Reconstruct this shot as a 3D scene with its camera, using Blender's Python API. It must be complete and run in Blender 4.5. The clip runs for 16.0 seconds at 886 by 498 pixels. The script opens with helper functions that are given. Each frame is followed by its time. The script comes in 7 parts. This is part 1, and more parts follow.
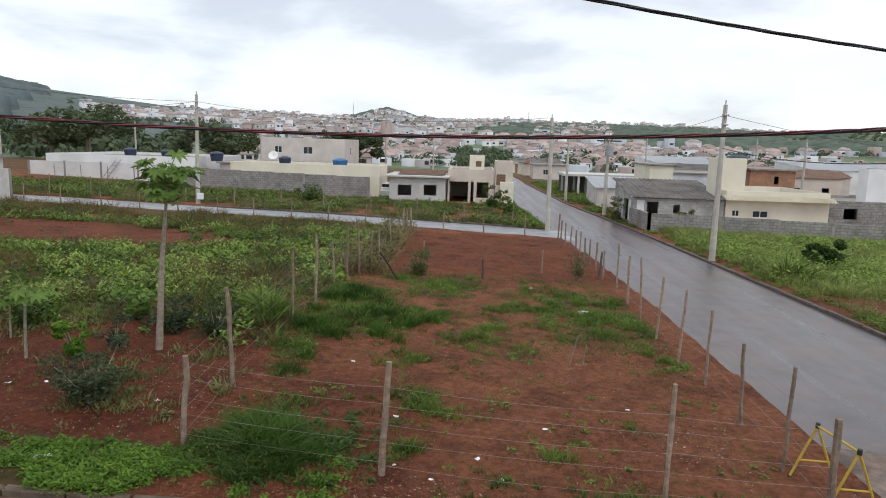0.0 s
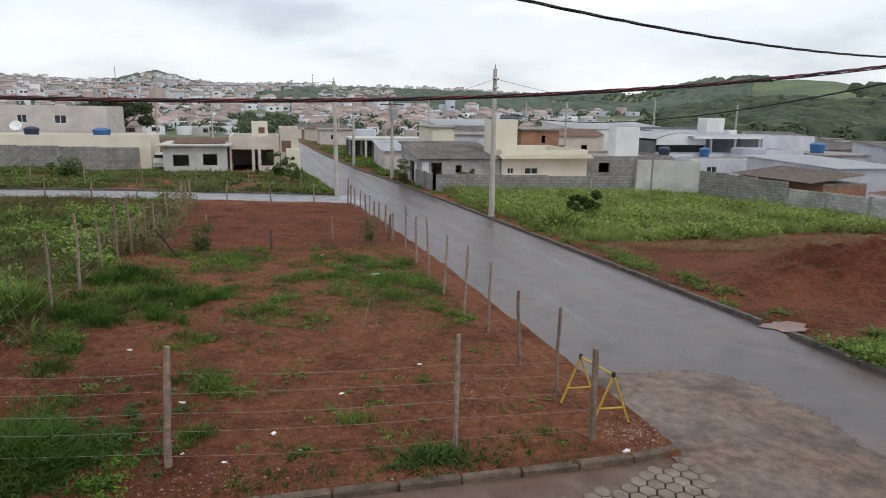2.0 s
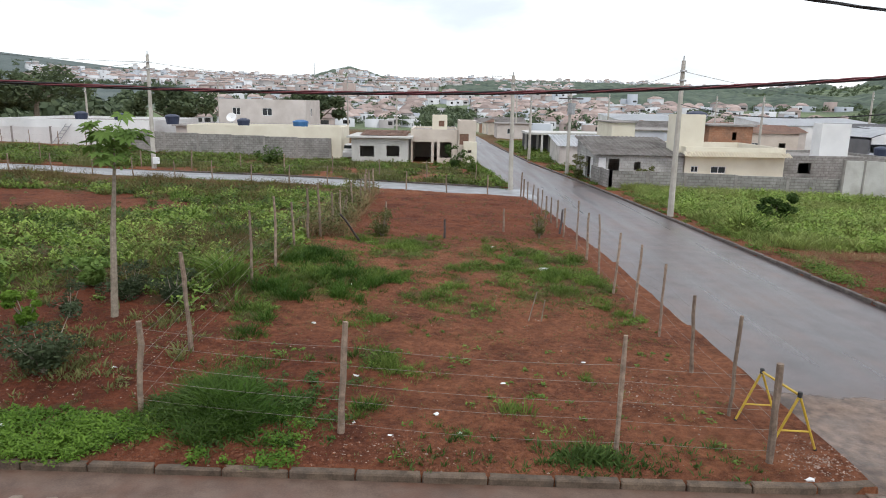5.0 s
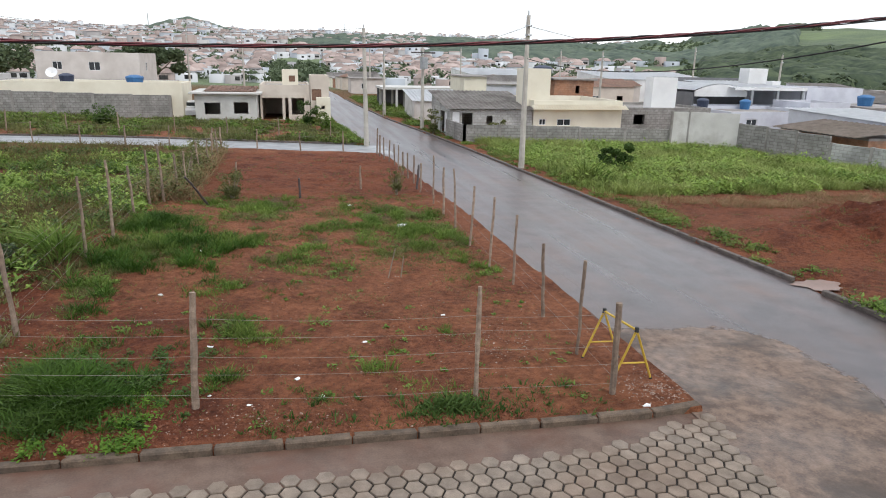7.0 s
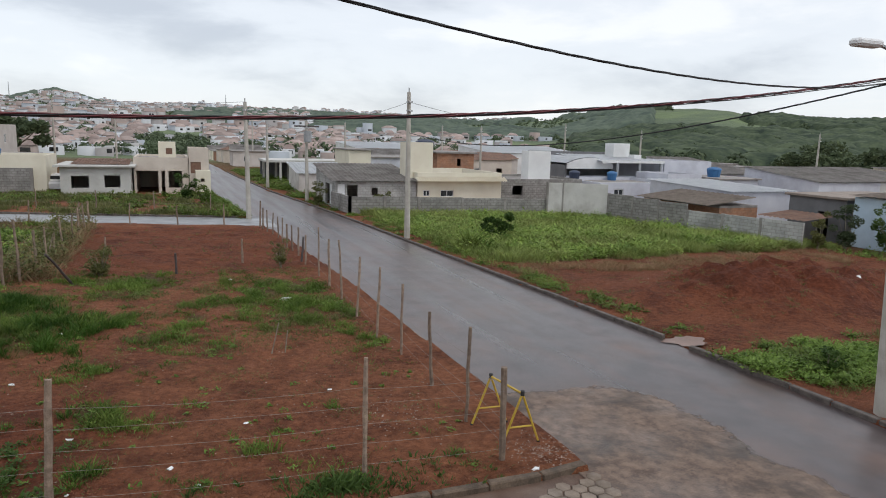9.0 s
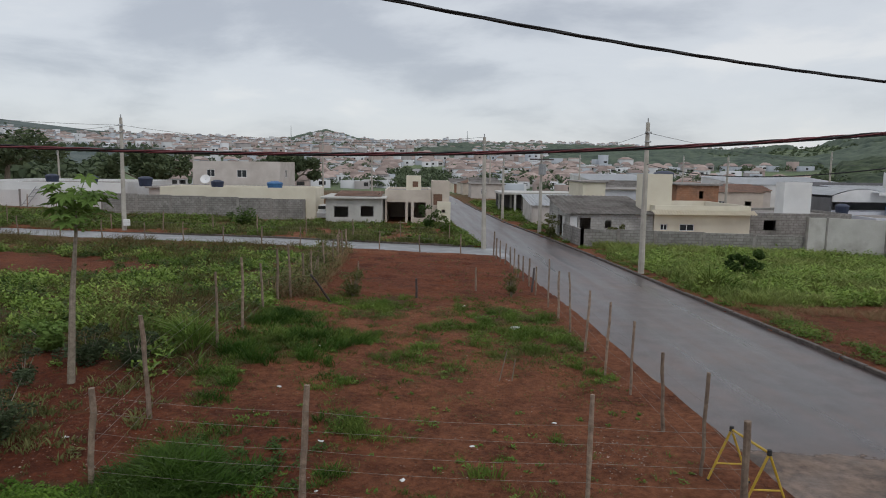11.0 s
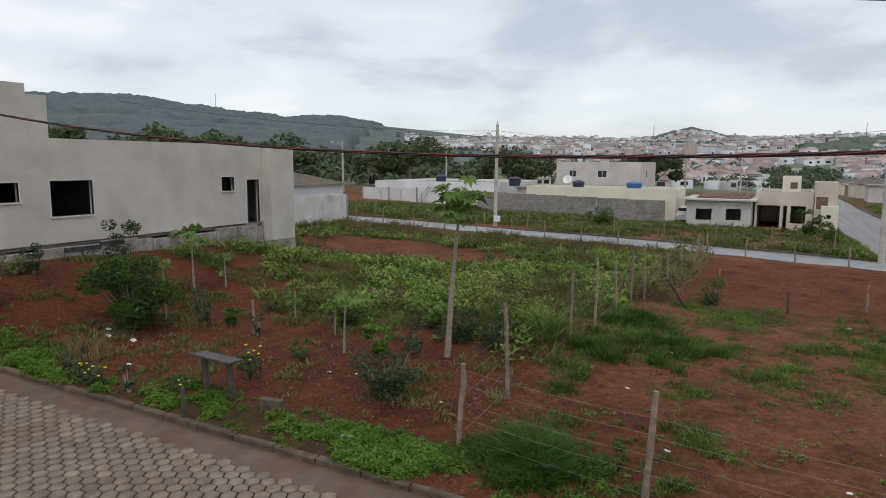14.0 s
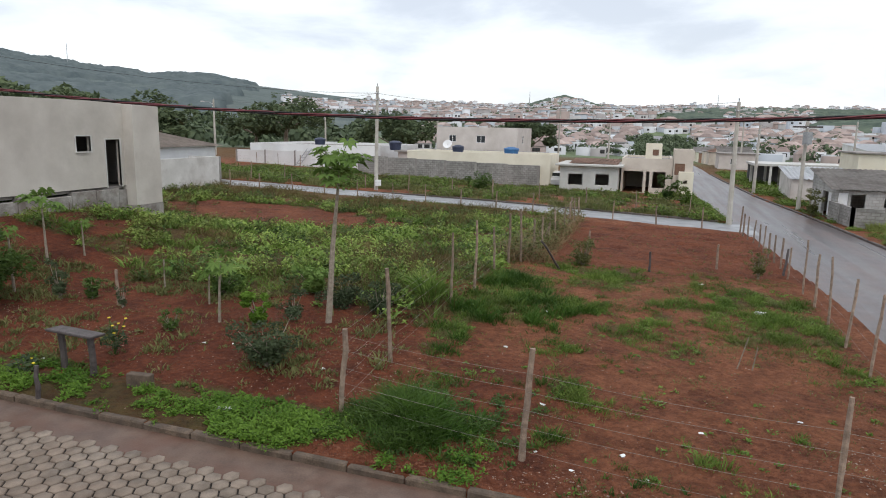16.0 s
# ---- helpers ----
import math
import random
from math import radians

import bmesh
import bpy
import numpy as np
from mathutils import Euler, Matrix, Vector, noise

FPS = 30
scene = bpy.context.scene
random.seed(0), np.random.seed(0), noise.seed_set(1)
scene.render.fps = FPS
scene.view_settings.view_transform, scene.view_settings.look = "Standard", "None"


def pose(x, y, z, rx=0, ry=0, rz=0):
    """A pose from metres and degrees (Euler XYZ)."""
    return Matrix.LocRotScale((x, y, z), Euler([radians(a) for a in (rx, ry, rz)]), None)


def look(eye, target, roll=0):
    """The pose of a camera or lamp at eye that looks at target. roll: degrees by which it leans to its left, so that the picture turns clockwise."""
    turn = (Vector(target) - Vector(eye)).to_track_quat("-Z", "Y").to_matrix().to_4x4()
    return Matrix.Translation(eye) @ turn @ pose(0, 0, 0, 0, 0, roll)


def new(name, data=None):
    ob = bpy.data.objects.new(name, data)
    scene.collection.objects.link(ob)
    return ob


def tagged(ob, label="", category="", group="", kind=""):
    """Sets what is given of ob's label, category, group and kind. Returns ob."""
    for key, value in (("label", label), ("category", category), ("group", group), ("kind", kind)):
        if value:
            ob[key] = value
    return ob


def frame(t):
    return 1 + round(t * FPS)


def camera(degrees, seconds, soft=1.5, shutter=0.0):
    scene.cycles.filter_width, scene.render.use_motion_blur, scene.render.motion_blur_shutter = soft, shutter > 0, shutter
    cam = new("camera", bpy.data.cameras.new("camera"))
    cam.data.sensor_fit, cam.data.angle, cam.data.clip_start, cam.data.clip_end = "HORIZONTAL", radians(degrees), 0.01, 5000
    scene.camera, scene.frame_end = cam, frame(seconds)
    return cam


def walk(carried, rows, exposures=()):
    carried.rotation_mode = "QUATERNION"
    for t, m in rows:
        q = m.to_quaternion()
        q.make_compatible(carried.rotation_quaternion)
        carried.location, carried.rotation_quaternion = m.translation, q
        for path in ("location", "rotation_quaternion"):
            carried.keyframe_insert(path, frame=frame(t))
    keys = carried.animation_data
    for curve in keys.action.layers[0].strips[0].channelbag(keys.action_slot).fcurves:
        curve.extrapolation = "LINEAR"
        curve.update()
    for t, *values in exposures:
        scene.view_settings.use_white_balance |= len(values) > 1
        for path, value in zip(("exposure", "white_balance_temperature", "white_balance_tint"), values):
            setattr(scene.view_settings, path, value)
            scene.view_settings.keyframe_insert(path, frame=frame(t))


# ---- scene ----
cam = camera(67.5, 16.0, soft=1.0)

PATH = [
    (0, (-0.515, -0.043, 4.94), (-0.604, 1.93, 4.625), 1.7),
    (0.5, (-0.457, -0.05, 4.952), (-0.414, 1.926, 4.646), 0.6),
    (1, (-0.415, -0.03, 4.945), (-0.281, 1.938, 4.618), -0.8),
    (1.3, (-0.422, -0.029, 4.948), (-0.13, 1.915, 4.575), -0.5),
    (1.5, (-0.385, -0.005, 4.947), (0.025, 1.912, 4.554), 0.8),
    (2, (-0.331, 0.0, 4.93), (0.187, 1.889, 4.527), 0.9),
    (2.5, (-0.317, -0.005, 4.94), (0.183, 1.895, 4.566), 1.0),
    (3, (-0.302, -0.017, 4.929), (0.26, 1.864, 4.547), 1.0),
    (3.5, (-0.229, -0.039, 4.917), (0.222, 1.865, 4.502), 1.7),
    (4, (-0.314, -0.066, 4.912), (-0.226, 1.88, 4.46), 1.3),
    (4.2, (-0.349, -0.086, 4.907), (-0.346, 1.872, 4.5), 1.1),
    (6.3, (-0.219, 0.009, 4.912), (-0.029, 1.932, 4.395), 0.7),
    (6.5, (-0.205, 0.006, 4.908), (0.06, 1.916, 4.378), 1.2),
    (7, (-0.207, 0.04, 4.908), (0.217, 1.917, 4.362), 1.2),
    (7.5, (-0.247, 0.018, 4.888), (0.37, 1.851, 4.38), 1.6),
    (8, (-0.222, 0.036, 4.898), (0.518, 1.838, 4.445), 2.2),
    (8.2, (-0.204, 0.007, 4.892), (0.565, 1.804, 4.47), 2.0),
    (10.3, (-0.092, 0.026, 4.896), (0.39, 1.95, 4.637), 0.9),
    (10.5, (-0.109, 0.016, 4.892), (0.281, 1.961, 4.638), 0.7),
    (11, (-0.136, -0.003, 4.903), (-0.054, 1.979, 4.653), 0.8),
    (11.5, (-0.24, -0.031, 4.937), (-0.312, 1.95, 4.674), 0.4),
    (12, (-0.347, -0.089, 4.927), (-0.358, 1.868, 4.514), 1.2),
    (12.5, (-0.301, -0.172, 4.906), (-0.39, 1.793, 4.544), -0.1),
    (12.8, (-0.315, -0.173, 4.908), (-0.621, 1.776, 4.579), -1.5),
    (13, (-0.32, -0.157, 4.916), (-0.682, 1.781, 4.581), -1.1),
    (13.5, (-0.186, -0.084, 4.914), (-0.87, 1.777, 4.655), 1.0),
    (14, (-0.134, -0.115, 4.937), (-1.061, 1.638, 4.678), 0.2),
    (14.5, (-0.119, -0.12, 4.926), (-1.192, 1.549, 4.671), -0.2),
    (15, (-0.176, -0.154, 4.972), (-1.324, 1.464, 4.717), -0.6),
    (15.5, (-0.145, -0.106, 4.94), (-0.978, 1.679, 4.594), 0.7),
    (16, (-0.164, -0.023, 4.908), (-0.756, 1.854, 4.548), 1.2),
]
EXPOSURES = [(0, 0.08), (0.5, -0.2), (1, -0.22), (1.5, -0.06), (3, -0.06), (4, 0.15), (6.5, 0.42), (7, 0.44), (7.5, 0.32), (8, 0.18), (10.3, -0.45), (11, -0.52), (11.5, -0.52), (12, 0.07), (12.5, 0.07), (13, -0.02), (13.5, -0.15), (14, -0.25), (14.5, -0.26), (15, -0.46), (15.5, 0.1), (16, 0.14)]
walk(cam, [(t, look(eye, target, roll)) for t, eye, target, roll in PATH], EXPOSURES)

# world: overcast sky, broken cloud
world = bpy.data.worlds.new("overcast_sky")
scene.world = world
world.use_nodes = True
wn, wl = world.node_tree.nodes, world.node_tree.links
wn.clear()


def wnode(kind, **values):
    n = wn.new(kind)
    for k, v in values.items():
        n.inputs[k].default_value = v
    return n


w_out = wnode("ShaderNodeOutputWorld")
w_bg = wnode("ShaderNodeBackground", Strength=1.0)
w_tc = wnode("ShaderNodeTexCoord")
w_map = wnode("ShaderNodeMapping")
w_map.inputs["Scale"].default_value = (1.0, 1.0, 3.2)
w_map.inputs["Location"].default_value = (0.3, 1.7, 0.2)
w_n1 = wnode("ShaderNodeTexNoise", Scale=3.6, Detail=9.0, Roughness=0.56, Distortion=0.25)
w_n2 = wnode("ShaderNodeTexNoise", Scale=0.9, Detail=3.0)
w_mix = wn.new("ShaderNodeMath")
w_mix.operation = "ADD"
w_ramp = wn.new("ShaderNodeValToRGB")
els = w_ramp.color_ramp.elements
w_ramp.color_ramp.interpolation = "EASE"
els[0].position, els[0].color = 0.62, (0.57, 0.60, 0.66, 1)
els[1].position, els[1].color = 1.0, (0.955, 0.96, 0.97, 1)
mid = w_ramp.color_ramp.elements.new(0.86)
mid.color = (0.82, 0.85, 0.895, 1)
w_sky = wn.new("ShaderNodeTexSky")
w_sky.sky_type = "NISHITA"
w_sky.sun_disc = False
w_sky.sun_elevation, w_sky.sun_rotation = radians(55), radians(150)
w_skym = wn.new("ShaderNodeMixRGB")
w_skym.blend_type = "ADD"
w_skym.inputs[0].default_value = 0.03
w_half = wn.new("ShaderNodeMath")
w_half.operation = "MULTIPLY"
w_half.inputs[1].default_value = 0.83
wl.new(w_tc.outputs["Generated"], w_map.inputs["Vector"])
wl.new(w_map.outputs[0], w_n1.inputs["Vector"])
wl.new(w_map.outputs[0], w_n2.inputs["Vector"])
wl.new(w_n1.outputs[0], w_mix.inputs[0])
wl.new(w_n2.outputs[0], w_mix.inputs[1])
wl.new(w_mix.outputs[0], w_half.inputs[0])
wl.new(w_half.outputs[0], w_ramp.inputs[0])
wl.new(w_ramp.outputs[0], w_skym.inputs[1])
wl.new(w_sky.outputs[0], w_skym.inputs[2])
wl.new(w_skym.outputs[0], w_bg.inputs["Color"])
wl.new(w_bg.outputs[0], w_out.inputs["Surface"])

sun = new("sun", bpy.data.lights.new("sun", "SUN"))
sun.data.energy, sun.data.angle, sun.data.color = 1.0, radians(25), (1.0, 0.97, 0.92)
sun.matrix_world = look((20, -34, 60), (0, 0, 0))


# ---- helpers of this place ----
def plane_z(x, y):
    return 0.05 - 0.02 * np.clip(x, -60, 40) - 0.009 * np.clip(y, -10, 110)


def hash2(i, j, s):
    v = np.sin(i * 127.1 + j * 311.7 + s * 74.7) * 43758.5453
    return v - np.floor(v)


def vnoise(x, y, s=0):
    x, y = np.asarray(x, float), np.asarray(y, float)
    i, j = np.floor(x), np.floor(y)
    u, v = x - i, y - j
    u, v = u * u * (3 - 2 * u), v * v * (3 - 2 * v)
    a, b = hash2(i, j, s), hash2(i + 1, j, s)
    c, d = hash2(i, j + 1, s), hash2(i + 1, j + 1, s)
    return (a * (1 - u) + b * u) * (1 - v) + (c * (1 - u) + d * u) * v


def fbm(x, y, s=0):
    return 0.5 * vnoise(x, y, s) + 0.3 * vnoise(x * 2.1, y * 2.1, s + 1) + 0.2 * vnoise(x * 4.3, y * 4.3, s + 2)


def step(a, b, v):
    t = np.clip((np.asarray(v, float) - a) / (b - a), 0, 1)
    return t * t * (3 - 2 * t)


ROAD_Y = (-60, 12, 22, 32, 42, 54, 67, 92, 160, 400)
ROAD_R = (13.2, 12.3, 11.85, 11.3, 10.8, 10.0, 8.9, 8.0, 6.5, 2.0)
ROAD_L = (5.82, 5.82, 5.7, 5.35, 4.75, 4.1, 3.2, 2.6, 1.5, -3.0)


def road_left(y):
    return np.interp(y, ROAD_Y, ROAD_L)


def road_right(y):
    return np.interp(y, ROAD_Y, ROAD_R)


KERB_Y = 8.03          # front kerb line of the lots
CROSS_X = (-90, -31, -23, -17, -11, -4.5, 0, 4, 6)
CROSS_NEAR = (41.0, 41.2, 41.7, 42.2, 41.9, 40.8, 40.0, 39.4, 39.1)
CROSS_FAR = (45.6, 45.6, 46.1, 46.5, 46.4, 45.3, 44.6, 44.0, 43.7)


def cross_near(x):
    return np.interp(x, CROSS_X, CROSS_NEAR)


def cross_far(x):
    return np.interp(x, CROSS_X, CROSS_FAR)


def in_road(x, y):
    """True on the main road, the paved street and the cross street."""
    main = (x > road_left(y)) & (x < road_right(y)) & (y < 400)
    front = (y < KERB_Y + 0.09 * np.clip(x - 4.6, 0, 1.2)) & (y > -1.0) & (x < 8)
    cross = (y > cross_near(x)) & (y < cross_far(x)) & (x < 6) & (x > -90)
    return main | front | cross


SKY_AZ = (-180, -90, -75, -58.6, -52, -49, -44.5, -41, -37, -33, -28, -22.5, -14, -10.4, -9.2, -7.7, -6.2, -5.0, 2.4, 6.4, 14, 21.5, 25.8, 28.2, 31, 35.5, 39.4, 44.9, 47.4, 51.6, 56, 70, 100, 180)
SKY_EL = (2.0, 3.5, 4.3, 4.7, 4.9, 4.3, 3.9, 3.5, 3.7, 3.05, 2.35, 2.15, 2.0, 2.05, 2.45, 2.72, 2.45, 2.02, 2.05, 1.95, 1.95, 1.6, 1.5, 1.7, 1.75, 2.4, 2.8, 2.8, 2.3, 1.85, 1.8, 1.8, 1.8, 2.0)


def land(x, y):
    """Height of the natural land, near plane and far hills."""
    x, y = np.asarray(x, float), np.asarray(y, float)
    r = np.hypot(x, y)
    az = np.degrees(np.arctan2(x, y))
    peak = np.interp(az, (-180, -60, -32, -24, 22, 32, 38, 60, 180), (2200, 2200, 2100, 1900, 1800, 1300, 720, 620, 700))
    top = peak * np.tan(np.radians(np.interp(az, SKY_AZ, SKY_EL))) + 4.9
    top = top + (fbm(az * 0.9, r * 0.004, 5) - 0.5) * 0.10 * top
    f = np.clip((r - 190) / (peak - 190), 0, 1.6)
    far = np.where(f < 1, -4 + (top + 4) * f ** 1.15, top - (f - 1) * 0.6 * top)
    far = far + (fbm(x * 0.012, y * 0.012, 9) - 0.5) * 7 * np.clip(f * 3, 0, 1)
    near = plane_z(x, y)
    near = near + step(15, 32, -x) * 0.25 * step(15, 40, y)
    k = step(115, 260, r)
    return near * (1 - k) + far * k


def ground_z(x, y):
    """Height of the ground sheet, with bank, mounds and ruts."""
    x, y = np.asarray(x, float), np.asarray(y, float)
    z = land(x, y)
    # bank of soil against the unfinished house
    soil = np.clip(1.72 - 0.042 * (y - 9.6), 0.3, 1.8)
    k = step(15.0, 22.6, -x) * step(8.0, 10.6, y) * (1 - step(20.5, 26.5, y)) * (1 - step(38, 48, -x))
    z = z + (soil - z) * k * (z < soil)
    # heap of red soil beside the road
    heap = np.exp(-((((x - 20.2) / 5.0) ** 2 + ((y - 17.6) / 3.0) ** 2) * 1.1) ** 1.5) * 1.05
    heap = heap + np.exp(-(((x - 27.0) / 3.5) ** 2 + ((y - 17.0) / 2.4) ** 2) * 1.4) * 0.6
    z = z + heap * (0.55 + 0.9 * fbm(x * 0.9, y * 0.9, 3) + 0.5 * (fbm(x * 3.1, y * 3.1, 4) - 0.5))
    # hollow of the puddle
    z = z - 0.17 * np.exp(-(((x - 12.8) / 0.75) ** 2 + ((y - 13.6) / 0.6) ** 2) ** 2)
    # tilled back strip of the middle lot
    z = z + step(24.6, 26, y) * (1 - step(38, 38.8, y)) * (np.abs(x) < 4.9) * 0.22 * (fbm(x * 1.6, y * 1.6, 6) - 0.5)
    # slight swell under the weeds of the left lot
    z = z + 0.3 * np.exp(-(((x + 6.5) / 4) ** 2 + ((y - 19) / 5) ** 2))
    z = z + (fbm(x * 0.55, y * 0.55, 1) - 0.5) * 0.10 + (fbm(x * 2.3, y * 2.3, 2) - 0.5) * 0.05
    near = (np.abs(y) < 410)
    return np.where(in_road(x, y) & near, plane_z(x, y) - 0.32 + (land(x, y) - plane_z(x, y)), z)


def gz(x, y):
    return float(ground_z(np.array([x]), np.array([y]))[0])


def street_z(x, y):
    return plane_z(x, y) - 0.10


# materials
def mat(name, a, b, scale=6.0, rough=0.8, bump=0.2, fine=40.0, stain=None, stain_scale=0.8, stain_amount=0.5, metal=0.0,
        island=0.0, random=0.0, spec=0.4, coords="Object", rough2=None):
    m = bpy.data.materials.new(name)
    m.use_nodes = True
    nt = m.node_tree
    n, l = nt.nodes, nt.links
    bsdf = n["Principled BSDF"]
    tc = n.new("ShaderNodeTexCoord")
    n1, n2 = n.new("ShaderNodeTexNoise"), n.new("ShaderNodeTexNoise")
    n1.inputs["Scale"].default_value, n1.inputs["Detail"].default_value = scale, 5
    n2.inputs["Scale"].default_value, n2.inputs["Detail"].default_value = fine, 3
    geo = n.new("ShaderNodeNewGeometry")
    for t in (n1, n2):
        l.new(geo.outputs["Position"] if coords == "World" else tc.outputs["Object"], t.inputs["Vector"])
    add = n.new("ShaderNodeMath")
    add.operation = "MULTIPLY_ADD"
    add.inputs[1].default_value = 0.45
    l.new(n2.outputs[0], add.inputs[0])
    l.new(n1.outputs[0], add.inputs[2])
    ramp = n.new("ShaderNodeValToRGB")
    e = ramp.color_ramp.elements
    e[0].position, e[0].color = 0.52, (*a, 1)
    e[1].position, e[1].color = 0.92, (*b, 1)
    l.new(add.outputs[0], ramp.inputs[0])
    col = ramp.outputs[0]
    if stain:
        n3 = n.new("ShaderNodeTexNoise")
        n3.inputs["Scale"].default_value, n3.inputs["Detail"].default_value, n3.inputs["Roughness"].default_value = stain_scale, 6, 0.65
        l.new(geo.outputs["Position"], n3.inputs["Vector"])
        r3 = n.new("ShaderNodeValToRGB")
        r3.color_ramp.elements[0].position, r3.color_ramp.elements[1].position = 0.47, 0.66
        l.new(n3.outputs[0], r3.inputs[0])
        k3 = n.new("ShaderNodeMath")
        k3.operation = "MULTIPLY"
        k3.inputs[1].default_value = stain_amount
        l.new(r3.outputs[0], k3.inputs[0])
        mx = n.new("ShaderNodeMixRGB")
        mx.inputs[2].default_value = (*stain, 1)
        l.new(k3.outputs[0], mx.inputs[0])
        l.new(col, mx.inputs[1])
        col = mx.outputs[0]
    if island or random:
        hsv = n.new("ShaderNodeHueSaturation")
        mr = n.new("ShaderNodeMapRange")
        amount = island or random
        mr.inputs["To Min"].default_value, mr.inputs["To Max"].default_value = 1 - amount, 1 + amount
        if island:
            l.new(geo.outputs["Random Per Island"], mr.inputs["Value"])
        else:
            oi = n.new("ShaderNodeObjectInfo")
            l.new(oi.outputs["Random"], mr.inputs["Value"])
        l.new(mr.outputs[0], hsv.inputs["Value"])
        l.new(col, hsv.inputs["Color"])
        col = hsv.outputs[0]
    l.new(col, bsdf.inputs["Base Color"])
    bsdf.inputs["Metallic"].default_value = metal
    bsdf.inputs["Specular IOR Level"].default_value = spec
    if rough2 is None:
        bsdf.inputs["Roughness"].default_value = rough
    else:
        rr = n.new("ShaderNodeMapRange")
        rr.inputs["From Min"].default_value, rr.inputs["From Max"].default_value = 0.4, 0.62
        rr.inputs["To Min"].default_value, rr.inputs["To Max"].default_value = rough, rough2
        n4 = n.new("ShaderNodeTexNoise")
        n4.inputs["Scale"].default_value, n4.inputs["Detail"].default_value = 0.7, 5
        l.new(geo.outputs["Position"], n4.inputs["Vector"])
        l.new(n4.outputs[0], rr.inputs["Value"])
        l.new(rr.outputs[0], bsdf.inputs["Roughness"])
    if bump:
        bp = n.new("ShaderNodeBump")
        bp.inputs["Strength"].default_value, bp.inputs["Distance"].default_value = bump, 0.02
        l.new(add.outputs[0], bp.inputs["Height"])
        l.new(bp.outputs[0], bsdf.inputs["Normal"])
    return m


def block_mat(name, a, b, mortar, width=0.4, height=0.2):
    """Concrete-block masonry for walls that stay far off."""
    m = mat(name, a, b, 3, 0.9, 0.3, 30, stain=(0.12, 0.12, 0.11), stain_scale=0.5, stain_amount=0.5)
    nt = m.node_tree
    n, l = nt.nodes, nt.links
    geo = n.new("ShaderNodeNewGeometry")
    sep = n.new("ShaderNodeSeparateXYZ")
    l.new(geo.outputs["Position"], sep.inputs[0])
    s = n.new("ShaderNodeMath")
    l.new(sep.outputs["X"], s.inputs[0])
    l.new(sep.outputs["Y"], s.inputs[1])
    com = n.new("ShaderNodeCombineXYZ")
    l.new(s.outputs[0], com.inputs[0])
    l.new(sep.outputs["Z"], com.inputs[1])
    br = n.new("ShaderNodeTexBrick")
    br.inputs["Scale"].default_value, br.inputs["Mortar Size"].default_value = 1.0, 0.018
    br.inputs["Brick Width"].default_value, br.inputs["Row Height"].default_value = width, height
    br.inputs["Color1"].default_value, br.inputs["Color2"].default_value = (1, 1, 1, 1), (0.8, 0.8, 0.8, 1)
    br.inputs["Mortar"].default_value = (*mortar, 1)
    l.new(com.outputs[0], br.inputs["Vector"])
    bsdf = n["Principled BSDF"]
    old = bsdf.inputs["Base Color"].links[0].from_socket
    mx = n.new("ShaderNodeMixRGB")
    mx.blend_type = "MULTIPLY"
    mx.inputs[0].default_value = 1.0
    l.new(old, mx.inputs[1])
    l.new(br.outputs[0], mx.inputs[2])
    l.new(mx.outputs[0], bsdf.inputs["Base Color"])
    return m


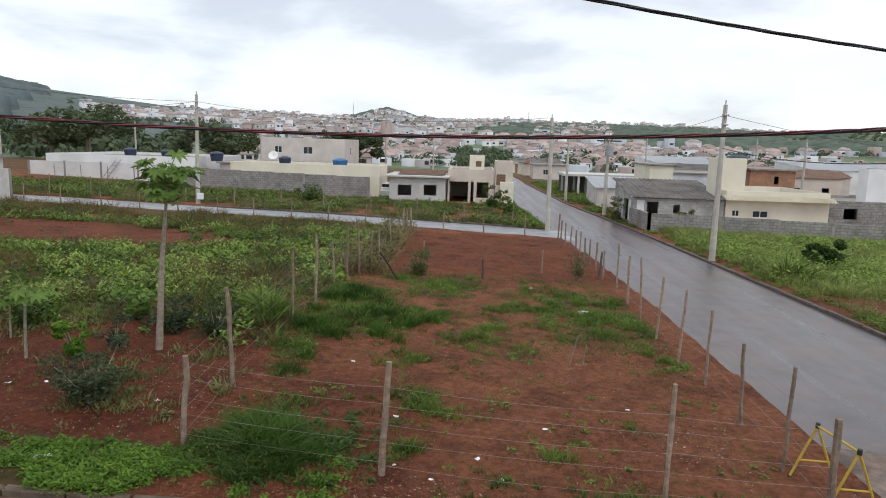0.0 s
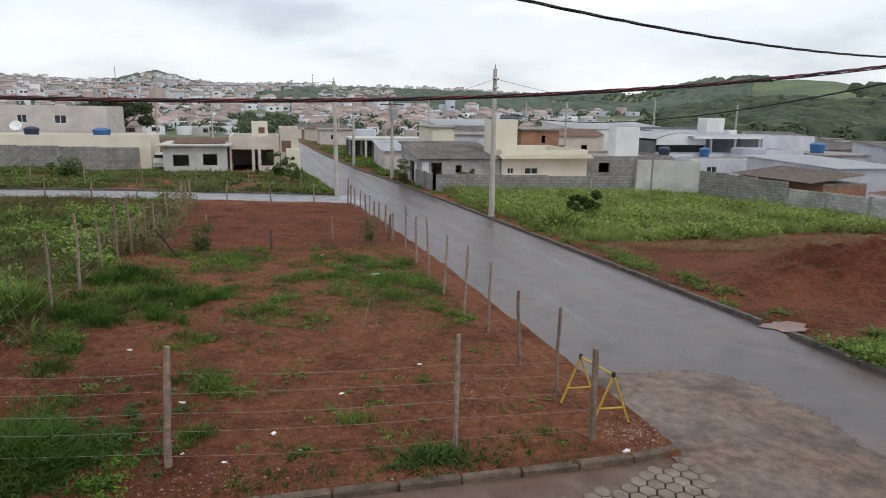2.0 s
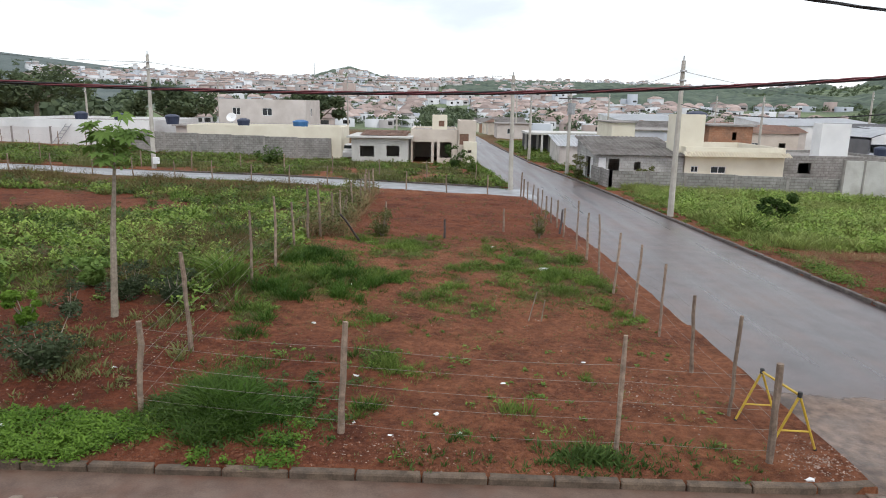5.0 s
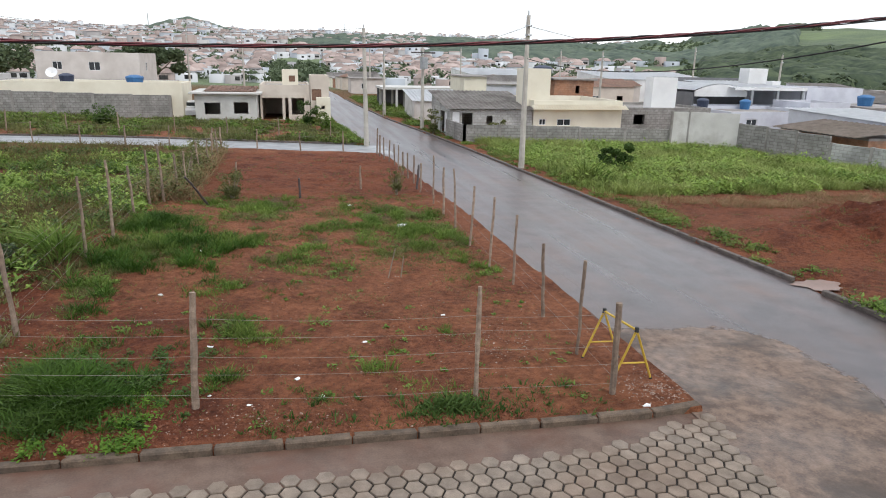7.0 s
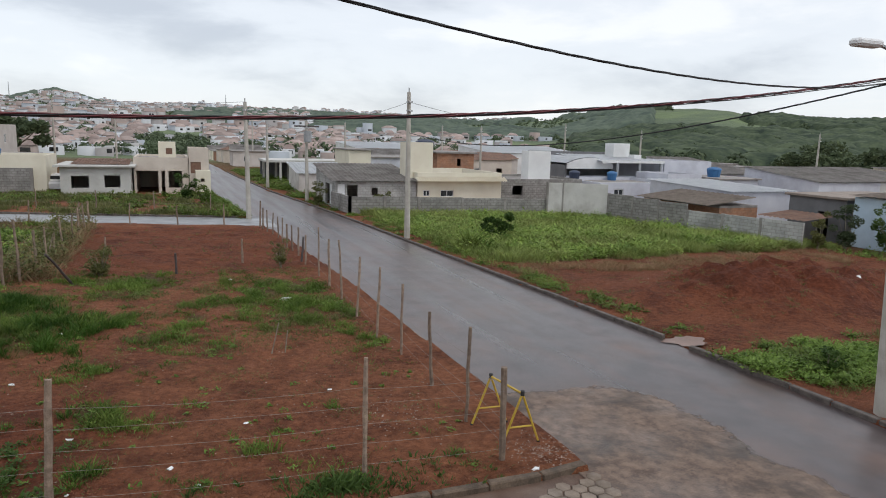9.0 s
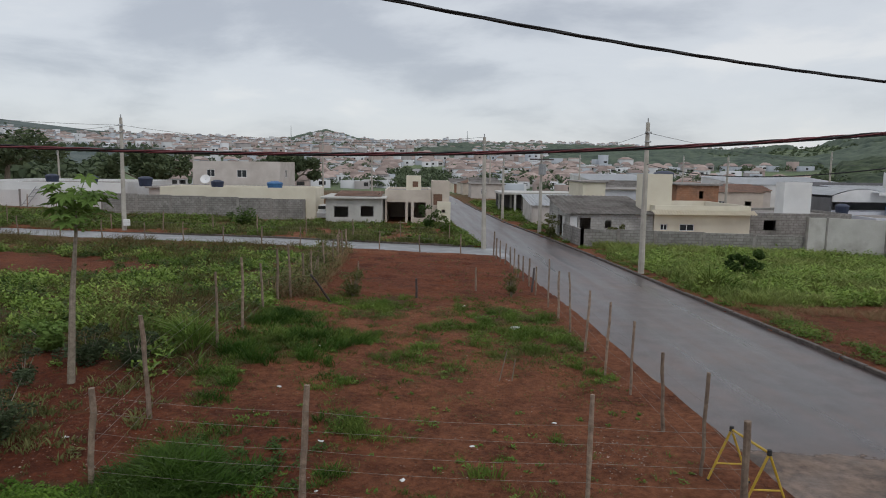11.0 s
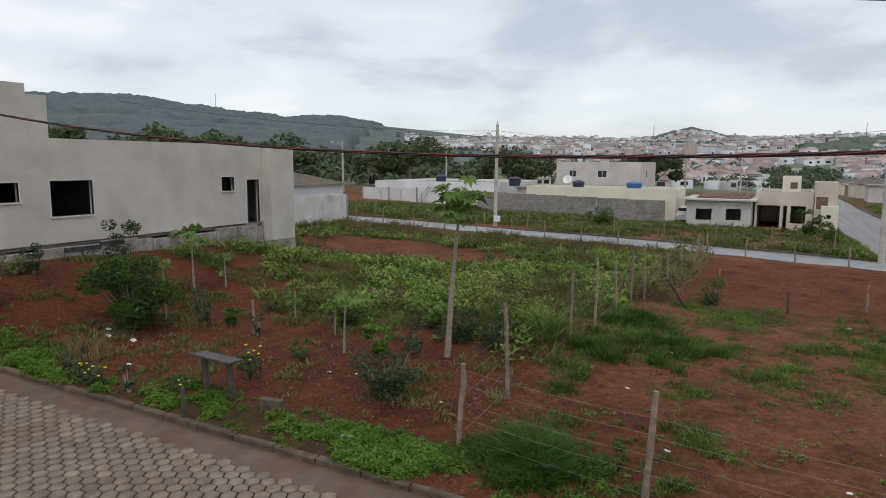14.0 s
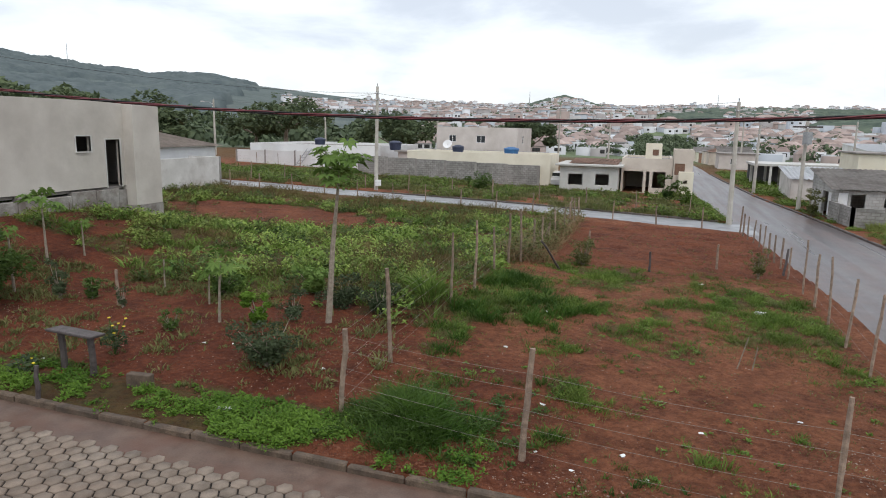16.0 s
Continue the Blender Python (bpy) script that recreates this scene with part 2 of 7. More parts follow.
def leaf_mat(name, a, b, rough=0.6, wilt=0.0):
    m = bpy.data.materials.new(name)
    m.use_nodes = True
    n, l = m.node_tree.nodes, m.node_tree.links
    bsdf = n["Principled BSDF"]
    geo = n.new("ShaderNodeNewGeometry")
    ramp = n.new("ShaderNodeValToRGB")
    ramp.color_ramp.elements[0].color, ramp.color_ramp.elements[1].color = (*a, 1), (*b, 1)
    big = n.new("ShaderNodeTexNoise")
    big.inputs["Scale"].default_value, big.inputs["Detail"].default_value = 0.6, 4
    l.new(geo.outputs["Position"], big.inputs["Vector"])
    mixf = n.new("ShaderNodeMath")
    mixf.operation = "MULTIPLY_ADD"
    mixf.inputs[1].default_value = 0.55
    shift = n.new("ShaderNodeMath")
    shift.operation = "MULTIPLY_ADD"
    shift.inputs[1].default_value, shift.inputs[2].default_value = 1.6, -0.6
    l.new(big.outputs[0], shift.inputs[0])
    l.new(geo.outputs["Random Per Island"], mixf.inputs[0])
    l.new(shift.outputs[0], mixf.inputs[2])
    l.new(mixf.outputs[0], ramp.inputs[0])
    dry = n.new("ShaderNodeTexNoise")
    dry.inputs["Scale"].default_value, dry.inputs["Detail"].default_value = 0.33, 7
    l.new(geo.outputs["Position"], dry.inputs["Vector"])
    dr = n.new("ShaderNodeValToRGB")
    dr.color_ramp.elements[0].position, dr.color_ramp.elements[1].position = 0.50, 0.68
    l.new(dry.outputs[0], dr.inputs[0])
    dk = n.new("ShaderNodeMath")
    dk.operation = "MULTIPLY"
    dk.inputs[1].default_value = wilt
    l.new(dr.outputs[0], dk.inputs[0])
    dm = n.new("ShaderNodeMixRGB")
    dm.inputs[2].default_value = (0.135, 0.10, 0.042, 1)
    l.new(dk.outputs[0], dm.inputs[0])
    l.new(ramp.outputs[0], dm.inputs[1])
    l.new(dm.outputs[0], bsdf.inputs["Base Color"])
    bsdf.inputs["Roughness"].default_value = rough
    bsdf.inputs["Specular IOR Level"].default_value = 0.15
    thru = n.new("ShaderNodeBsdfTranslucent")
    l.new(dm.outputs[0], thru.inputs["Color"])
    both = n.new("ShaderNodeMixShader")
    both.inputs[0].default_value = 0.25
    l.new(bsdf.outputs[0], both.inputs[1])
    l.new(thru.outputs[0], both.inputs[2])
    l.new(both.outputs[0], n["Material Output"].inputs["Surface"])
    return m


M = {}
M["asphalt"] = mat("wet_asphalt", (0.056, 0.043, 0.043), (0.112, 0.089, 0.088), 1.6, 0.40, 0.25, 70, stain=(0.125, 0.076, 0.060), stain_scale=0.42, stain_amount=0.7, coords="World", spec=0.6)
def tyre_streaks(m):
    """Faint dry and wet streaks drawn out along the road."""
    n, l = m.node_tree.nodes, m.node_tree.links
    geo = n.new("ShaderNodeNewGeometry")
    mp = n.new("ShaderNodeMapping")
    mp.inputs["Scale"].default_value = (1.5, 0.06, 1.0)
    tx = n.new("ShaderNodeTexNoise")
    tx.inputs["Scale"].default_value, tx.inputs["Detail"].default_value = 1.0, 5
    rp = n.new("ShaderNodeValToRGB")
    rp.color_ramp.elements[0].position, rp.color_ramp.elements[0].color = 0.36, (0.62, 0.62, 0.63, 1)
    rp.color_ramp.elements[1].position, rp.color_ramp.elements[1].color = 0.64, (1.2, 1.18, 1.16, 1)
    mx = n.new("ShaderNodeMixRGB")
    mx.blend_type, mx.inputs[0].default_value = "MULTIPLY", 1.0
    bsdf = n["Principled BSDF"]
    old = bsdf.inputs["Base Color"].links[0].from_socket
    l.new(geo.outputs["Position"], mp.inputs["Vector"])
    l.new(mp.outputs[0], tx.inputs["Vector"])
    l.new(tx.outputs[0], rp.inputs[0])
    l.new(old, mx.inputs[1])
    l.new(rp.outputs[0], mx.inputs[2])
    l.new(mx.outputs[0], bsdf.inputs["Base Color"])
    mr = n.new("ShaderNodeMapRange")
    mr.inputs["To Min"].default_value, mr.inputs["To Max"].default_value = 0.14, 0.56
    l.new(tx.outputs[0], mr.inputs["Value"])
    l.new(mr.outputs[0], bsdf.inputs["Roughness"])


tyre_streaks(M["asphalt"])
M["dusty"] = mat("dusty_concrete_apron", (0.095, 0.065, 0.050), (0.215, 0.150, 0.112), 5.5, 0.45, 0.6, 30, stain=(0.060, 0.047, 0.040), stain_scale=1.1, stain_amount=0.85, coords="World", rough2=0.8)
M["wetstreet"] = mat("wet_pale_street", (0.20, 0.205, 0.215), (0.30, 0.305, 0.315), 1.0, 0.3, 0.1, 40, coords="World", rough2=0.55)
M["bed"] = mat("dark_wet_joint_bed", (0.012, 0.010, 0.008), (0.034, 0.026, 0.020), 6, 0.85, 0.3, 60, coords="World")
M["paver"] = mat("hexagonal_paver", (0.138, 0.107, 0.082), (0.25, 0.200, 0.156), 5, 0.5, 0.35, 70, stain=(0.16, 0.105, 0.075), stain_scale=0.35, stain_amount=0.6, random=0.16, coords="World", rough2=0.8)
M["paver_far"] = mat("hexagonal_paver_rest", (0.138, 0.107, 0.082), (0.25, 0.200, 0.156), 5, 0.5, 0.35, 70, stain=(0.16, 0.105, 0.075), stain_scale=0.35, stain_amount=0.6, island=0.16, coords="World", rough2=0.8)
M["gutter"] = mat("muddy_gutter_concrete", (0.085, 0.052, 0.038), (0.15, 0.10, 0.075), 3, 0.5, 0.3, 40, stain=(0.12, 0.055, 0.035), stain_scale=0.9, stain_amount=0.7, coords="World", rough2=0.8)
M["pale_kerb"] = mat("pale_kerb_concrete", (0.20, 0.165, 0.135), (0.33, 0.285, 0.245), 4, 0.8, 0.4, 40, stain=(0.12, 0.07, 0.05), stain_scale=1.2, stain_amount=0.7, coords="World")
M["kerb"] = mat("weathered_kerb_concrete", (0.060, 0.042, 0.029), (0.150, 0.108, 0.076), 5, 0.85, 0.4, 40, stain=(0.07, 0.055, 0.045), stain_scale=2.0, stain_amount=0.7, random=0.15, coords="World")
M["dark_kerb"] = mat("dark_wet_kerb", (0.06, 0.05, 0.045), (0.14, 0.115, 0.10), 5, 0.7, 0.4, 40, coords="World")
M["plaster"] = mat("raw_grey_plaster", (0.47, 0.43, 0.385), (0.58, 0.54, 0.49), 0.8, 0.9, 0.12, 25, stain=(0.37, 0.335, 0.30), stain_scale=0.35, stain_amount=0.55)
M["foundation"] = mat("rough_foundation_concrete", (0.20, 0.18, 0.165), (0.38, 0.36, 0.33), 2.5, 0.95, 0.6, 25, stain=(0.11, 0.07, 0.055), stain_scale=1.2, stain_amount=0.6)
M["dark_tar"] = mat("black_bitumen_band", (0.02, 0.02, 0.022), (0.06, 0.058, 0.055), 4, 0.7, 0.5, 30)
M["white"] = mat("white_wall_paint", (0.68, 0.68, 0.68), (0.80, 0.80, 0.79), 0.7, 0.8, 0.08, 20, stain=(0.52, 0.51, 0.49), stain_scale=0.3, stain_amount=0.45)
M["white2"] = mat("stained_white_wall", (0.52, 0.50, 0.47), (0.66, 0.64, 0.61), 0.9, 0.85, 0.1, 20, stain=(0.34, 0.31, 0.28), stain_scale=0.6, stain_amount=0.6)
M["cream"] = mat("cream_wall_paint", (0.72, 0.66, 0.53), (0.80, 0.75, 0.62), 0.8, 0.8, 0.08, 20, stain=(0.60, 0.54, 0.43), stain_scale=0.5, stain_amount=0.4)
M["beige"] = mat("beige_wall_paint", (0.56, 0.49, 0.42), (0.66, 0.59, 0.51), 0.8, 0.85, 0.08, 20, stain=(0.45, 0.38, 0.33), stain_scale=0.5, stain_amount=0.5)
M["pinkish"] = mat("pale_pink_grey_plaster", (0.52, 0.47, 0.43), (0.62, 0.57, 0.53), 0.8, 0.9, 0.1, 20, stain=(0.42, 0.37, 0.33), stain_scale=0.5, stain_amount=0.5)
M["pale"] = mat("pale_grey_render", (0.48, 0.47, 0.44), (0.60, 0.59, 0.56), 0.8, 0.9, 0.1, 20, stain=(0.38, 0.37, 0.34), stain_scale=0.5, stain_amount=0.5)
M["lilac"] = mat("pale_lilac_grey_wall", (0.54, 0.55, 0.61), (0.65, 0.66, 0.71), 0.7, 0.85, 0.08, 20, stain=(0.36, 0.35, 0.40), stain_scale=0.5, stain_amount=0.4)
M["blue"] = mat("pale_blue_wall", (0.46, 0.58, 0.68), (0.56, 0.67, 0.76), 0.7, 0.85, 0.08, 20, stain=(0.36, 0.45, 0.52), stain_scale=0.6, stain_amount=0.4)
M["darkgrey"] = mat("dark_grey_wall", (0.13, 0.13, 0.135), (0.20, 0.20, 0.205), 0.9, 0.9, 0.2, 20)
M["block"] = block_mat("grey_block_wall", (0.25, 0.237, 0.222), (0.37, 0.355, 0.335), (0.62, 0.60, 0.57))
M["block_pale"] = block_mat("pale_block_wall", (0.42, 0.415, 0.40), (0.56, 0.555, 0.53), (0.7, 0.68, 0.66))
M["brick"] = block_mat("hollow_red_brick_wall", (0.34, 0.17, 0.10), (0.45, 0.25, 0.16), (0.9, 0.8, 0.72), 0.29, 0.19)
M["tile"] = mat("terracotta_roof", (0.29, 0.17, 0.125), (0.40, 0.26, 0.20), 3, 0.85, 0.4, 30, stain=(0.20, 0.155, 0.135), stain_scale=0.6, stain_amount=0.6)
M["fibre"] = mat("weathered_fibre_cement_roof", (0.25, 0.228, 0.212), (0.36, 0.335, 0.315), 2, 0.9, 0.3, 30, stain=(0.12, 0.10, 0.09), stain_scale=0.5, stain_amount=0.6)
M["brownroof"] = mat("brown_fibre_cement_roof", (0.22, 0.18, 0.15), (0.33, 0.275, 0.235), 2, 0.9, 0.3, 30)
M["metal_roof"] = mat("pale_metal_roof", (0.62, 0.64, 0.66), (0.74, 0.75, 0.77), 1.5, 0.45, 0.05, 20, metal=0.25)
M["slab"] = mat("weathered_roof_slab", (0.22, 0.20, 0.185), (0.34, 0.32, 0.30), 1.5, 0.9, 0.2, 25, stain=(0.14, 0.12, 0.11), stain_scale=0.6)
M["concrete"] = mat("pole_concrete", (0.42, 0.39, 0.34), (0.53, 0.50, 0.45), 3, 0.85, 0.2, 50, stain=(0.32, 0.29, 0.25), stain_scale=1.0, stain_amount=0.5)
M["wood"] = mat("grey_weathered_post_wood", (0.17, 0.12, 0.088), (0.35, 0.265, 0.20), 9, 0.9, 0.6, 60, random=0.25, stain=(0.14, 0.105, 0.085), stain_scale=3.0)
M["darkwood"] = mat("dark_wet_timber", (0.045, 0.035, 0.035), (0.10, 0.085, 0.08), 8, 0.6, 0.4, 60)
M["bark"] = mat("pale_trunk_bark", (0.20, 0.165, 0.125), (0.34, 0.29, 0.23), 12, 0.9, 0.5, 60)
M["wire"] = mat("galvanised_wire", (0.19, 0.165, 0.14), (0.30, 0.265, 0.23), 30, 0.6, 0.0, 80, metal=0.3)
M["cable"] = mat("black_cable", (0.012, 0.012, 0.013), (0.03, 0.028, 0.028), 20, 0.6, 0.0, 80)
M["redcable"] = mat("faded_red_cable", (0.10, 0.022, 0.028), (0.16, 0.04, 0.045), 20, 0.6, 0.0, 80)
M["yellow"] = mat("yellow_paint", (0.44, 0.29, 0.03), (0.58, 0.40, 0.06), 6, 0.5, 0.1, 60, stain=(0.35, 0.2, 0.05), stain_scale=4)
M["tank"] = mat("blue_plastic_tank", (0.03, 0.11, 0.26), (0.05, 0.17, 0.36), 2, 0.5, 0.05, 20)
M["darktank"] = mat("dark_blue_plastic_tank", (0.02, 0.03, 0.06), (0.04, 0.05, 0.09), 2, 0.5, 0.05, 20)
M["steel"] = mat("grey_metal", (0.32, 0.33, 0.34), (0.42, 0.43, 0.44), 6, 0.5, 0.1, 50, metal=0.6)
M["whitemetal"] = mat("white_painted_metal", (0.70, 0.70, 0.70), (0.78, 0.78, 0.78), 6, 0.5, 0.05, 50)
M["brownwood"] = mat("brown_wooden_shutter", (0.14, 0.075, 0.05), (0.22, 0.125, 0.085), 5, 0.7, 0.3, 50)
M["dark"] = mat("dark_interior", (0.02, 0.02, 0.02), (0.045, 0.043, 0.04), 3, 0.9, 0.1, 30)
M["litter"] = mat("white_plastic_litter", (0.66, 0.66, 0.66), (0.78, 0.78, 0.77), 9, 0.5, 0.1, 50)
M["stone"] = mat("pale_gravel", (0.17, 0.10, 0.075), (0.34, 0.25, 0.20), 9, 0.9, 0.4, 50, island=0.3)
M["carpaint"] = mat("white_car_paint", (0.68, 0.68, 0.69), (0.74, 0.74, 0.75), 2, 0.25, 0.0, 20)
M["tyre"] = mat("black_rubber", (0.02, 0.02, 0.02), (0.04, 0.04, 0.04), 9, 0.8, 0.1, 50)
M["rubber"] = M["tyre"]
M["flower"] = mat("yellow_petals", (0.65, 0.5, 0.03), (0.8, 0.62, 0.05), 9, 0.6, 0.0, 50)
M["straw"] = leaf_mat("dry_straw", (0.20, 0.13, 0.07), (0.38, 0.27, 0.15))
M["grass"] = leaf_mat("fresh_grass", (0.048, 0.095, 0.016), (0.195, 0.275, 0.055), wilt=0.45)
M["tallgrass"] = leaf_mat("tall_lot_grass", (0.13, 0.18, 0.046), (0.40, 0.47, 0.15), wilt=0.5)
M["darkgrass"] = leaf_mat("dense_dark_grass", (0.018, 0.05, 0.007), (0.075, 0.15, 0.022), wilt=0.2)
M["creeper"] = leaf_mat("bright_ground_creeper", (0.06, 0.115, 0.018), (0.22, 0.32, 0.07), wilt=0.35)
M["weed"] = leaf_mat("olive_weeds", (0.075, 0.088, 0.03), (0.225, 0.225, 0.088))
M["leaf"] = leaf_mat("green_leaves", (0.03, 0.062, 0.014), (0.105, 0.165, 0.042))
M["greyleaf"] = leaf_mat("grey_green_leaves", (0.034, 0.052, 0.026), (0.095, 0.125, 0.062))
M["papaya"] = leaf_mat("papaya_leaves", (0.085, 0.155, 0.03), (0.21, 0.31, 0.085))
M["farleaf"] = leaf_mat("far_tree_leaves", (0.06, 0.085, 0.048), (0.14, 0.175, 0.085))
# leaf green mixed with pale blue-grey, painting haze into far foliage
M["hazyleaf"] = leaf_mat("distant_leaves_hazed", (0.14, 0.18, 0.17), (0.21, 0.25, 0.225))
M["clover"] = leaf_mat("bright_clover_leaves", (0.05, 0.115, 0.012), (0.175, 0.29, 0.042))
M["lush"] = leaf_mat("lush_yellow_green_weeds", (0.085, 0.16, 0.028), (0.34, 0.45, 0.105), wilt=0.4)
M["brownweed"] = leaf_mat("brown_seeding_weeds", (0.060, 0.048, 0.018), (0.22, 0.17, 0.07))
M["clod"] = mat("red_clay_clods", (0.09, 0.028, 0.014), (0.20, 0.078, 0.040), 9, 0.95, 0.4, 50, island=0.2)
M["midleaf"] = leaf_mat("hillside_tree_leaves", (0.06, 0.085, 0.05), (0.135, 0.17, 0.09))
# distance haze is painted into the ridge woods: paler and bluer than leaves
M["hazed_ridge_canopy"] = mat("ridge_wood_hazed", (0.078, 0.100, 0.106), (0.125, 0.150, 0.148), 0.04, 0.95, 0.0, 0.25, coords="World", spec=0.1)
# slope woods greyed and lightened in the colour, standing in for haze
M["hazed_slope_canopy"] = mat("slope_wood_hazed", (0.062, 0.085, 0.07), (0.13, 0.16, 0.118), 0.10, 0.95, 0.0, 0.5, coords="World", spec=0.1)
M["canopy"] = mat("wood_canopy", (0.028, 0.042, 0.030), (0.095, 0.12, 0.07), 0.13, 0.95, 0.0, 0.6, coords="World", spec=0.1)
M["puddle"] = mat("muddy_puddle", (0.16, 0.09, 0.065), (0.24, 0.14, 0.105), 2, 0.38, 0.0, 20, spec=0.6)
M["pane"] = mat("dark_window_glass", (0.03, 0.035, 0.04), (0.05, 0.055, 0.06), 2, 0.08, 0.0, 20, spec=0.6)


# mesh helpers
def part(name, bm, material, parent=None, label="", smooth=False):
    """Links a bmesh, given in world places, as one mesh under a thing or a part."""
    me = bpy.data.meshes.new(name)
    if parent is not None:
        root = parent
        while root.parent:
            root = root.parent
        bmesh.ops.translate(bm, vec=-root.location, verts=bm.verts)
    bm.to_mesh(me)
    bm.free()
    if smooth:
        me.polygons.foreach_set("use_smooth", [True] * len(me.polygons))
    me.materials.append(material)
    ob = new(name, me)
    if parent is not None:
        ob.parent = parent
    if label:
        ob["label"] = label
    return ob


def thing(name, label, category, at=(0, 0, 0), group="", kind=""):
    ob = new(name)
    ob.empty_display_size = 0.2
    ob.location = at
    return tagged(ob, label, category, group, kind)


def raw(name, verts, faces, material, label="", category="", kind="", parent=None):
    me = bpy.data.meshes.new(name)
    me.from_pydata(verts, [], faces)
    me.materials.append(material)
    ob = new(name, me)
    ob.parent = parent
    return tagged(ob, label, category, "", kind)


def box(bm, x0, x1, y0, y1, z0, z1, bevel=0.0):
    r = bmesh.ops.create_cube(bm, size=1.0, matrix=Matrix.Translation(((x0 + x1) / 2, (y0 + y1) / 2, (z0 + z1) / 2)) @ Matrix.Diagonal((x1 - x0, y1 - y0, z1 - z0, 1)))
    if bevel:
        es = list({e for v in r["verts"] for e in v.link_edges})
        bmesh.ops.bevel(bm, geom=es, offset=bevel, segments=1, affect="EDGES")
    return bm


def boxes(*rows, bevel=0.0):
    bm = bmesh.new()
    for r in rows:
        box(bm, *r, bevel=bevel)
    return bm


def tube(bm, pts, radii, sides=6, cap=True):
    """A tube through points, with a radius at each."""
    pts = [Vector(p) for p in pts]
    if not hasattr(radii, "__len__"):
        radii = [radii] * len(pts)
    rings = []
    for i, p in enumerate(pts):
        d = (pts[min(i + 1, len(pts) - 1)] - pts[max(i - 1, 0)]).normalized()
        u = d.cross(Vector((0, 1, 0)) if abs(d.y) < 0.9 else Vector((1, 0, 0))).normalized()
        v = d.cross(u)
        rings.append([bm.verts.new(p + (u * math.cos(a) + v * math.sin(a)) * radii[i]) for a in (2 * math.pi * k / sides for k in range(sides))])
    for a, b in zip(rings, rings[1:]):
        for k in range(sides):
            bm.faces.new((a[k], a[(k + 1) % sides], b[(k + 1) % sides], b[k]))
    if cap:
        bm.faces.new(rings[0][::-1])
        bm.faces.new(rings[-1])
    return bm


def ribbon_mesh(name, left, right, material, parent=None, **tags):
    """A strip between two lines of points."""
    n = len(left)
    return raw(name, [*left, *right], [(i, n + i, n + i + 1, i + 1) for i in range(n - 1)], material, parent=parent, **tags)


# ---- setting: ground ----
def lines(*spans):
    out = []
    for a, b, d in spans:
        out += list(np.arange(a, b - 1e-6, d))
    return np.array(out + [spans[-1][1]])


# tufted patches of the middle lot: centre x, y and half widths
PATCHES = ((-4.0, 16.9, 1.3, 1.6), (-1.6, 12.0, 0.8, 0.65), (-1.5, 9.8, 0.55, 0.55), (-4.6, 14.2, 0.75, 0.9), (-3.2, 18.8, 0.55, 0.9), (-4.5, 20.0, 1.0, 1.4),
           (-1.1, 23.4, 1.15, 1.7), (-2.8, 23.8, 0.75, 1.1), (3.2, 22.0, 1.2, 1.1), (3.8, 18.4, 1.05, 2.0), (0.3, 18.4, 0.65, 0.9), (-1.6, 18.7, 0.4, 0.85))
SMALL_PATCHES = ((-0.5, 16.9, 0.4, 0.6), (-0.2, 14.5, 0.5, 0.4), (2.1, 9.0, 0.4, 0.3), (2.8, 8.5, 0.25, 0.15), (4.3, 15.5, 0.4, 0.65), (1.6, 25.0, 1.9, 0.6), (-2.5, 11.3, 0.7, 0.5),
                 (2.1, 17.8, 0.7, 0.9), (-0.2, 11.8, 0.4, 0.25), (1.3, 10.0, 0.55, 0.25), (-1.4, 21.9, 0.7, 0.8), (1.7, 20.1, 0.6, 0.6), (-2.0, 14.1, 0.6, 0.4), (-3.6, 11.9, 0.9, 0.6), (-3.7, 9.6, 1.2, 1.0))


def patch_cover(x, y):
    """Thickness of the grass patches of the middle lot, 0 to 1."""
    wob = 1.5 * (fbm(x * 1.3, y * 1.3, 101) - 0.5), 1.5 * (fbm(x * 1.3, y * 1.3, 104) - 0.5)
    out = np.zeros_like(x + y)
    for rows, top in ((PATCHES, 1.0), (SMALL_PATCHES, 0.8)):
        for cx, cy, rx, ry in rows:
            out = np.maximum(out, top * np.exp(-(((x - cx + wob[0]) / rx) ** 2 + ((y - cy + wob[1]) / ry) ** 2) * 0.9))
    return out


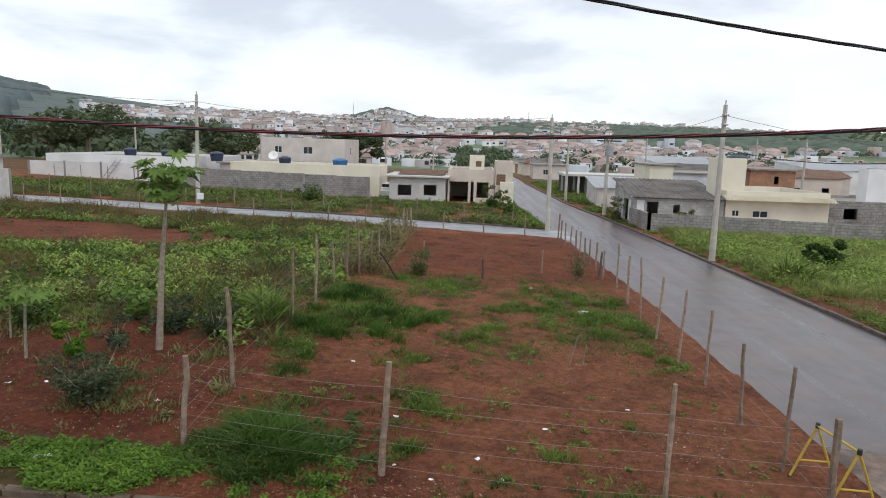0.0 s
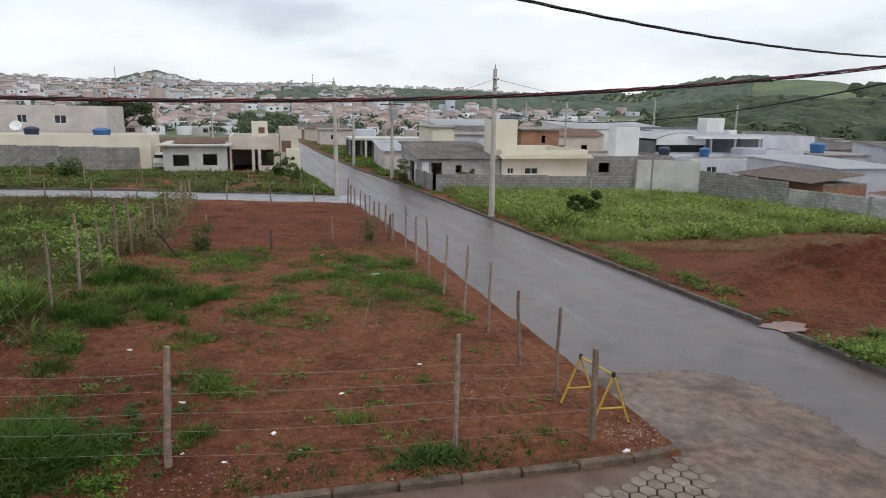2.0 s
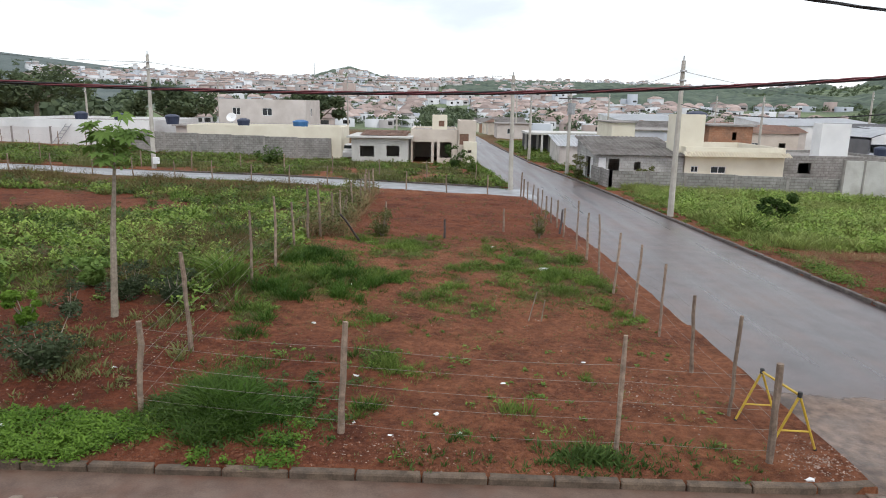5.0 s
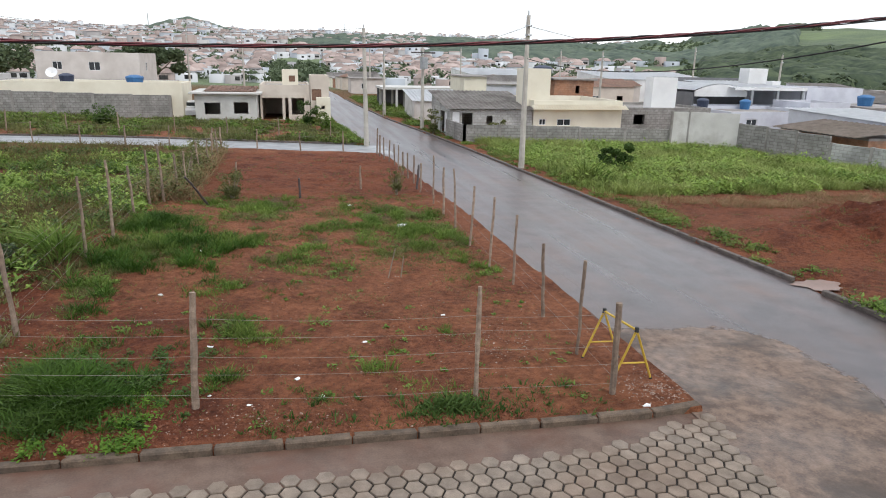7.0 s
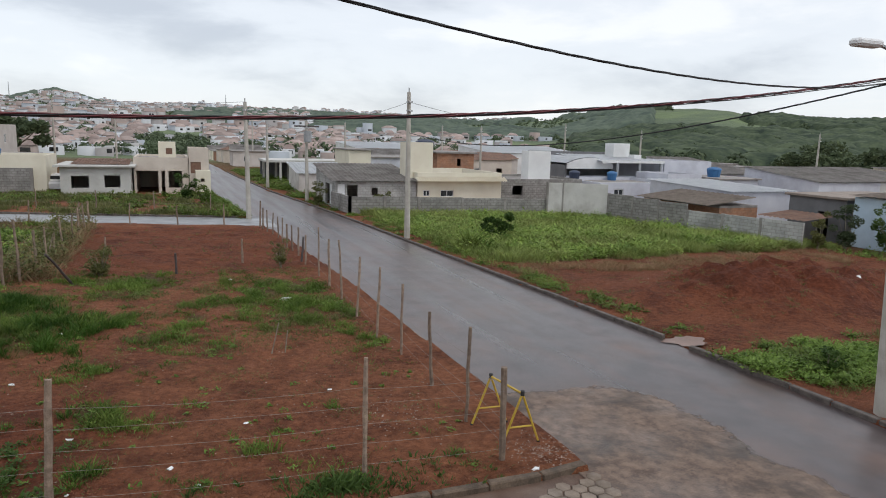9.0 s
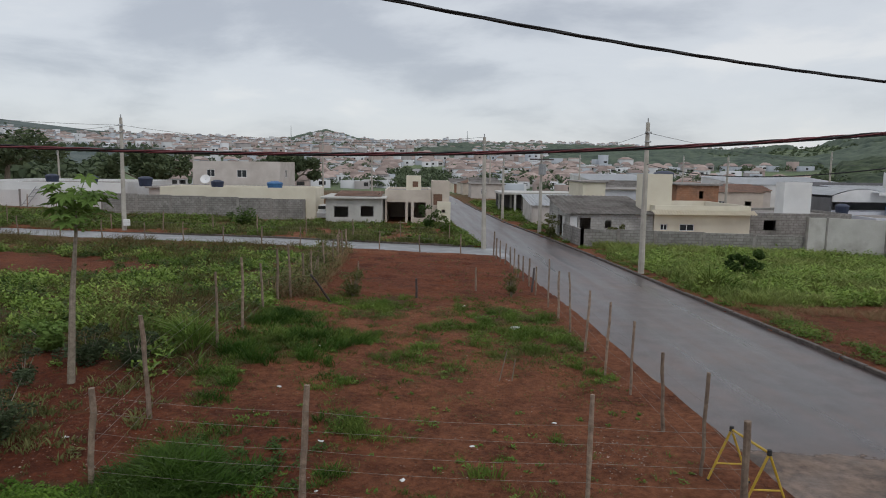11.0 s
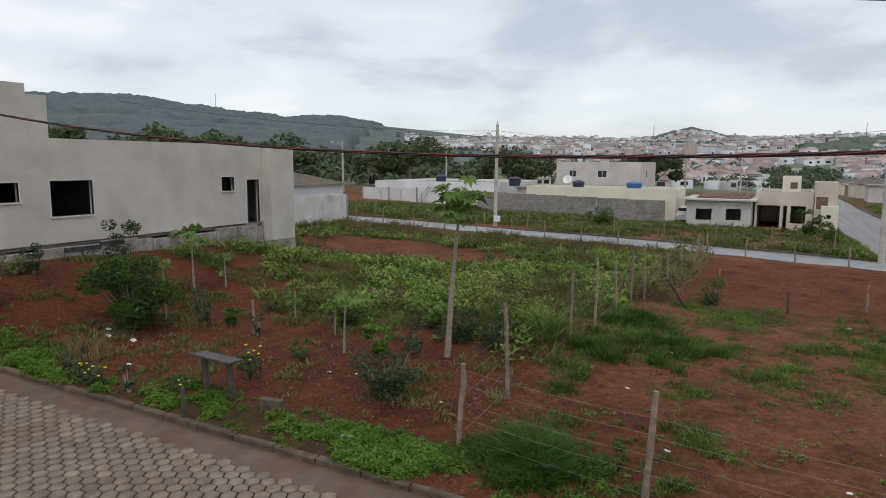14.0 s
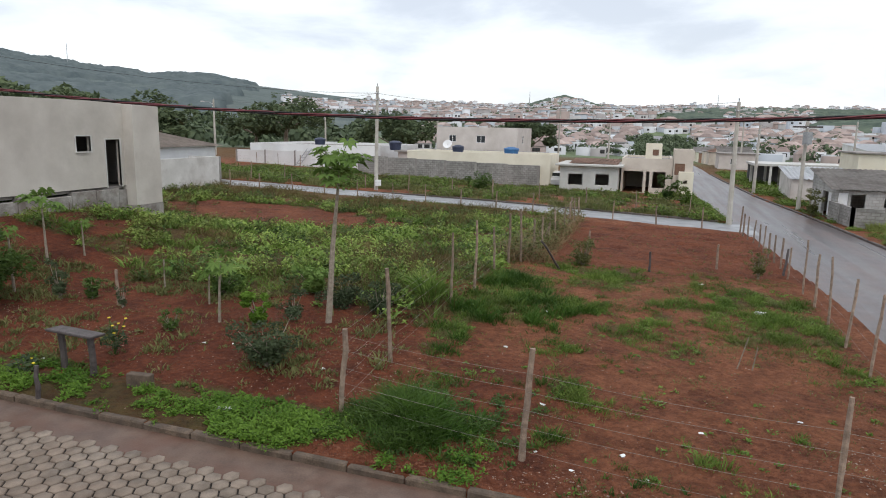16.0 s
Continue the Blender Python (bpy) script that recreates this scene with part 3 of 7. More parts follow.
def cover(x, y):
    """How thick the weeds stand, 0 to 1."""
    x, y = np.asarray(x, float), np.asarray(y, float)
    n = fbm(x * 0.45, y * 0.45, 21)
    n2 = fbm(x * 1.3, y * 1.3, 31)
    c = np.zeros_like(x + y)
    inside = lambda a, b, s, v: step(a - s, a + s, v) * (1 - step(b - s, b + s, v))
    # middle lot
    mid_lot = inside(-5.0, 4.7, 0.3, x) * inside(8.3, 39, 0.2, y)
    m = 0.15 + 0.58 * patch_cover(x, y) + 0.18 * inside(16, 24.5, 1.5, y) - 0.17 * step(25.4, 26.4, y)
    m = np.clip(m + (n - 0.5) * 0.35 + (n2 - 0.5) * 1.0, 0, 1)
    c = c + mid_lot * step(0.22, 0.85, m)
    # left lot
    l = (1 - step(-5.2, -4.8, x)) * step(7.95, 8.25, y) * (1 - step(-0.2, 0.1, y - cross_near(x)))
    strip = (1 - step(9.3, 10.2, y)) * 0.7
    deep = step(14.0, 16.8, y + 0.10 * (x + 7)) * 0.95
    bare = np.exp(-(((x + 19 + 2.5 * (n2 - 0.5)) / 7.0) ** 2 + ((y - 31 + 0.12 * (x + 19)) / 3.2) ** 2) * 1.2) * (0.6 + 1.2 * n)
    bank = step(15, 19, -x) * (1 - step(16, 22, y)) * 0.5
    c = c + l * step(0.28, 0.6, np.clip(0.02 + strip + deep * 0.78 - bare - bank * 1.3 + (n - 0.5) * 1.1 + (n2 - 0.5) * 1.0, 0, 1))
    # right lot
    r = step(12.1, 12.6, x) * inside(9, 46, 0.3, y) * (1 - step(34, 36, x))
    edge = step(23.5, 26.5, y - 0.1 * (x - 12))
    c = c + r * step(0.3, 0.6, np.clip(0.08 + 0.75 * edge - 0.3 * (1 - step(12.5, 14.5, x)) + (n - 0.5) * 0.9, 0, 1))
    # across the cross street
    f = inside(43.8, 61, 0.2, y) * (1 - step(3.6, 4.4, x - (road_left(y) - 4.9)))
    c = c + f * step(0.2, 0.6, np.clip(0.50 + (n - 0.5) * 1.3, 0, 1))
    far = step(61, 75, y) + step(60, 90, np.abs(x)) + step(33, 38, x) * (1 - step(61, 75, y))
    c = c + np.clip(far, 0, 1) * 0.85
    return np.clip(c, 0, 1) * (1 - in_road(x, y))


gx = lines((-3000, -600, 200), (-600, -160, 20), (-160, -60, 4), (-60, -30, 1), (-30, 5.3, 0.25), (5.3, 6.1, 0.08), (6.1, 10.2, 0.4), (10.2, 12.8, 0.08), (12.8, 36, 0.25), (36, 70, 1), (70, 160, 4), (160, 600, 20), (600, 3000, 200))
gy = lines((-3000, -400, 260), (-400, -40, 30), (-40, 0, 4), (0, 7.6, 0.6), (7.6, 8.4, 0.06), (8.4, 38.9, 0.25), (38.9, 46.8, 0.11), (46.8, 64, 0.5), (64, 130, 2), (130, 300, 8), (300, 700, 20), (700, 1500, 40), (1500, 3000, 200))
GX, GY = np.meshgrid(gx, gy)
GZ = ground_z(GX, GY)
nx, ny = len(gx), len(gy)
idx = np.arange(nx * ny).reshape(ny, nx)
quads = np.stack([idx[:-1, :-1], idx[:-1, 1:], idx[1:, 1:], idx[1:, :-1]], -1).reshape(-1, 4)


def fast_mesh(name, co, faces, material, smooth=False):
    """A mesh from arrays; faces all of one size."""
    me = bpy.data.meshes.new(name)
    k = faces.shape[1]
    me.vertices.add(len(co))
    me.vertices.foreach_set("co", np.ascontiguousarray(co, dtype=np.float32).ravel())
    me.loops.add(faces.size)
    me.loops.foreach_set("vertex_index", faces.astype(np.int32).ravel())
    me.polygons.add(len(faces))
    me.polygons.foreach_set("loop_start", np.arange(0, faces.size, k, dtype=np.int32))
    me.polygons.foreach_set("loop_total", np.full(len(faces), k, dtype=np.int32))
    if smooth:
        me.polygons.foreach_set("use_smooth", np.ones(len(faces), dtype=bool))
    me.update(calc_edges=True)
    me.validate()
    me.materials.append(material)
    return new(name, me)


def ground_material():
    m = bpy.data.materials.new("red_earth_and_weeds")
    m.use_nodes = True
    n, l = m.node_tree.nodes, m.node_tree.links
    bsdf = n["Principled BSDF"]
    geo = n.new("ShaderNodeNewGeometry")
    at = n.new("ShaderNodeAttribute")
    at.attribute_name = "cover"
    far = n.new("ShaderNodeAttribute")
    far.attribute_name = "farland"

    def noise_node(scale, detail=6, rough=0.6):
        t = n.new("ShaderNodeTexNoise")
        t.inputs["Scale"].default_value, t.inputs["Detail"].default_value, t.inputs["Roughness"].default_value = scale, detail, rough
        l.new(geo.outputs["Position"], t.inputs["Vector"])
        return t

    def ramp(src, p0, c0, p1, c1):
        r = n.new("ShaderNodeValToRGB")
        r.color_ramp.elements[0].position, r.color_ramp.elements[0].color = p0, (*c0, 1)
        r.color_ramp.elements[1].position, r.color_ramp.elements[1].color = p1, (*c1, 1)
        l.new(src, r.inputs[0])
        return r.outputs[0]

    def mix(f, a, b):
        k = n.new("ShaderNodeMixRGB")
        l.new(f, k.inputs[0])
        l.new(a, k.inputs[1])
        l.new(b, k.inputs[2])
        return k.outputs[0]

    soil = ramp(noise_node(0.35).outputs[0], 0.36, (0.150, 0.042, 0.016), 0.66, (0.290, 0.110, 0.046))
    fine = noise_node(7.0, 8, 0.7)
    soil2 = ramp(fine.outputs[0], 0.38, (0.078, 0.023, 0.010), 0.64, (0.35, 0.14, 0.072))
    half = n.new("ShaderNodeMixRGB")
    half.inputs[0].default_value = 0.5
    l.new(soil, half.inputs[1])
    l.new(soil2, half.inputs[2])
    grit = ramp(noise_node(26, 3, 0.7).outputs[0], 0.60, (0, 0, 0), 0.70, (0.55, 0.55, 0.55))
    pale = n.new("ShaderNodeRGB")
    pale.outputs[0].default_value = (0.27, 0.15, 0.10, 1)
    soil = mix(grit, half.outputs[0], pale.outputs[0])
    weeds = ramp(noise_node(3.1, 8, 0.75).outputs[0], 0.36, (0.030, 0.032, 0.010), 0.66, (0.095, 0.100, 0.030))
    k = n.new("ShaderNodeMath")
    k.operation = "MULTIPLY_ADD"
    k.inputs[1].default_value, k.inputs[2].default_value = 0.8, -0.4
    l.new(noise_node(2.6, 8, 0.75).outputs[0], k.inputs[0])
    k2 = n.new("ShaderNodeMath")
    k2.use_clamp = True
    l.new(k.outputs[0], k2.inputs[0])
    l.new(at.outputs["Fac"], k2.inputs[1])
    cov = ramp(k2.outputs[0], 0.34, (0, 0, 0), 0.95, (0.6, 0.6, 0.6))
    damp = n.new("ShaderNodeAttribute")
    damp.attribute_name = "damp"
    wet = n.new("ShaderNodeMixRGB")
    wet.blend_type = "MULTIPLY"
    wet.inputs[2].default_value = (0.66, 0.48, 0.41, 1)
    l.new(damp.outputs["Fac"], wet.inputs[0])
    l.new(soil, wet.inputs[1])
    blotch = n.new("ShaderNodeMixRGB")
    blotch.blend_type = "MULTIPLY"
    blotch.inputs[2].default_value = (0.60, 0.54, 0.48, 1)
    l.new(ramp(noise_node(0.9, 8, 0.72).outputs[0], 0.47, (0, 0, 0), 0.62, (1, 1, 1)), blotch.inputs[0])
    l.new(wet.outputs[0], blotch.inputs[1])
    near = mix(cov, blotch.outputs[0], weeds)
    # far-land greens are lightened and greyed a little to imitate distance haze
    fields = ramp(noise_node(0.009, 4, 0.5).outputs[0], 0.42, (0.085, 0.115, 0.07), 0.58, (0.17, 0.23, 0.095))
    rows = ramp(noise_node(0.05, 8, 0.7).outputs[0], 0.42, (0.08, 0.10, 0.075), 0.62, (0.15, 0.185, 0.10))
    fh = n.new("ShaderNodeMixRGB")
    fh.inputs[0].default_value = 0.5
    l.new(fields, fh.inputs[1])
    l.new(rows, fh.inputs[2])
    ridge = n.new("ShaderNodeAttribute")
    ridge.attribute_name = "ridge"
    # ridge ground matches the canopy, with the same blue-grey haze in its colour
    hazed_forest = ramp(noise_node(0.02, 8, 0.7).outputs[0], 0.35, (0.072, 0.095, 0.092), 0.65, (0.12, 0.147, 0.135))
    wooded = mix(ridge.outputs["Fac"], fh.outputs[0], hazed_forest)
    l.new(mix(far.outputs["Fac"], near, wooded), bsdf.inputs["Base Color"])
    bsdf.inputs["Roughness"].default_value = 0.9
    bsdf.inputs["Specular IOR Level"].default_value = 0.25
    bp = n.new("ShaderNodeBump")
    bp.inputs["Strength"].default_value, bp.inputs["Distance"].default_value = 1.0, 0.13
    hs = n.new("ShaderNodeMath")
    hs.operation = "MULTIPLY_ADD"
    hs.inputs[1].default_value = 0.45
    l.new(noise_node(24.0, 6, 0.7).outputs[0], hs.inputs[0])
    l.new(fine.outputs[0], hs.inputs[2])
    l.new(hs.outputs[0], bp.inputs["Height"])
    l.new(bp.outputs[0], bsdf.inputs["Normal"])
    return m


ground = fast_mesh("ground", np.stack([GX, GY, GZ], -1).reshape(-1, 3), quads, ground_material(), True)
ground.data.attributes.new("cover", "FLOAT", "POINT").data.foreach_set("value", cover(GX, GY).ravel().astype(np.float32))
ground.data.attributes.new("farland", "FLOAT", "POINT").data.foreach_set("value", step(120, 190, np.hypot(GX, GY)).ravel().astype(np.float32))
AZ = np.degrees(np.arctan2(GX, GY))
# mask of the ground that takes the haze-tinted ridge colour
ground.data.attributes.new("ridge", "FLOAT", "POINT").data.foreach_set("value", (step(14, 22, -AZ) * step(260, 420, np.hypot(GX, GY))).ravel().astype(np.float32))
wetness = np.clip((1 - step(-5.6, -4.8, GX)) * (GX > -40) * (1 - step(22, 27, GY)) + 0.8 * (1 - step(-2.5, 0.5, GX)) * (GX > -6) * (1 - step(11, 15, GY)) + 0.65 * step(23.5, 26, GY) * (1 - step(38, 39, GY)) * (GX < 6) + 0.45 * (GX > 12) * (GX < 36) * (1 - step(24, 28, GY)) + 0.6 * np.exp(-((GX - 20.5) / 6) ** 2 - ((GY - 17.5) / 3.6) ** 2), 0, 1)
ground.data.attributes.new("damp", "FLOAT", "POINT").data.foreach_set("value", wetness.ravel().astype(np.float32))
tagged(ground, "red clay ground with patches of weeds, rising to green hills", "ground", kind="structure")

# ---- setting: streets ----
ys = np.concatenate([np.arange(-60, 12, 3.0), np.arange(12, 130, 2.0), np.arange(130, 401, 15.0)])
road = ribbon_mesh("road", [(float(road_left(y)) - 0.05, y, float(street_z(road_left(y), y) + land(road_left(y), y) - plane_z(road_left(y), y))) for y in ys],
                   [(float(road_right(y)) + 0.05, y, float(street_z(road_right(y), y) + land(road_right(y), y) - plane_z(road_right(y), y))) for y in ys], M["asphalt"],
                   label="wet grey asphalt road running downhill towards town", category="road", kind="structure")
sy = np.arange(44.4, 130, 2.0)
ribbon_mesh("road_shoulder", [(float(road_left(y)) - 1.1, y, float(land(road_left(y), y)) - 0.03) for y in sy], [(float(road_left(y)) - 0.06, y, float(land(road_left(y), y)) - 0.04) for y in sy],
            ground.data.materials[0], label="red earth shoulder beside the asphalt", category="ground", kind="structure")
xs = np.append(np.arange(-90, 5, 3.0), 5.6)

def cross_line(edge, lift):
    return [(x, float(edge(x)), float(street_z(x, edge(x)) + land(x, edge(x)) - plane_z(x, edge(x))) + lift) for x in xs]


cross = ribbon_mesh("cross_street", cross_line(lambda x: cross_far(x) + 0.05, 0.004), cross_line(lambda x: cross_near(x) - 0.05, 0.004), M["wetstreet"],
                    label="wet pale grey cross street between weedy lots", category="road", kind="structure")


def drape(name, outline, material, lift, label, category="road"):
    """A flat patch with an uneven outline lying on the street."""
    bm = bmesh.new()
    vs = [bm.verts.new((x, y, float(street_z(x, y)) + lift)) for x, y in outline]
    bm.faces.new(vs)
    bmesh.ops.triangulate(bm, faces=bm.faces)
    ob = part(name, bm, material)
    return tagged(ob, label, category, kind="structure")


drape("junction_bed", [(3.2, -1.2), (5.95, -1.2), (5.95, 8.2), (4.2, 8.05), (3.2, 8.05)], M["gutter"], -0.006, "dusty ground at the street corner")
drape("puddle", [(12.72 + 0.62 * (1 + 0.2 * math.sin(3 * a) + 0.12 * math.sin(7 * a)) * math.cos(a), 13.6 + 0.50 * (1 + 0.2 * math.sin(2 * a + 1) + 0.1 * math.sin(9 * a)) * math.sin(a)) for a in np.linspace(0, 6.15, 48)], M["puddle"], 0.022, "pale muddy puddle at the road edge", "puddle")


def dust_material():
    """Beige dust and grout dried on the road, wearing off in a ragged edge."""
    m = M["dusty"]
    n, l = m.node_tree.nodes, m.node_tree.links
    geo = n.new("ShaderNodeNewGeometry")
    at = n.new("ShaderNodeAttribute")
    at.attribute_name = "dust"
    tx = n.new("ShaderNodeTexNoise")
    tx.inputs["Scale"].default_value, tx.inputs["Detail"].default_value, tx.inputs["Roughness"].default_value = 1.9, 9, 0.72
    l.new(geo.outputs["Position"], tx.inputs["Vector"])
    k = n.new("ShaderNodeMath")
    l.new(at.outputs["Fac"], k.inputs[0])
    l.new(tx.outputs[0], k.inputs[1])
    r = n.new("ShaderNodeMapRange")
    r.inputs["From Min"].default_value, r.inputs["From Max"].default_value = 0.90, 1.0
    l.new(k.outputs[0], r.inputs["Value"])
    l.new(r.outputs[0], n["Principled BSDF"].inputs["Alpha"])


dust_material()
PX, PY = np.meshgrid(np.arange(5.60, 11.4, 0.1), np.arange(-6.0, 12.6, 0.15))
edge = np.interp(PY, (-6, -1, 2, 4, 5.9, 7.5, 9.1, 10.7, 12.6), (11.6, 10.2, 9.6, 9.3, 9.1, 9.2, 9.2, 9.0, 7.6)) + 0.7 * (fbm(PY * 0.9, PX * 0.9, 7) - 0.5)
dust = step(-0.7, 0.9, edge - PX) * step(-0.6, 0.8, 11.5 - PY + 0.8 * (fbm(PX, PY, 8) - 0.5))
pi = np.arange(PX.size).reshape(PX.shape)
patch = fast_mesh("road_patch", np.stack([PX, PY, street_z(PX, PY) + 0.010], -1).reshape(-1, 3), np.stack([pi[:-1, :-1], pi[:-1, 1:], pi[1:, 1:], pi[1:, :-1]], -1).reshape(-1, 4), M["dusty"])
patch.data.attributes.new("dust", "FLOAT", "POINT").data.foreach_set("value", dust.ravel().astype(np.float32))
tagged(patch, "dusty pale brown worn patch on the junction", "road", kind="structure")

bm = bmesh.new()
for x0 in np.arange(-60, 5.6, 1.0):
    x1 = min(x0 + 1.0, 5.75)
    vs = [bm.verts.new((x, y, float(street_z(x, y)) + 0.002)) for x, y in ((x0, -1.2), (x1, -1.2), (x1, 7.44), (x0, 7.44))]
    bm.faces.new(vs)
paved = tagged(part("paved_street", bm, M["bed"]), "street bed under hexagonal concrete pavers", "street", kind="structure")
bm = bmesh.new()
gl = [(x, 7.2) for x in np.arange(-60, 3.3, 1.0)] + [(3.4, 7.2), (4.1, 7.3), (4.8, 7.55), (5.4, 7.85)]
go = [(x, 8.02) for x in np.arange(-60, 3.3, 1.0)] + [(3.4, 8.02), (4.1, 8.02), (4.8, 8.05), (5.4, 8.11)]
A = [bm.verts.new((x, y, float(street_z(x, y)) + 0.006)) for x, y in gl]
B = [bm.verts.new((x, y, float(street_z(x, y)) + 0.016)) for x, y in go]
for i in range(len(A) - 1):
    bm.faces.new((A[i], A[i + 1], B[i + 1], B[i]))
tagged(part("gutter", bm, M["gutter"]), "muddy concrete gutter strip with red clay wash", "gutter", kind="structure")


def stone_mesh(name, length, width, height, material, seed):
    rng = random.Random(seed)
    bm = bmesh.new()
    box(bm, -length / 2, length / 2, -width / 2, width / 2, -0.2, height, bevel=0.022)
    for v in bm.verts:
        v.co += Vector((rng.uniform(-1, 1) * 0.004, rng.uniform(-1, 1) * 0.006, rng.uniform(-1, 1) * 0.006))
    me = bpy.data.meshes.new(name)
    bm.to_mesh(me)
    bm.free()
    me.materials.append(material)
    return me


def kerb_line(name, pts, material, label, length=0.9, width=0.15, rise=0.02, seed=1, gap=(0, 0)):
    """A row of kerb stones along a line; the tops stand about level with the lot."""
    root = thing(name, label, "kerb", kind="structure")
    meshes = [stone_mesh("kerb_stone", length - 0.02, width, 0.0, material, seed + k) for k in range(4)]
    run, k = 0.0, 0
    pts = [Vector((*p, 0)) for p in pts]
    seg = [(b - a).length for a, b in zip(pts, pts[1:])]
    total = sum(seg)

    def place(s):
        for a, b, d in zip(pts, pts[1:], seg):
            if s <= d:
                return a + (b - a) * (s / d)
            s -= d
        return pts[-1]
    rng = random.Random(seed)
    while run + length < total + 0.02:
        a, b = place(run), place(run + length)
        c = (a + b) / 2
        run += length
        k += 1
        if gap[0] < c.y < gap[1]:
            continue
        ob = new("kerb_stone", meshes[k % 4])
        za, zb = float(plane_z(a.x, a.y)), float(plane_z(b.x, b.y))
        d = b - a
        ob.matrix_local = Matrix.Translation((c.x, c.y, (za + zb) / 2 + rise + rng.uniform(-0.008, 0.008))) @ Matrix.Rotation(math.atan2(d.y, d.x) + rng.uniform(-0.012, 0.012), 4, "Z") @ Matrix.Rotation(-math.atan2(zb - za, d.xy.length), 4, "Y")
        ob.parent = root
    return root


kerb_line("kerb_front", [(x, 8.09) for x in np.arange(-45.5, 4.4, 0.9)] + [(4.6, 8.09), (5.2, 8.13), (5.84, 8.26)], M["kerb"], "weathered concrete kerb along the front of the lots", seed=3)
kerb_line("kerb_right", [(float(road_right(y)) + 0.06, y) for y in np.arange(-6, 110, 4.0)], M["dark_kerb"], "dark wet kerb along the road edge", length=1.0, seed=11, gap=(12.9, 14.4))
kerb_line("kerb_cross", [(x, float(cross_far(x)) + 0.06) for x in np.arange(-60, 4.4, 4.0)], M["dark_kerb"], "dark kerb along the cross street", length=1.0, seed=21)
kerb_line("kerb_left", [(float(road_left(y)) - 0.06, y) for y in np.arange(9.4, 38.5, 2.0)], M["pale_kerb"], "low pale flush kerb along the fenced lot", length=1.0, width=0.14, rise=-0.035, seed=31)


# ---- buildings ----
def pierced(bm, axis, at, thick, a0, a1, z0, z1, holes):
    """A wall across x (axis 'y', front face at y=at, growing to +thick) or along y (axis 'x'), with openings (a0, a1, z0, z1)."""
    cuts_a = sorted({a0, a1, *(v for h in holes for v in h[:2] if a0 < v < a1)})
    cuts_z = sorted({z0, z1, *(v for h in holes for v in h[2:4] if z0 < v < z1)})
    for p, q in zip(cuts_a, cuts_a[1:]):
        for r, s in zip(cuts_z, cuts_z[1:]):
            hole = any(h[0] - 1e-6 <= p and q <= h[1] + 1e-6 and h[2] - 1e-6 <= r and s <= h[3] + 1e-6 for h in holes)
            if not hole:
                b0, b1 = sorted((at, at + thick))
                if axis == "y":
                    box(bm, p, q, b0, b1, r, s)
                else:
                    box(bm, b0, b1, p, q, r, s)
    bmesh.ops.remove_doubles(bm, verts=bm.verts, dist=1e-4)
    return bm


def window(parent, axis, at, h, out, kind):
    """Frame, mullions and pane (or a shutter) set into an opening."""
    a0, a1, z0, z1 = h[:4]
    d0, d1 = sorted((at + out * -0.05, at + out * -0.10))

    def bx(bm, p, q, r, s, e0=d0, e1=d1):
        return box(bm, p, q, e0, e1, r, s) if axis == "y" else box(bm, e0, e1, p, q, r, s)
    t = 0.05
    if kind == "shutter":
        part("shutter", bx(bmesh.new(), a0 + 0.01, a1 - 0.01, z0 + 0.01, z1 - 0.01), M["brownwood"], parent, "brown wooden shutter")
        return
    if kind == "door":
        bm = bmesh.new()
        bx(bm, a0 + 0.02, a1 - 0.02, z0, z1 - 0.02)
        part("door", bm, M["whitemetal"], parent, "white metal door")
        return
    bm = bmesh.new()
    for r in ((a0, a0 + t, z0, z1), (a1 - t, a1, z0, z1), (a0 + t, a1 - t, z0, z0 + t), (a0 + t, a1 - t, z1 - t, z1), ((a0 + a1) / 2 - t / 2, (a0 + a1) / 2 + t / 2, z0 + t, z1 - t)):
        bx(bm, *r)
    f = part("window", bm, M["whitemetal"], parent, "white metal window frame")
    e0, e1 = sorted((at + out * -0.07, at + out * -0.08))
    for p, q in ((a0 + t, (a0 + a1) / 2 - t / 2), ((a0 + a1) / 2 + t / 2, a1 - t)):
        part("pane", bx(bmesh.new(), p, q, z0 + t, z1 - t, e0, e1), M["pane"], f)


def corrugated(bm, x0, x1, y0, y1, z_near, z_far, pitch=0.35, depth=0.05, along="y"):
    """A corrugated sheet, its ridges running along y (or x), from z_near at y0 (x0) to z_far."""
    n = max(4, int(((x1 - x0) if along == "y" else (y1 - y0)) / pitch) * 2)
    rows = []
    for j in (0, 1):
        row = []
        for i in range(n + 1):
            f = i / n
            up = depth * (i % 2)
            if along == "y":
                row.append(bm.verts.new((x0 + f * (x1 - x0), (y0, y1)[j], (z_near, z_far)[j] + up)))
            else:
                row.append(bm.verts.new(((x0, x1)[j], y0 + f * (y1 - y0), (z_near, z_far)[j] + up)))
        rows.append(row)
    for i in range(n):
        bm.faces.new((rows[0][i], rows[0][i + 1], rows[1][i + 1], rows[1][i]))
    bmesh.ops.solidify(bm, geom=bm.faces[:], thickness=0.03)
    return bm


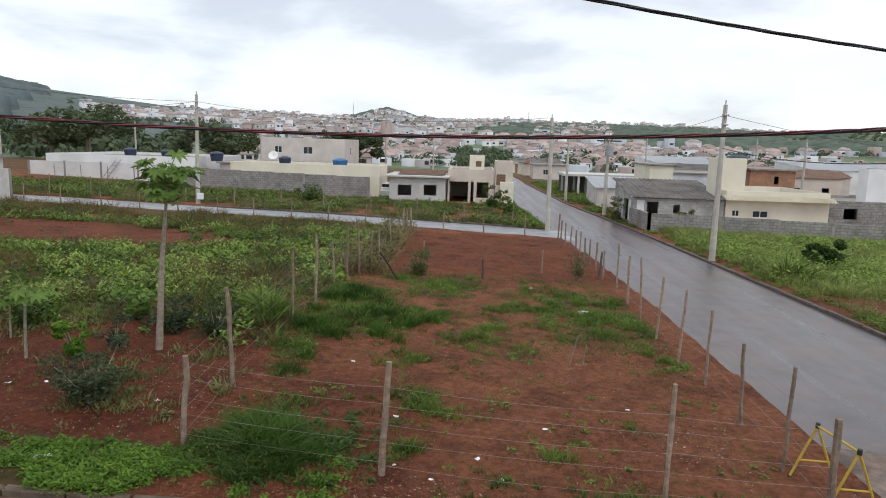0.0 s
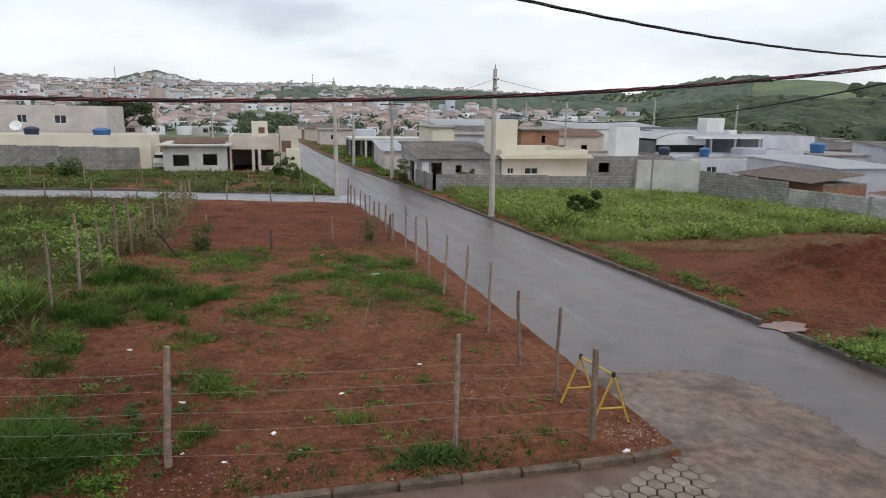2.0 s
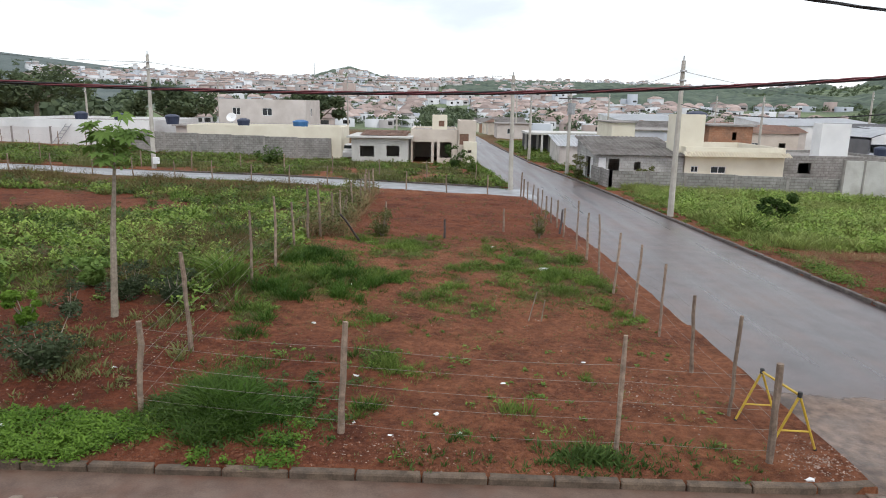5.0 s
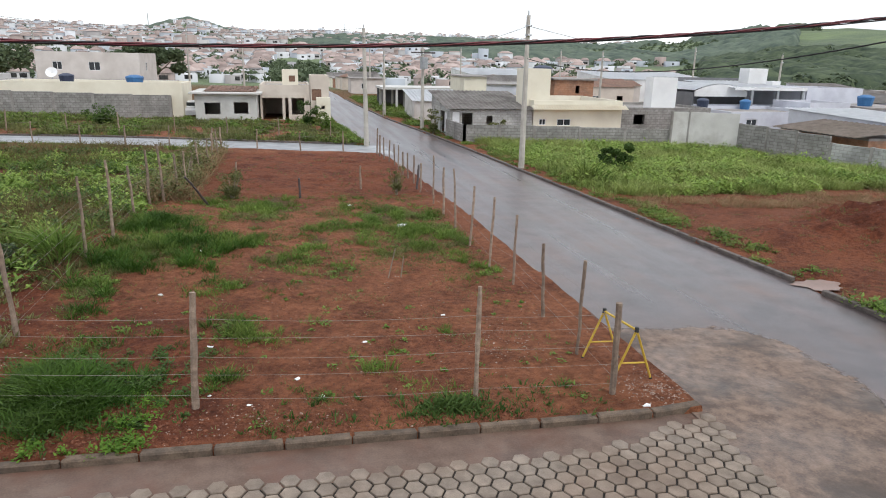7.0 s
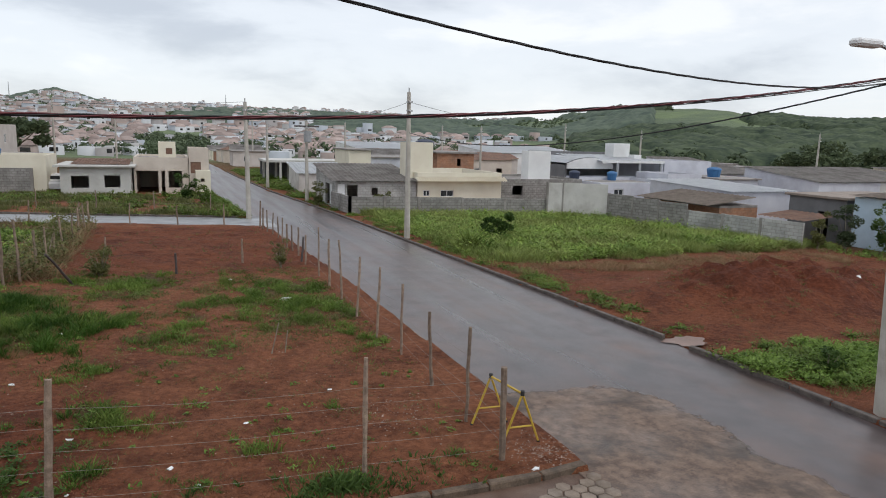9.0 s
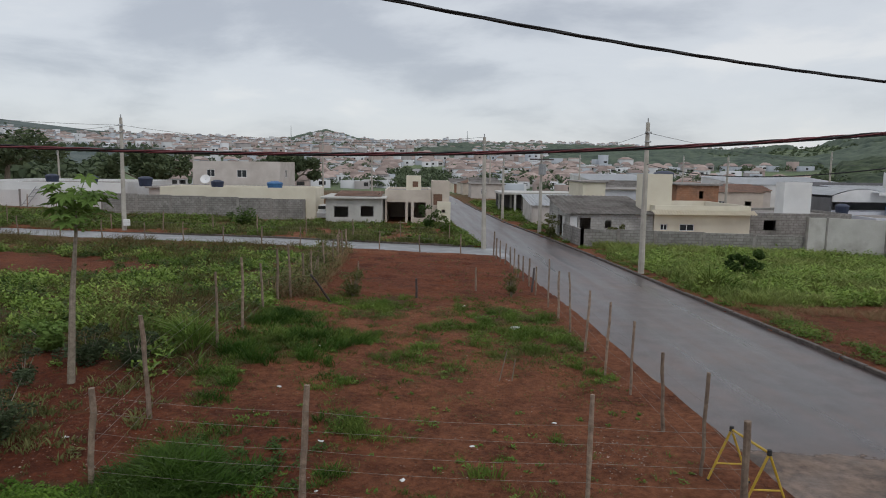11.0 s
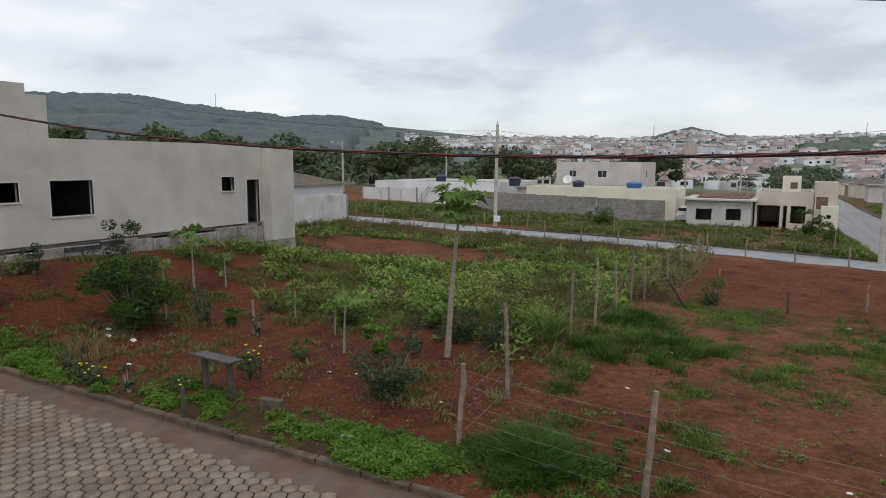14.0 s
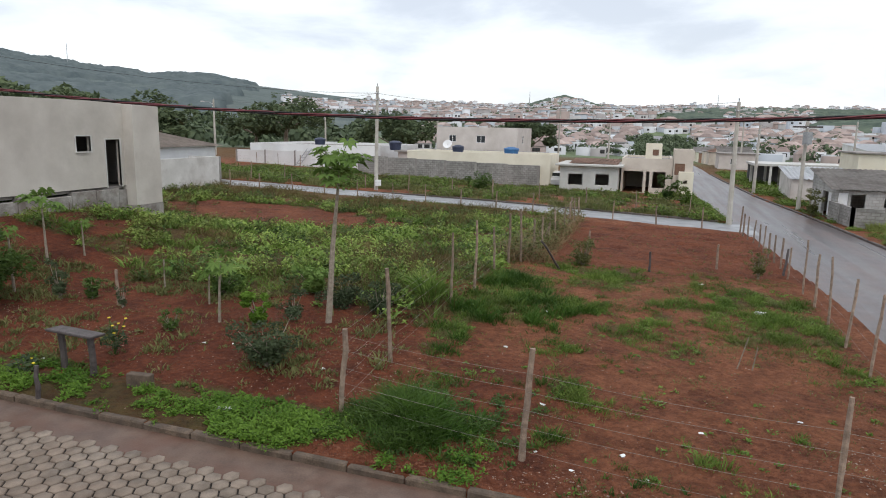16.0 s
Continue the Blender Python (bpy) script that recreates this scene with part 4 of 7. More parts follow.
def house(label, x0, x1, y0, y1, z0, z1, wall, front=(), left=(), right=(), roof="slab", roof_mat=None, over=0.25, name="house", rise=0.9, parapet=0.0, group=""):
    """A house of four pierced walls with roof, windows and doors. Openings: (a0, a1, z0, z1, kind)."""
    root = thing(name, label, "house", ((x0 + x1) / 2, (y0 + y1) / 2, z0), group)
    t = 0.18
    zb = z0 - 1.2
    fw = part("front_wall", pierced(bmesh.new(), "y", y0, t, x0, x1, zb, z1 + parapet, front), wall, root)
    part("back_wall", pierced(bmesh.new(), "y", y1, -t, x0, x1, zb, z1 + parapet, ()), wall, root)
    lw = part("left_wall", pierced(bmesh.new(), "x", x0, t, y0 + t, y1 - t, zb, z1 + parapet, left), wall, root)
    rw = part("right_wall", pierced(bmesh.new(), "x", x1, -t, y0 + t, y1 - t, zb, z1 + parapet, right), wall, root)
    for wob, axis, at, out, hs in ((fw, "y", y0, -1, front), (lw, "x", x0, -1, left), (rw, "x", x1, 1, right)):
        for h in hs:
            if len(h) > 4 and h[4]:
                window(wob, axis, at, h, out, h[4])
    rm = roof_mat or M["slab"]
    if roof == "slab":
        r = boxes((x0 - over, x1 + over, y0 - over, y1 + over, z1 + 0.002, z1 + 0.16), bevel=0.015) if not parapet else boxes((x0 + t, x1 - t, y0 + t, y1 - t, z1 - 0.14, z1))
        part("roof", r, rm, root)
    elif roof == "shed":
        part("roof", corrugated(bmesh.new(), x0 - over, x1 + over, y0 - over, y1 + over, z1 + 0.05, z1 + rise), rm, root)
        for xa in (x0, x1 - t):
            bm = bmesh.new()
            vs = [bm.verts.new(v) for v in ((xa, y0, z1), (xa + t, y0, z1), (xa, y1, z1), (xa + t, y1, z1), (xa, y1, z1 + rise - 0.06), (xa + t, y1, z1 + rise - 0.06))]
            for f in ((0, 2, 4), (1, 5, 3), (0, 4, 5, 1), (2, 3, 5, 4), (0, 1, 3, 2)):
                bm.faces.new([vs[i] for i in f])
            part("gable", bm, wall, root)
    elif roof in ("hip", "gable"):
        cx, cy = (x0 + x1) / 2, (y0 + y1) / 2
        e = z1 + 0.02
        bm = bmesh.new()
        X0, X1, Y0, Y1 = x0 - over, x1 + over, y0 - over, y1 + over
        ins = min(X1 - X0, Y1 - Y0) / 2 if roof == "hip" else 0
        c = [bm.verts.new(v) for v in ((X0, Y0, e), (X1, Y0, e), (X1, Y1, e), (X0, Y1, e))]
        if X1 - X0 >= Y1 - Y0:
            r = [bm.verts.new((X0 + ins, cy, e + rise)), bm.verts.new((X1 - ins, cy, e + rise))]
            fs = ((c[0], c[1], r[1], r[0]), (c[2], c[3], r[0], r[1]), (c[1], c[2], r[1]), (c[3], c[0], r[0]))
        else:
            r = [bm.verts.new((cx, Y0 + ins, e + rise)), bm.verts.new((cx, Y1 - ins, e + rise))]
            fs = ((c[0], c[1], r[0]), (c[1], c[2], r[1], r[0]), (c[2], c[3], r[1]), (c[3], c[0], r[0], r[1]))
        for f in fs:
            bm.faces.new(f)
        bm.faces.new(c[::-1])
        bmesh.ops.solidify(bm, geom=bm.faces[:], thickness=-0.06)
        part("roof", bm, rm, root)
    return root


def garden_wall(label, pts, heights, material, thick=0.16, piers=3.0, name="garden_wall", base=None):
    """A free-standing wall along a line, with piers and a coping."""
    root = thing(name, label, "wall", (pts[0][0], pts[0][1], 0), kind="structure")
    for (a, b), (ha, hb) in zip(zip(pts, pts[1:]), zip(heights, heights[1:])):
        a, b = Vector((*a, 0)), Vector((*b, 0))
        d = (b - a).normalized()
        nrm = Vector((-d.y, d.x, 0)) * thick / 2
        n = max(1, round((b - a).length / piers))
        for i in range(n):
            p, q = a + (b - a) * (i / n), a + (b - a) * ((i + 1) / n)
            h = ha + (hb - ha) * (i + 0.5) / n
            bm = bmesh.new()
            zb = min(gz(p.x, p.y), gz(q.x, q.y)) - 0.4
            vs = [bm.verts.new(v) for v in (p - nrm, q - nrm, q + nrm, p + nrm)]
            for v in vs:
                v.co.z = zb
            r = bmesh.ops.extrude_face_region(bm, geom=[bm.faces.new(vs)])
            for v in r["geom"]:
                if isinstance(v, bmesh.types.BMVert):
                    v.co.z = h
            bmesh.ops.recalc_face_normals(bm, faces=bm.faces)
            part("wall_panel", bm, material, root)
            bm = bmesh.new()
            w = thick / 2 + 0.02
            box(bm, p.x - w, p.x + w, p.y - w, p.y + w, zb, h + 0.03)
            part("pier", bm, M["slab"], root)
    return root


# the large unfinished house beside the left lot
def unfinished_house():
    root = thing("unfinished_house", "large unfinished house of raw grey plaster with empty window openings", "house", (-23, 16, 0.4))
    X = -23.0
    holes = [(9.6, 11.2, 2.97, 4.22), (12.07, 12.85, 3.57, 4.22), (13.92, 15.5, 3.0, 4.25), (21.75, 22.5, 3.62, 4.25), (23.3, 24.1, 2.05, 4.1)]
    part("side_wall", pierced(bmesh.new(), "x", X, -0.2, -2.0, 24.35, 2.05, 5.72, holes), M["plaster"], root)
    part("wall_pier", boxes((X - 0.2, X + 0.55, 24.35, 26.0, 1.15, 5.62), bevel=0.01), M["plaster"], root)
    part("pier_footing", boxes((X - 0.2, X + 0.565, 24.34, 26.01, -0.4, 1.145)), M["foundation"], root, "bare concrete footing")
    part("upper_wall", boxes((X - 0.2, X, -2.0, 13.3, 5.722, 7.5)), M["plaster"], root)
    part("upper_wall", boxes((X - 0.2, X, 13.302, 14.0, 5.722, 7.16)), M["plaster"], root)
    part("upper_wall", boxes((X - 9, X - 0.202, 13.82, 14.0, 5.722, 7.16)), M["plaster"], root)
    part("upper_wall", boxes((X - 9, X - 0.202, 13.1, 13.29, 7.164, 7.5)), M["plaster"], root)
    part("upper_wall", boxes((X - 9, X - 8.8, -2, 13.8, 5.722, 7.16)), M["plaster"], root)
    part("roof_slab", boxes((X - 12, X - 0.202, -1.8, 25.79, 5.4, 5.55)), M["slab"], root)
    part("upper_roof", boxes((X - 8.8, X - 0.202, -2, 13.0, 6.9, 7.05)), M["slab"], root)
    part("back_wall", boxes((X - 12.2, X - 12, -2, 26.0, 0.2, 5.7)), M["plaster"], root)
    part("end_wall", boxes((X - 12, X - 0.21, 25.8, 26.0, 0.2, 5.7)), M["plaster"], root)
    part("end_wall", boxes((X - 12, X - 0.21, -2.0, -1.8, 0.2, 5.7)), M["plaster"], root)
    part("inner_floor", boxes((X - 12, X - 0.202, -1.8, 25.8, 1.9, 2.0)), M["slab"], root)
    for y in (11.7, 17.5, 21.2):
        part("inner_wall", boxes((X - 11.9, X - 0.25, y - 0.07, y + 0.07, 2.0, 5.4)), M["block"], root)
    rng = random.Random(4)
    y = -2.0
    while y < 24.2:
        w = min(rng.uniform(0.5, 1.3), 24.34 - y)
        top = 1.92 + rng.uniform(-0.10, 0.08)
        part("foundation_block", boxes((X - 0.24, X + rng.uniform(0.02, 0.07), y, y + w - 0.015, -0.4, top), bevel=0.02), M["foundation"], root)
        if 10.2 < y < 16 and rng.random() < 0.7:
            part("bitumen_band", boxes((X - 0.05, X + 0.085, y, y + w, top - 0.19, top - 0.03)), M["dark_tar"], root, "black bitumen band")
        y += w
    # raw frames round the openings
    for a0, a1, z0, z1 in holes:
        bm = bmesh.new()
        for r in ((a0 - 0.07, a0, z0 - 0.04, z1 + 0.06), (a1, a1 + 0.07, z0 - 0.04, z1 + 0.06)):
            box(bm, X - 0.1, X + 0.012, r[0], r[1], r[2], r[3])
        box(bm, X - 0.1, X + 0.012, a0, a1, z1, z1 + 0.06)
        if z0 > 2.5:
            box(bm, X - 0.18, X + 0.05, a0 - 0.05, a1 + 0.05, z0 - 0.06, z0)
        part("opening_frame", bm, M["pale"], root)
    # steel starter bars on the roof and in the footing
    for y, z in ((9.3, 7.45), (9.55, 7.45), (11.6, 1.7), (11.85, 1.7), (10.2, 1.8)):
        part("starter_bar", tube(bmesh.new(), [(X + 0.02, y, z), (X + 0.03, y + 0.02, z + 0.75)], 0.012, 5), M["steel"], root)


unfinished_house()

# small white house and wall past it
house("low white house with a brown tiled hip roof", -44.0, -34.9, 38.5, 47.0, 0.5, 3.05, M["white"], name="white_house", roof="hip", roof_mat=M["brownroof"], rise=1.4, over=0.5)
garden_wall("whitewashed block wall with peeling stains", [(-30.3, 29.5), (-30.2, 41.0), (-33, 41.3)], [2.6, 2.5, 2.5], M["white2"], piers=8)

# compound of the two-storey house
house("two-storey pale pinkish house with dark windows", -25.2, -15.5, 76.0, 85.0, -0.5, 4.75, M["pinkish"], name="two_storey_house",
      front=((-23.7, -22.8, 3.3, 4.1, "window"), (-20.35, -19.25, 3.25, 4.1, "window")), right=((79, 80, 3.2, 4.1, "window"),), parapet=0.3)
house("low pinkish house with an orange tiled strip", -27.0, -12.0, 68.0, 75.5, -0.5, 2.25, M["pinkish"], front=((-17, -16, 0.9, 1.9, "window"),), roof="slab", roof_mat=M["slab"], over=0.3)
house("long cream single-storey house behind a grey wall", -23.5, -9.4, 61.6, 67.0, -0.4, 2.25, M["cream"], name="cream_house", parapet=0.4, roof_mat=M["slab"])
house("long low white building with a flat roof", -44.5, -29.0, 66.4, 80.0, 0.2, 2.5, M["white"], name="white_building", parapet=0.28)
garden_wall("long whitewashed wall", [(-46.0, 66.0), (-29.8, 64.0)], [2.0, 2.15], M["white"], piers=4)
garden_wall("tall grey block wall around a yard", [(-28.2, 60.6), (-10.4, 61.2), (-10.4, 66)], [2.05, 1.62, 1.62], M["block"], piers=3.2)

# small unfinished house and the cream one beside it
house("small pale unfinished house with empty windows and a tiled roof edge", -8.2, -3.2, 59.5, 66.0, -0.3, 1.85, M["pale"], name="small_house",
      front=((-7.45, -6.2, 0.2, 1.15), (-5.1, -3.95, 0.25, 1.2)), right=((61, 62, 0.3, 1.2),), roof="slab", roof_mat=M["pale"], over=0.4)
part("roof", corrugated(bmesh.new(), -7.6, -3.3, 60.2, 65.8, 2.03, 2.28, 0.25, 0.06), M["tile"], tagged(new("tiled_roof"), "orange clay tiled roof on the small house", "roof"))
house("cream house under construction with a dark porch", -3.05, 1.3, 62.0, 70.0, -0.6, 2.4, M["beige"], name="porch_house",
      front=((-2.9, -1.15, -0.45, 1.45), (-0.9, -0.62, -0.45, 1.45), (-0.35, 0.75, 0.0, 1.45)), parapet=0.2)
house("cream stair tower with a brown shutter", 1.34, 2.95, 61.8, 66.0, -0.6, 3.3, M["beige"], name="stair_tower", front=((1.45, 2.3, 1.25, 2.25, "shutter"),), parapet=0.15)
house("cream rooftop water tower room", -1.1, 0.32, 64.0, 66.5, 2.5, 3.75, M["cream"], name="rooftop_room", front=((-0.5, 0.05, 2.8, 3.35, "shutter"),), parapet=0.12)
house("small cream meter shelter", 1.8, 3.0, 60.4, 61.6, -0.6, 1.5, M["cream"], name="meter_shelter", front=((2.2, 2.5, 0.6, 0.9),), parapet=0.08)

# right of the road
block_home = house("grey block house without plaster, under a fibre-cement roof", 11.4, 18.0, 50.0, 57.0, -0.7, 1.35, M["block_pale"], name="block_house",
      front=((11.6, 12.2, -0.6, 1.2, "door"), (12.35, 13.2, 0.2, 1.1), (14.3, 14.8, 0.3, 0.9)), left=((51, 53.5, -0.6, 1.1),), roof="shed", roof_mat=M["fibre"], rise=1.1, over=0.3)
part("garage_door", boxes((11.52, 11.56, 51.02, 52.35, -1.2, 1.06)), M["whitemetal"], block_home, "white metal garage door")
house("cream house with ribbed eaves and small windows", 18.1, 25.6, 50.0, 58.0, -0.8, 1.55, M["cream"], name="cream_house", front=((18.6, 19.15, 0.2, 0.68, "window"), (20.1, 21.25, 0.15, 0.68, "window")), parapet=0.55)
part("eave", corrugated(bmesh.new(), 17.9, 25.9, 49.35, 50.0, 1.42, 1.72, 0.22, 0.05), M["cream"], tagged(new("tiled_eave"), "cream ribbed eave of the cream house", "eave"))
house("tall cream water-tower block", 17.6, 19.75, 51.0, 53.0, 1.6, 4.35, M["cream"], name="water_tower", parapet=0.12)
house("plain white water-tower block on a flat roof", 29.25, 31.5, 52.0, 53.3, -1.0, 3.85, M["white"], name="water_tower", parapet=0.1)
house("grey block annex with a flat roof", 25.7, 34.0, 50.6, 58.0, -0.9, 1.35, M["block"], name="annex", front=((27, 28, 0.2, 1.0),), parapet=0.2)
house("orange brick upper storey", 23.7, 27.6, 60.0, 66.0, -1.0, 3.4, M["brick"], name="brick_house", front=((25.8, 26.2, 2.2, 2.9),), roof_mat=M["slab"])
house("cream house with a tall square attic", 18.8, 21.4, 75.0, 82.0, -1.0, 3.2, M["cream"], name="attic_house")
house("low white shed with a bright pale roof", 11.5, 16.6, 66.0, 72.0, -1.0, 1.0, M["white2"], name="white_shed", roof="shed", roof_mat=M["metal_roof"], rise=0.9)
garden_wall("grey concrete-block wall along the weedy lot", [(11.5, 45.8), (16.4, 45.1), (26.3, 43.9)], [0.62, 0.62, 0.45], M["block"], piers=3.0)
garden_wall("grey block wall beside the road", [(11.5, 45.8), (11.2, 50.2)], [0.62, 0.62], M["block"], piers=2.5)
garden_wall("tall bare white rendered wall", [(26.35, 43.7), (27.4, 43.2), (30.0, 41.2)], [1.5, 2.0, 1.55], M["white2"], piers=9)
garden_wall("stepped pale concrete-block wall", [(30.05, 41.1), (31.9, 34.9)], [1.17, 0.9], M["block"], piers=2.2)
garden_wall("stepped pale concrete-block wall", [(31.95, 34.8), (33.6, 27.3)], [0.52, 0.6], M["block_pale"], piers=2.2)

# sheds behind the wall on the right
def hangar():
    root = thing("hangar", "pale metal hangar with a curved roof and dark open side", "warehouse", (48, 60, -1))
    bm = bmesh.new()
    rows = []
    for j in (0, 1):
        row = []
        for i in range(13):
            a = i / 12
            row.append(bm.verts.new((37.0 + 5.6 * a, 58.0 + 7.8 * j, 2.35 + 1.0 * math.sin(math.pi * (0.12 + 0.76 * a)))))
        rows.append(row)
    for i in range(12):
        bm.faces.new((rows[0][i], rows[0][i + 1], rows[1][i + 1], rows[1][i]))
    bmesh.ops.solidify(bm, geom=bm.faces[:], thickness=0.08)
    part("curved_roof", bm, M["metal_roof"], root)
    bm = bmesh.new()
    front, back = [], []
    for row, y in ((front, 57.8), (back, 57.95)):
        for i in range(17):
            x, top = 37.0 + 0.35 * i, 2.28 + 1.0 * math.sin(math.pi * (0.12 + 0.76 * i / 16))
            row.append((bm.verts.new((x, y, 2.15)), bm.verts.new((x, y, top))))
    for i in range(16):
        for quad in ((front[i][0], front[i + 1][0], front[i + 1][1], front[i][1]), (back[i + 1][0], back[i][0], back[i][1], back[i + 1][1]),
                     (front[i][1], front[i + 1][1], back[i + 1][1], back[i][1]), (front[i + 1][0], front[i][0], back[i][0], back[i + 1][0])):
            bm.faces.new(quad)
    part("gable_sheet", bm, M["white"], root)
    part("flat_roof", corrugated(bmesh.new(), 40.5, 48.5, 57.0, 66, 3.0, 3.45, 0.5, 0.06), M["metal_roof"], root)
    part("fascia", boxes((40.6, 48.5, 56.9, 57.0, 2.8, 3.07)), M["white"], root)
    part("back_wall", boxes((37, 48.5, 65.8, 66, -1.2, 3.75)), M["darkgrey"], root)
    part("side_wall", boxes((48.3, 48.5, 57.1, 65.8, -1.2, 2.95)), M["lilac"], root)
    part("side_wall", boxes((37.0, 37.2, 58.2, 65.8, -1.2, 2.5)), M["darkgrey"], root)
    part("low_wall", boxes((37.2, 48.3, 58.4, 58.6, -1.2, 1.4)), M["lilac"], root)
    for x in (42.6, 45.4, 48.2):
        part("column", boxes((x - 0.12, x + 0.12, 57, 57.24, -1.2, 3.1)), M["steel"], root)
    part("roof_box", boxes((45.6, 47.8, 62, 63.6, 3.2, 4.8), bevel=0.02), M["white"], root, "white rooftop tank box")
    part("roof_vent", boxes((46.9, 47.9, 60, 61, 3.1, 3.6), bevel=0.02), M["whitemetal"], root)


hangar()
house("pale lilac house behind the block wall", 34.5, 43.5, 48.5, 56.0, -1.2, 1.15, M["lilac"], front=((36, 37, -0.1, 0.8, "window"),), parapet=0.25)
house("pale lilac house under a ribbed pale metal roof", 37.0, 43.0, 36.0, 45.0, -1.3, 1.6, M["lilac"], left=((37.5, 38.3, 0.0, 0.9, "window"),), roof="shed", roof_mat=M["metal_roof"], rise=0.35)
house("low white house behind the sheds", 58.0, 68.0, 46.0, 54.0, -1.8, 1.5, M["white"], parapet=0.2)
house("low pale house behind the sheds", 52.0, 60.0, 30.0, 38.0, -1.8, 0.9, M["pale"], parapet=0.2)
house("pale lilac hall with a tall plain parapet", 48.6, 55.0, 57.0, 63.0, -1.3, 2.75, M["lilac"], parapet=0.35)
house("low lilac house with a plain parapet", 44.4, 48.6, 51.5, 56.3, -1.3, 1.75, M["lilac"], parapet=0.25)
house("low pale house with a blue tank on its roof", 49.4, 54.5, 50.0, 55.8, -1.3, 1.55, M["lilac"], roof_mat=M["fibre"])
house("lean-to shed under a brown corrugated roof", 33.6, 37.0, 33.8, 41.5, -1.2, 0.75, M["brick"], name="lean_to", roof="slab", roof_mat=M["slab"], over=0.0)
part("sheet", corrugated(bmesh.new(), 32.3, 36.6, 33.6, 41.0, 0.95, 1.45, 0.45, 0.07, along="x"), M["brownroof"], tagged(new("corrugated_roof"), "brown corrugated roof sheets on the lean-to", "roof"))
house("pale blue house with a dark grey side wall and brown roof", 38.0, 50.0, 20.0, 27.6, -1.3, 1.95, M["blue"], name="blue_house", parapet=0.1)
part("sheet", corrugated(bmesh.new(), 37.6, 50.2, 19.8, 27.9, 2.12, 2.6, 0.5, 0.06, along="x"), M["brownroof"], tagged(new("corrugated_roof"), "brown corrugated roof over the blue house", "roof"))
house("grey rendered outbuilding with a brown roof", 38.4, 46.0, 28.4, 32.5, -1.3, 1.75, M["darkgrey"], name="outbuilding", left=((29.5, 30.3, -0.8, 0.9),), roof_mat=M["brownroof"])
part("sheet", corrugated(bmesh.new(), 34.6, 37.6, 28.2, 31.8, 0.55, 0.8, 0.4, 0.05, along="x"), M["tile"], tagged(new("porch_roof"), "small tiled porch roof of the outbuilding", "roof"))

# ---- rows of houses down the road and across the valley ----
rng = random.Random(12)
PALETTE = ("white", "cream", "beige", "pinkish", "pale", "brick", "white2", "lilac")
WORDS = {"white": "white painted", "cream": "cream painted", "beige": "beige", "pinkish": "pale pink", "pale": "pale grey", "brick": "bare brick", "white2": "stained white", "lilac": "pale lilac"}


def town_house(x, y, w, d, h, key, roof):
    z = float(land(np.array([x]), np.array([y]))[0])
    n = max(1, int(w // 3.2))
    hs = [(x - w / 2 + (i + 0.3) * w / n, x - w / 2 + (i + 0.3) * w / n + 1.0, z + 0.9, z + 1.9, "window" if rng.random() < 0.5 else "") for i in range(n)]
    if h > 4:
        hs += [(a, b, c + 2.8, e + 2.8, k) for a, b, c, e, k in hs]
    rm = {"slab": M["slab"], "hip": M["tile"], "gable": M["tile"], "shed": M["fibre"]}[roof]
    word = {"slab": "a flat slab roof", "hip": "a tiled hip roof", "gable": "a tiled gable roof", "shed": "a grey sheet roof"}[roof]
    storey = "two-storey" if h > 4 else "single-storey"
    house(f"{WORDS[key]} {storey} house with {word}", x - w / 2, x + w / 2, y, y + d, z, z + h, M[key], front=tuple(hs), roof=roof, roof_mat=rm, rise=1.1, group="houses down the valley")


for y in (126, 136, 147, 158, 170, 182, 195):
    town_house(float(road_right(y)) + 5.5 + rng.uniform(0, 1.5), y, rng.uniform(5, 7), 7, rng.choice((2.3, 2.5, 2.7)), rng.choice(("brick", "beige", "pinkish", "cream")), rng.choice(("slab", "hip", "shed")))
for y in (84, 98, 114, 132, 152):
    for x in np.arange(26, 100, 12.5):
        if rng.random() < 0.85:
            town_house(x + rng.uniform(-2, 2) + (y - 80) * 0.25, y + rng.uniform(-4, 4), rng.uniform(8, 12), 9, rng.choice((2.8, 3.0, 3.2, 3.4)), rng.choice(PALETTE), rng.choice(("slab", "gable", "hip", "shed", "slab")))
for x in np.arange(60, 100, 12):
    for y in (46, 60):
        town_house(x + rng.uniform(-2, 2), y + rng.uniform(-3, 3), rng.uniform(8, 11), 9, 2.8, rng.choice(("white", "lilac", "pale", "cream")), rng.choice(("slab", "shed")))
house("long white warehouse with a bright metal roof", 37, 52, 140, 160, -2.5, 2.2, M["white"], name="warehouse", roof="shed", roof_mat=M["metal_roof"], rise=1.2)
house("wide pale warehouse with a bright metal roof", 58, 80, 118, 134, -2.5, 2.2, M["white"], name="warehouse", roof="shed", roof_mat=M["metal_roof"], rise=1.3)


def concrete_frame():
    root = thing("unfinished_building", "unfinished grey concrete frame of columns and a roof slab", "building", (15, 86, -1.3))
    part("roof_slab", boxes((10.6, 20.5, 84, 91, 1.35, 1.62)), M["pale"], root)
    part("back_wall", boxes((10.8, 20.3, 90.6, 90.8, -1.6, 1.35)), M["darkgrey"], root)
    for x in np.arange(10.9, 20.6, 1.55):
        for y in (84.2, 88.0):
            part("column", boxes((x - 0.13, x + 0.13, y - 0.13, y + 0.13, -1.7, 1.348)), M["pale"], root)


concrete_frame()


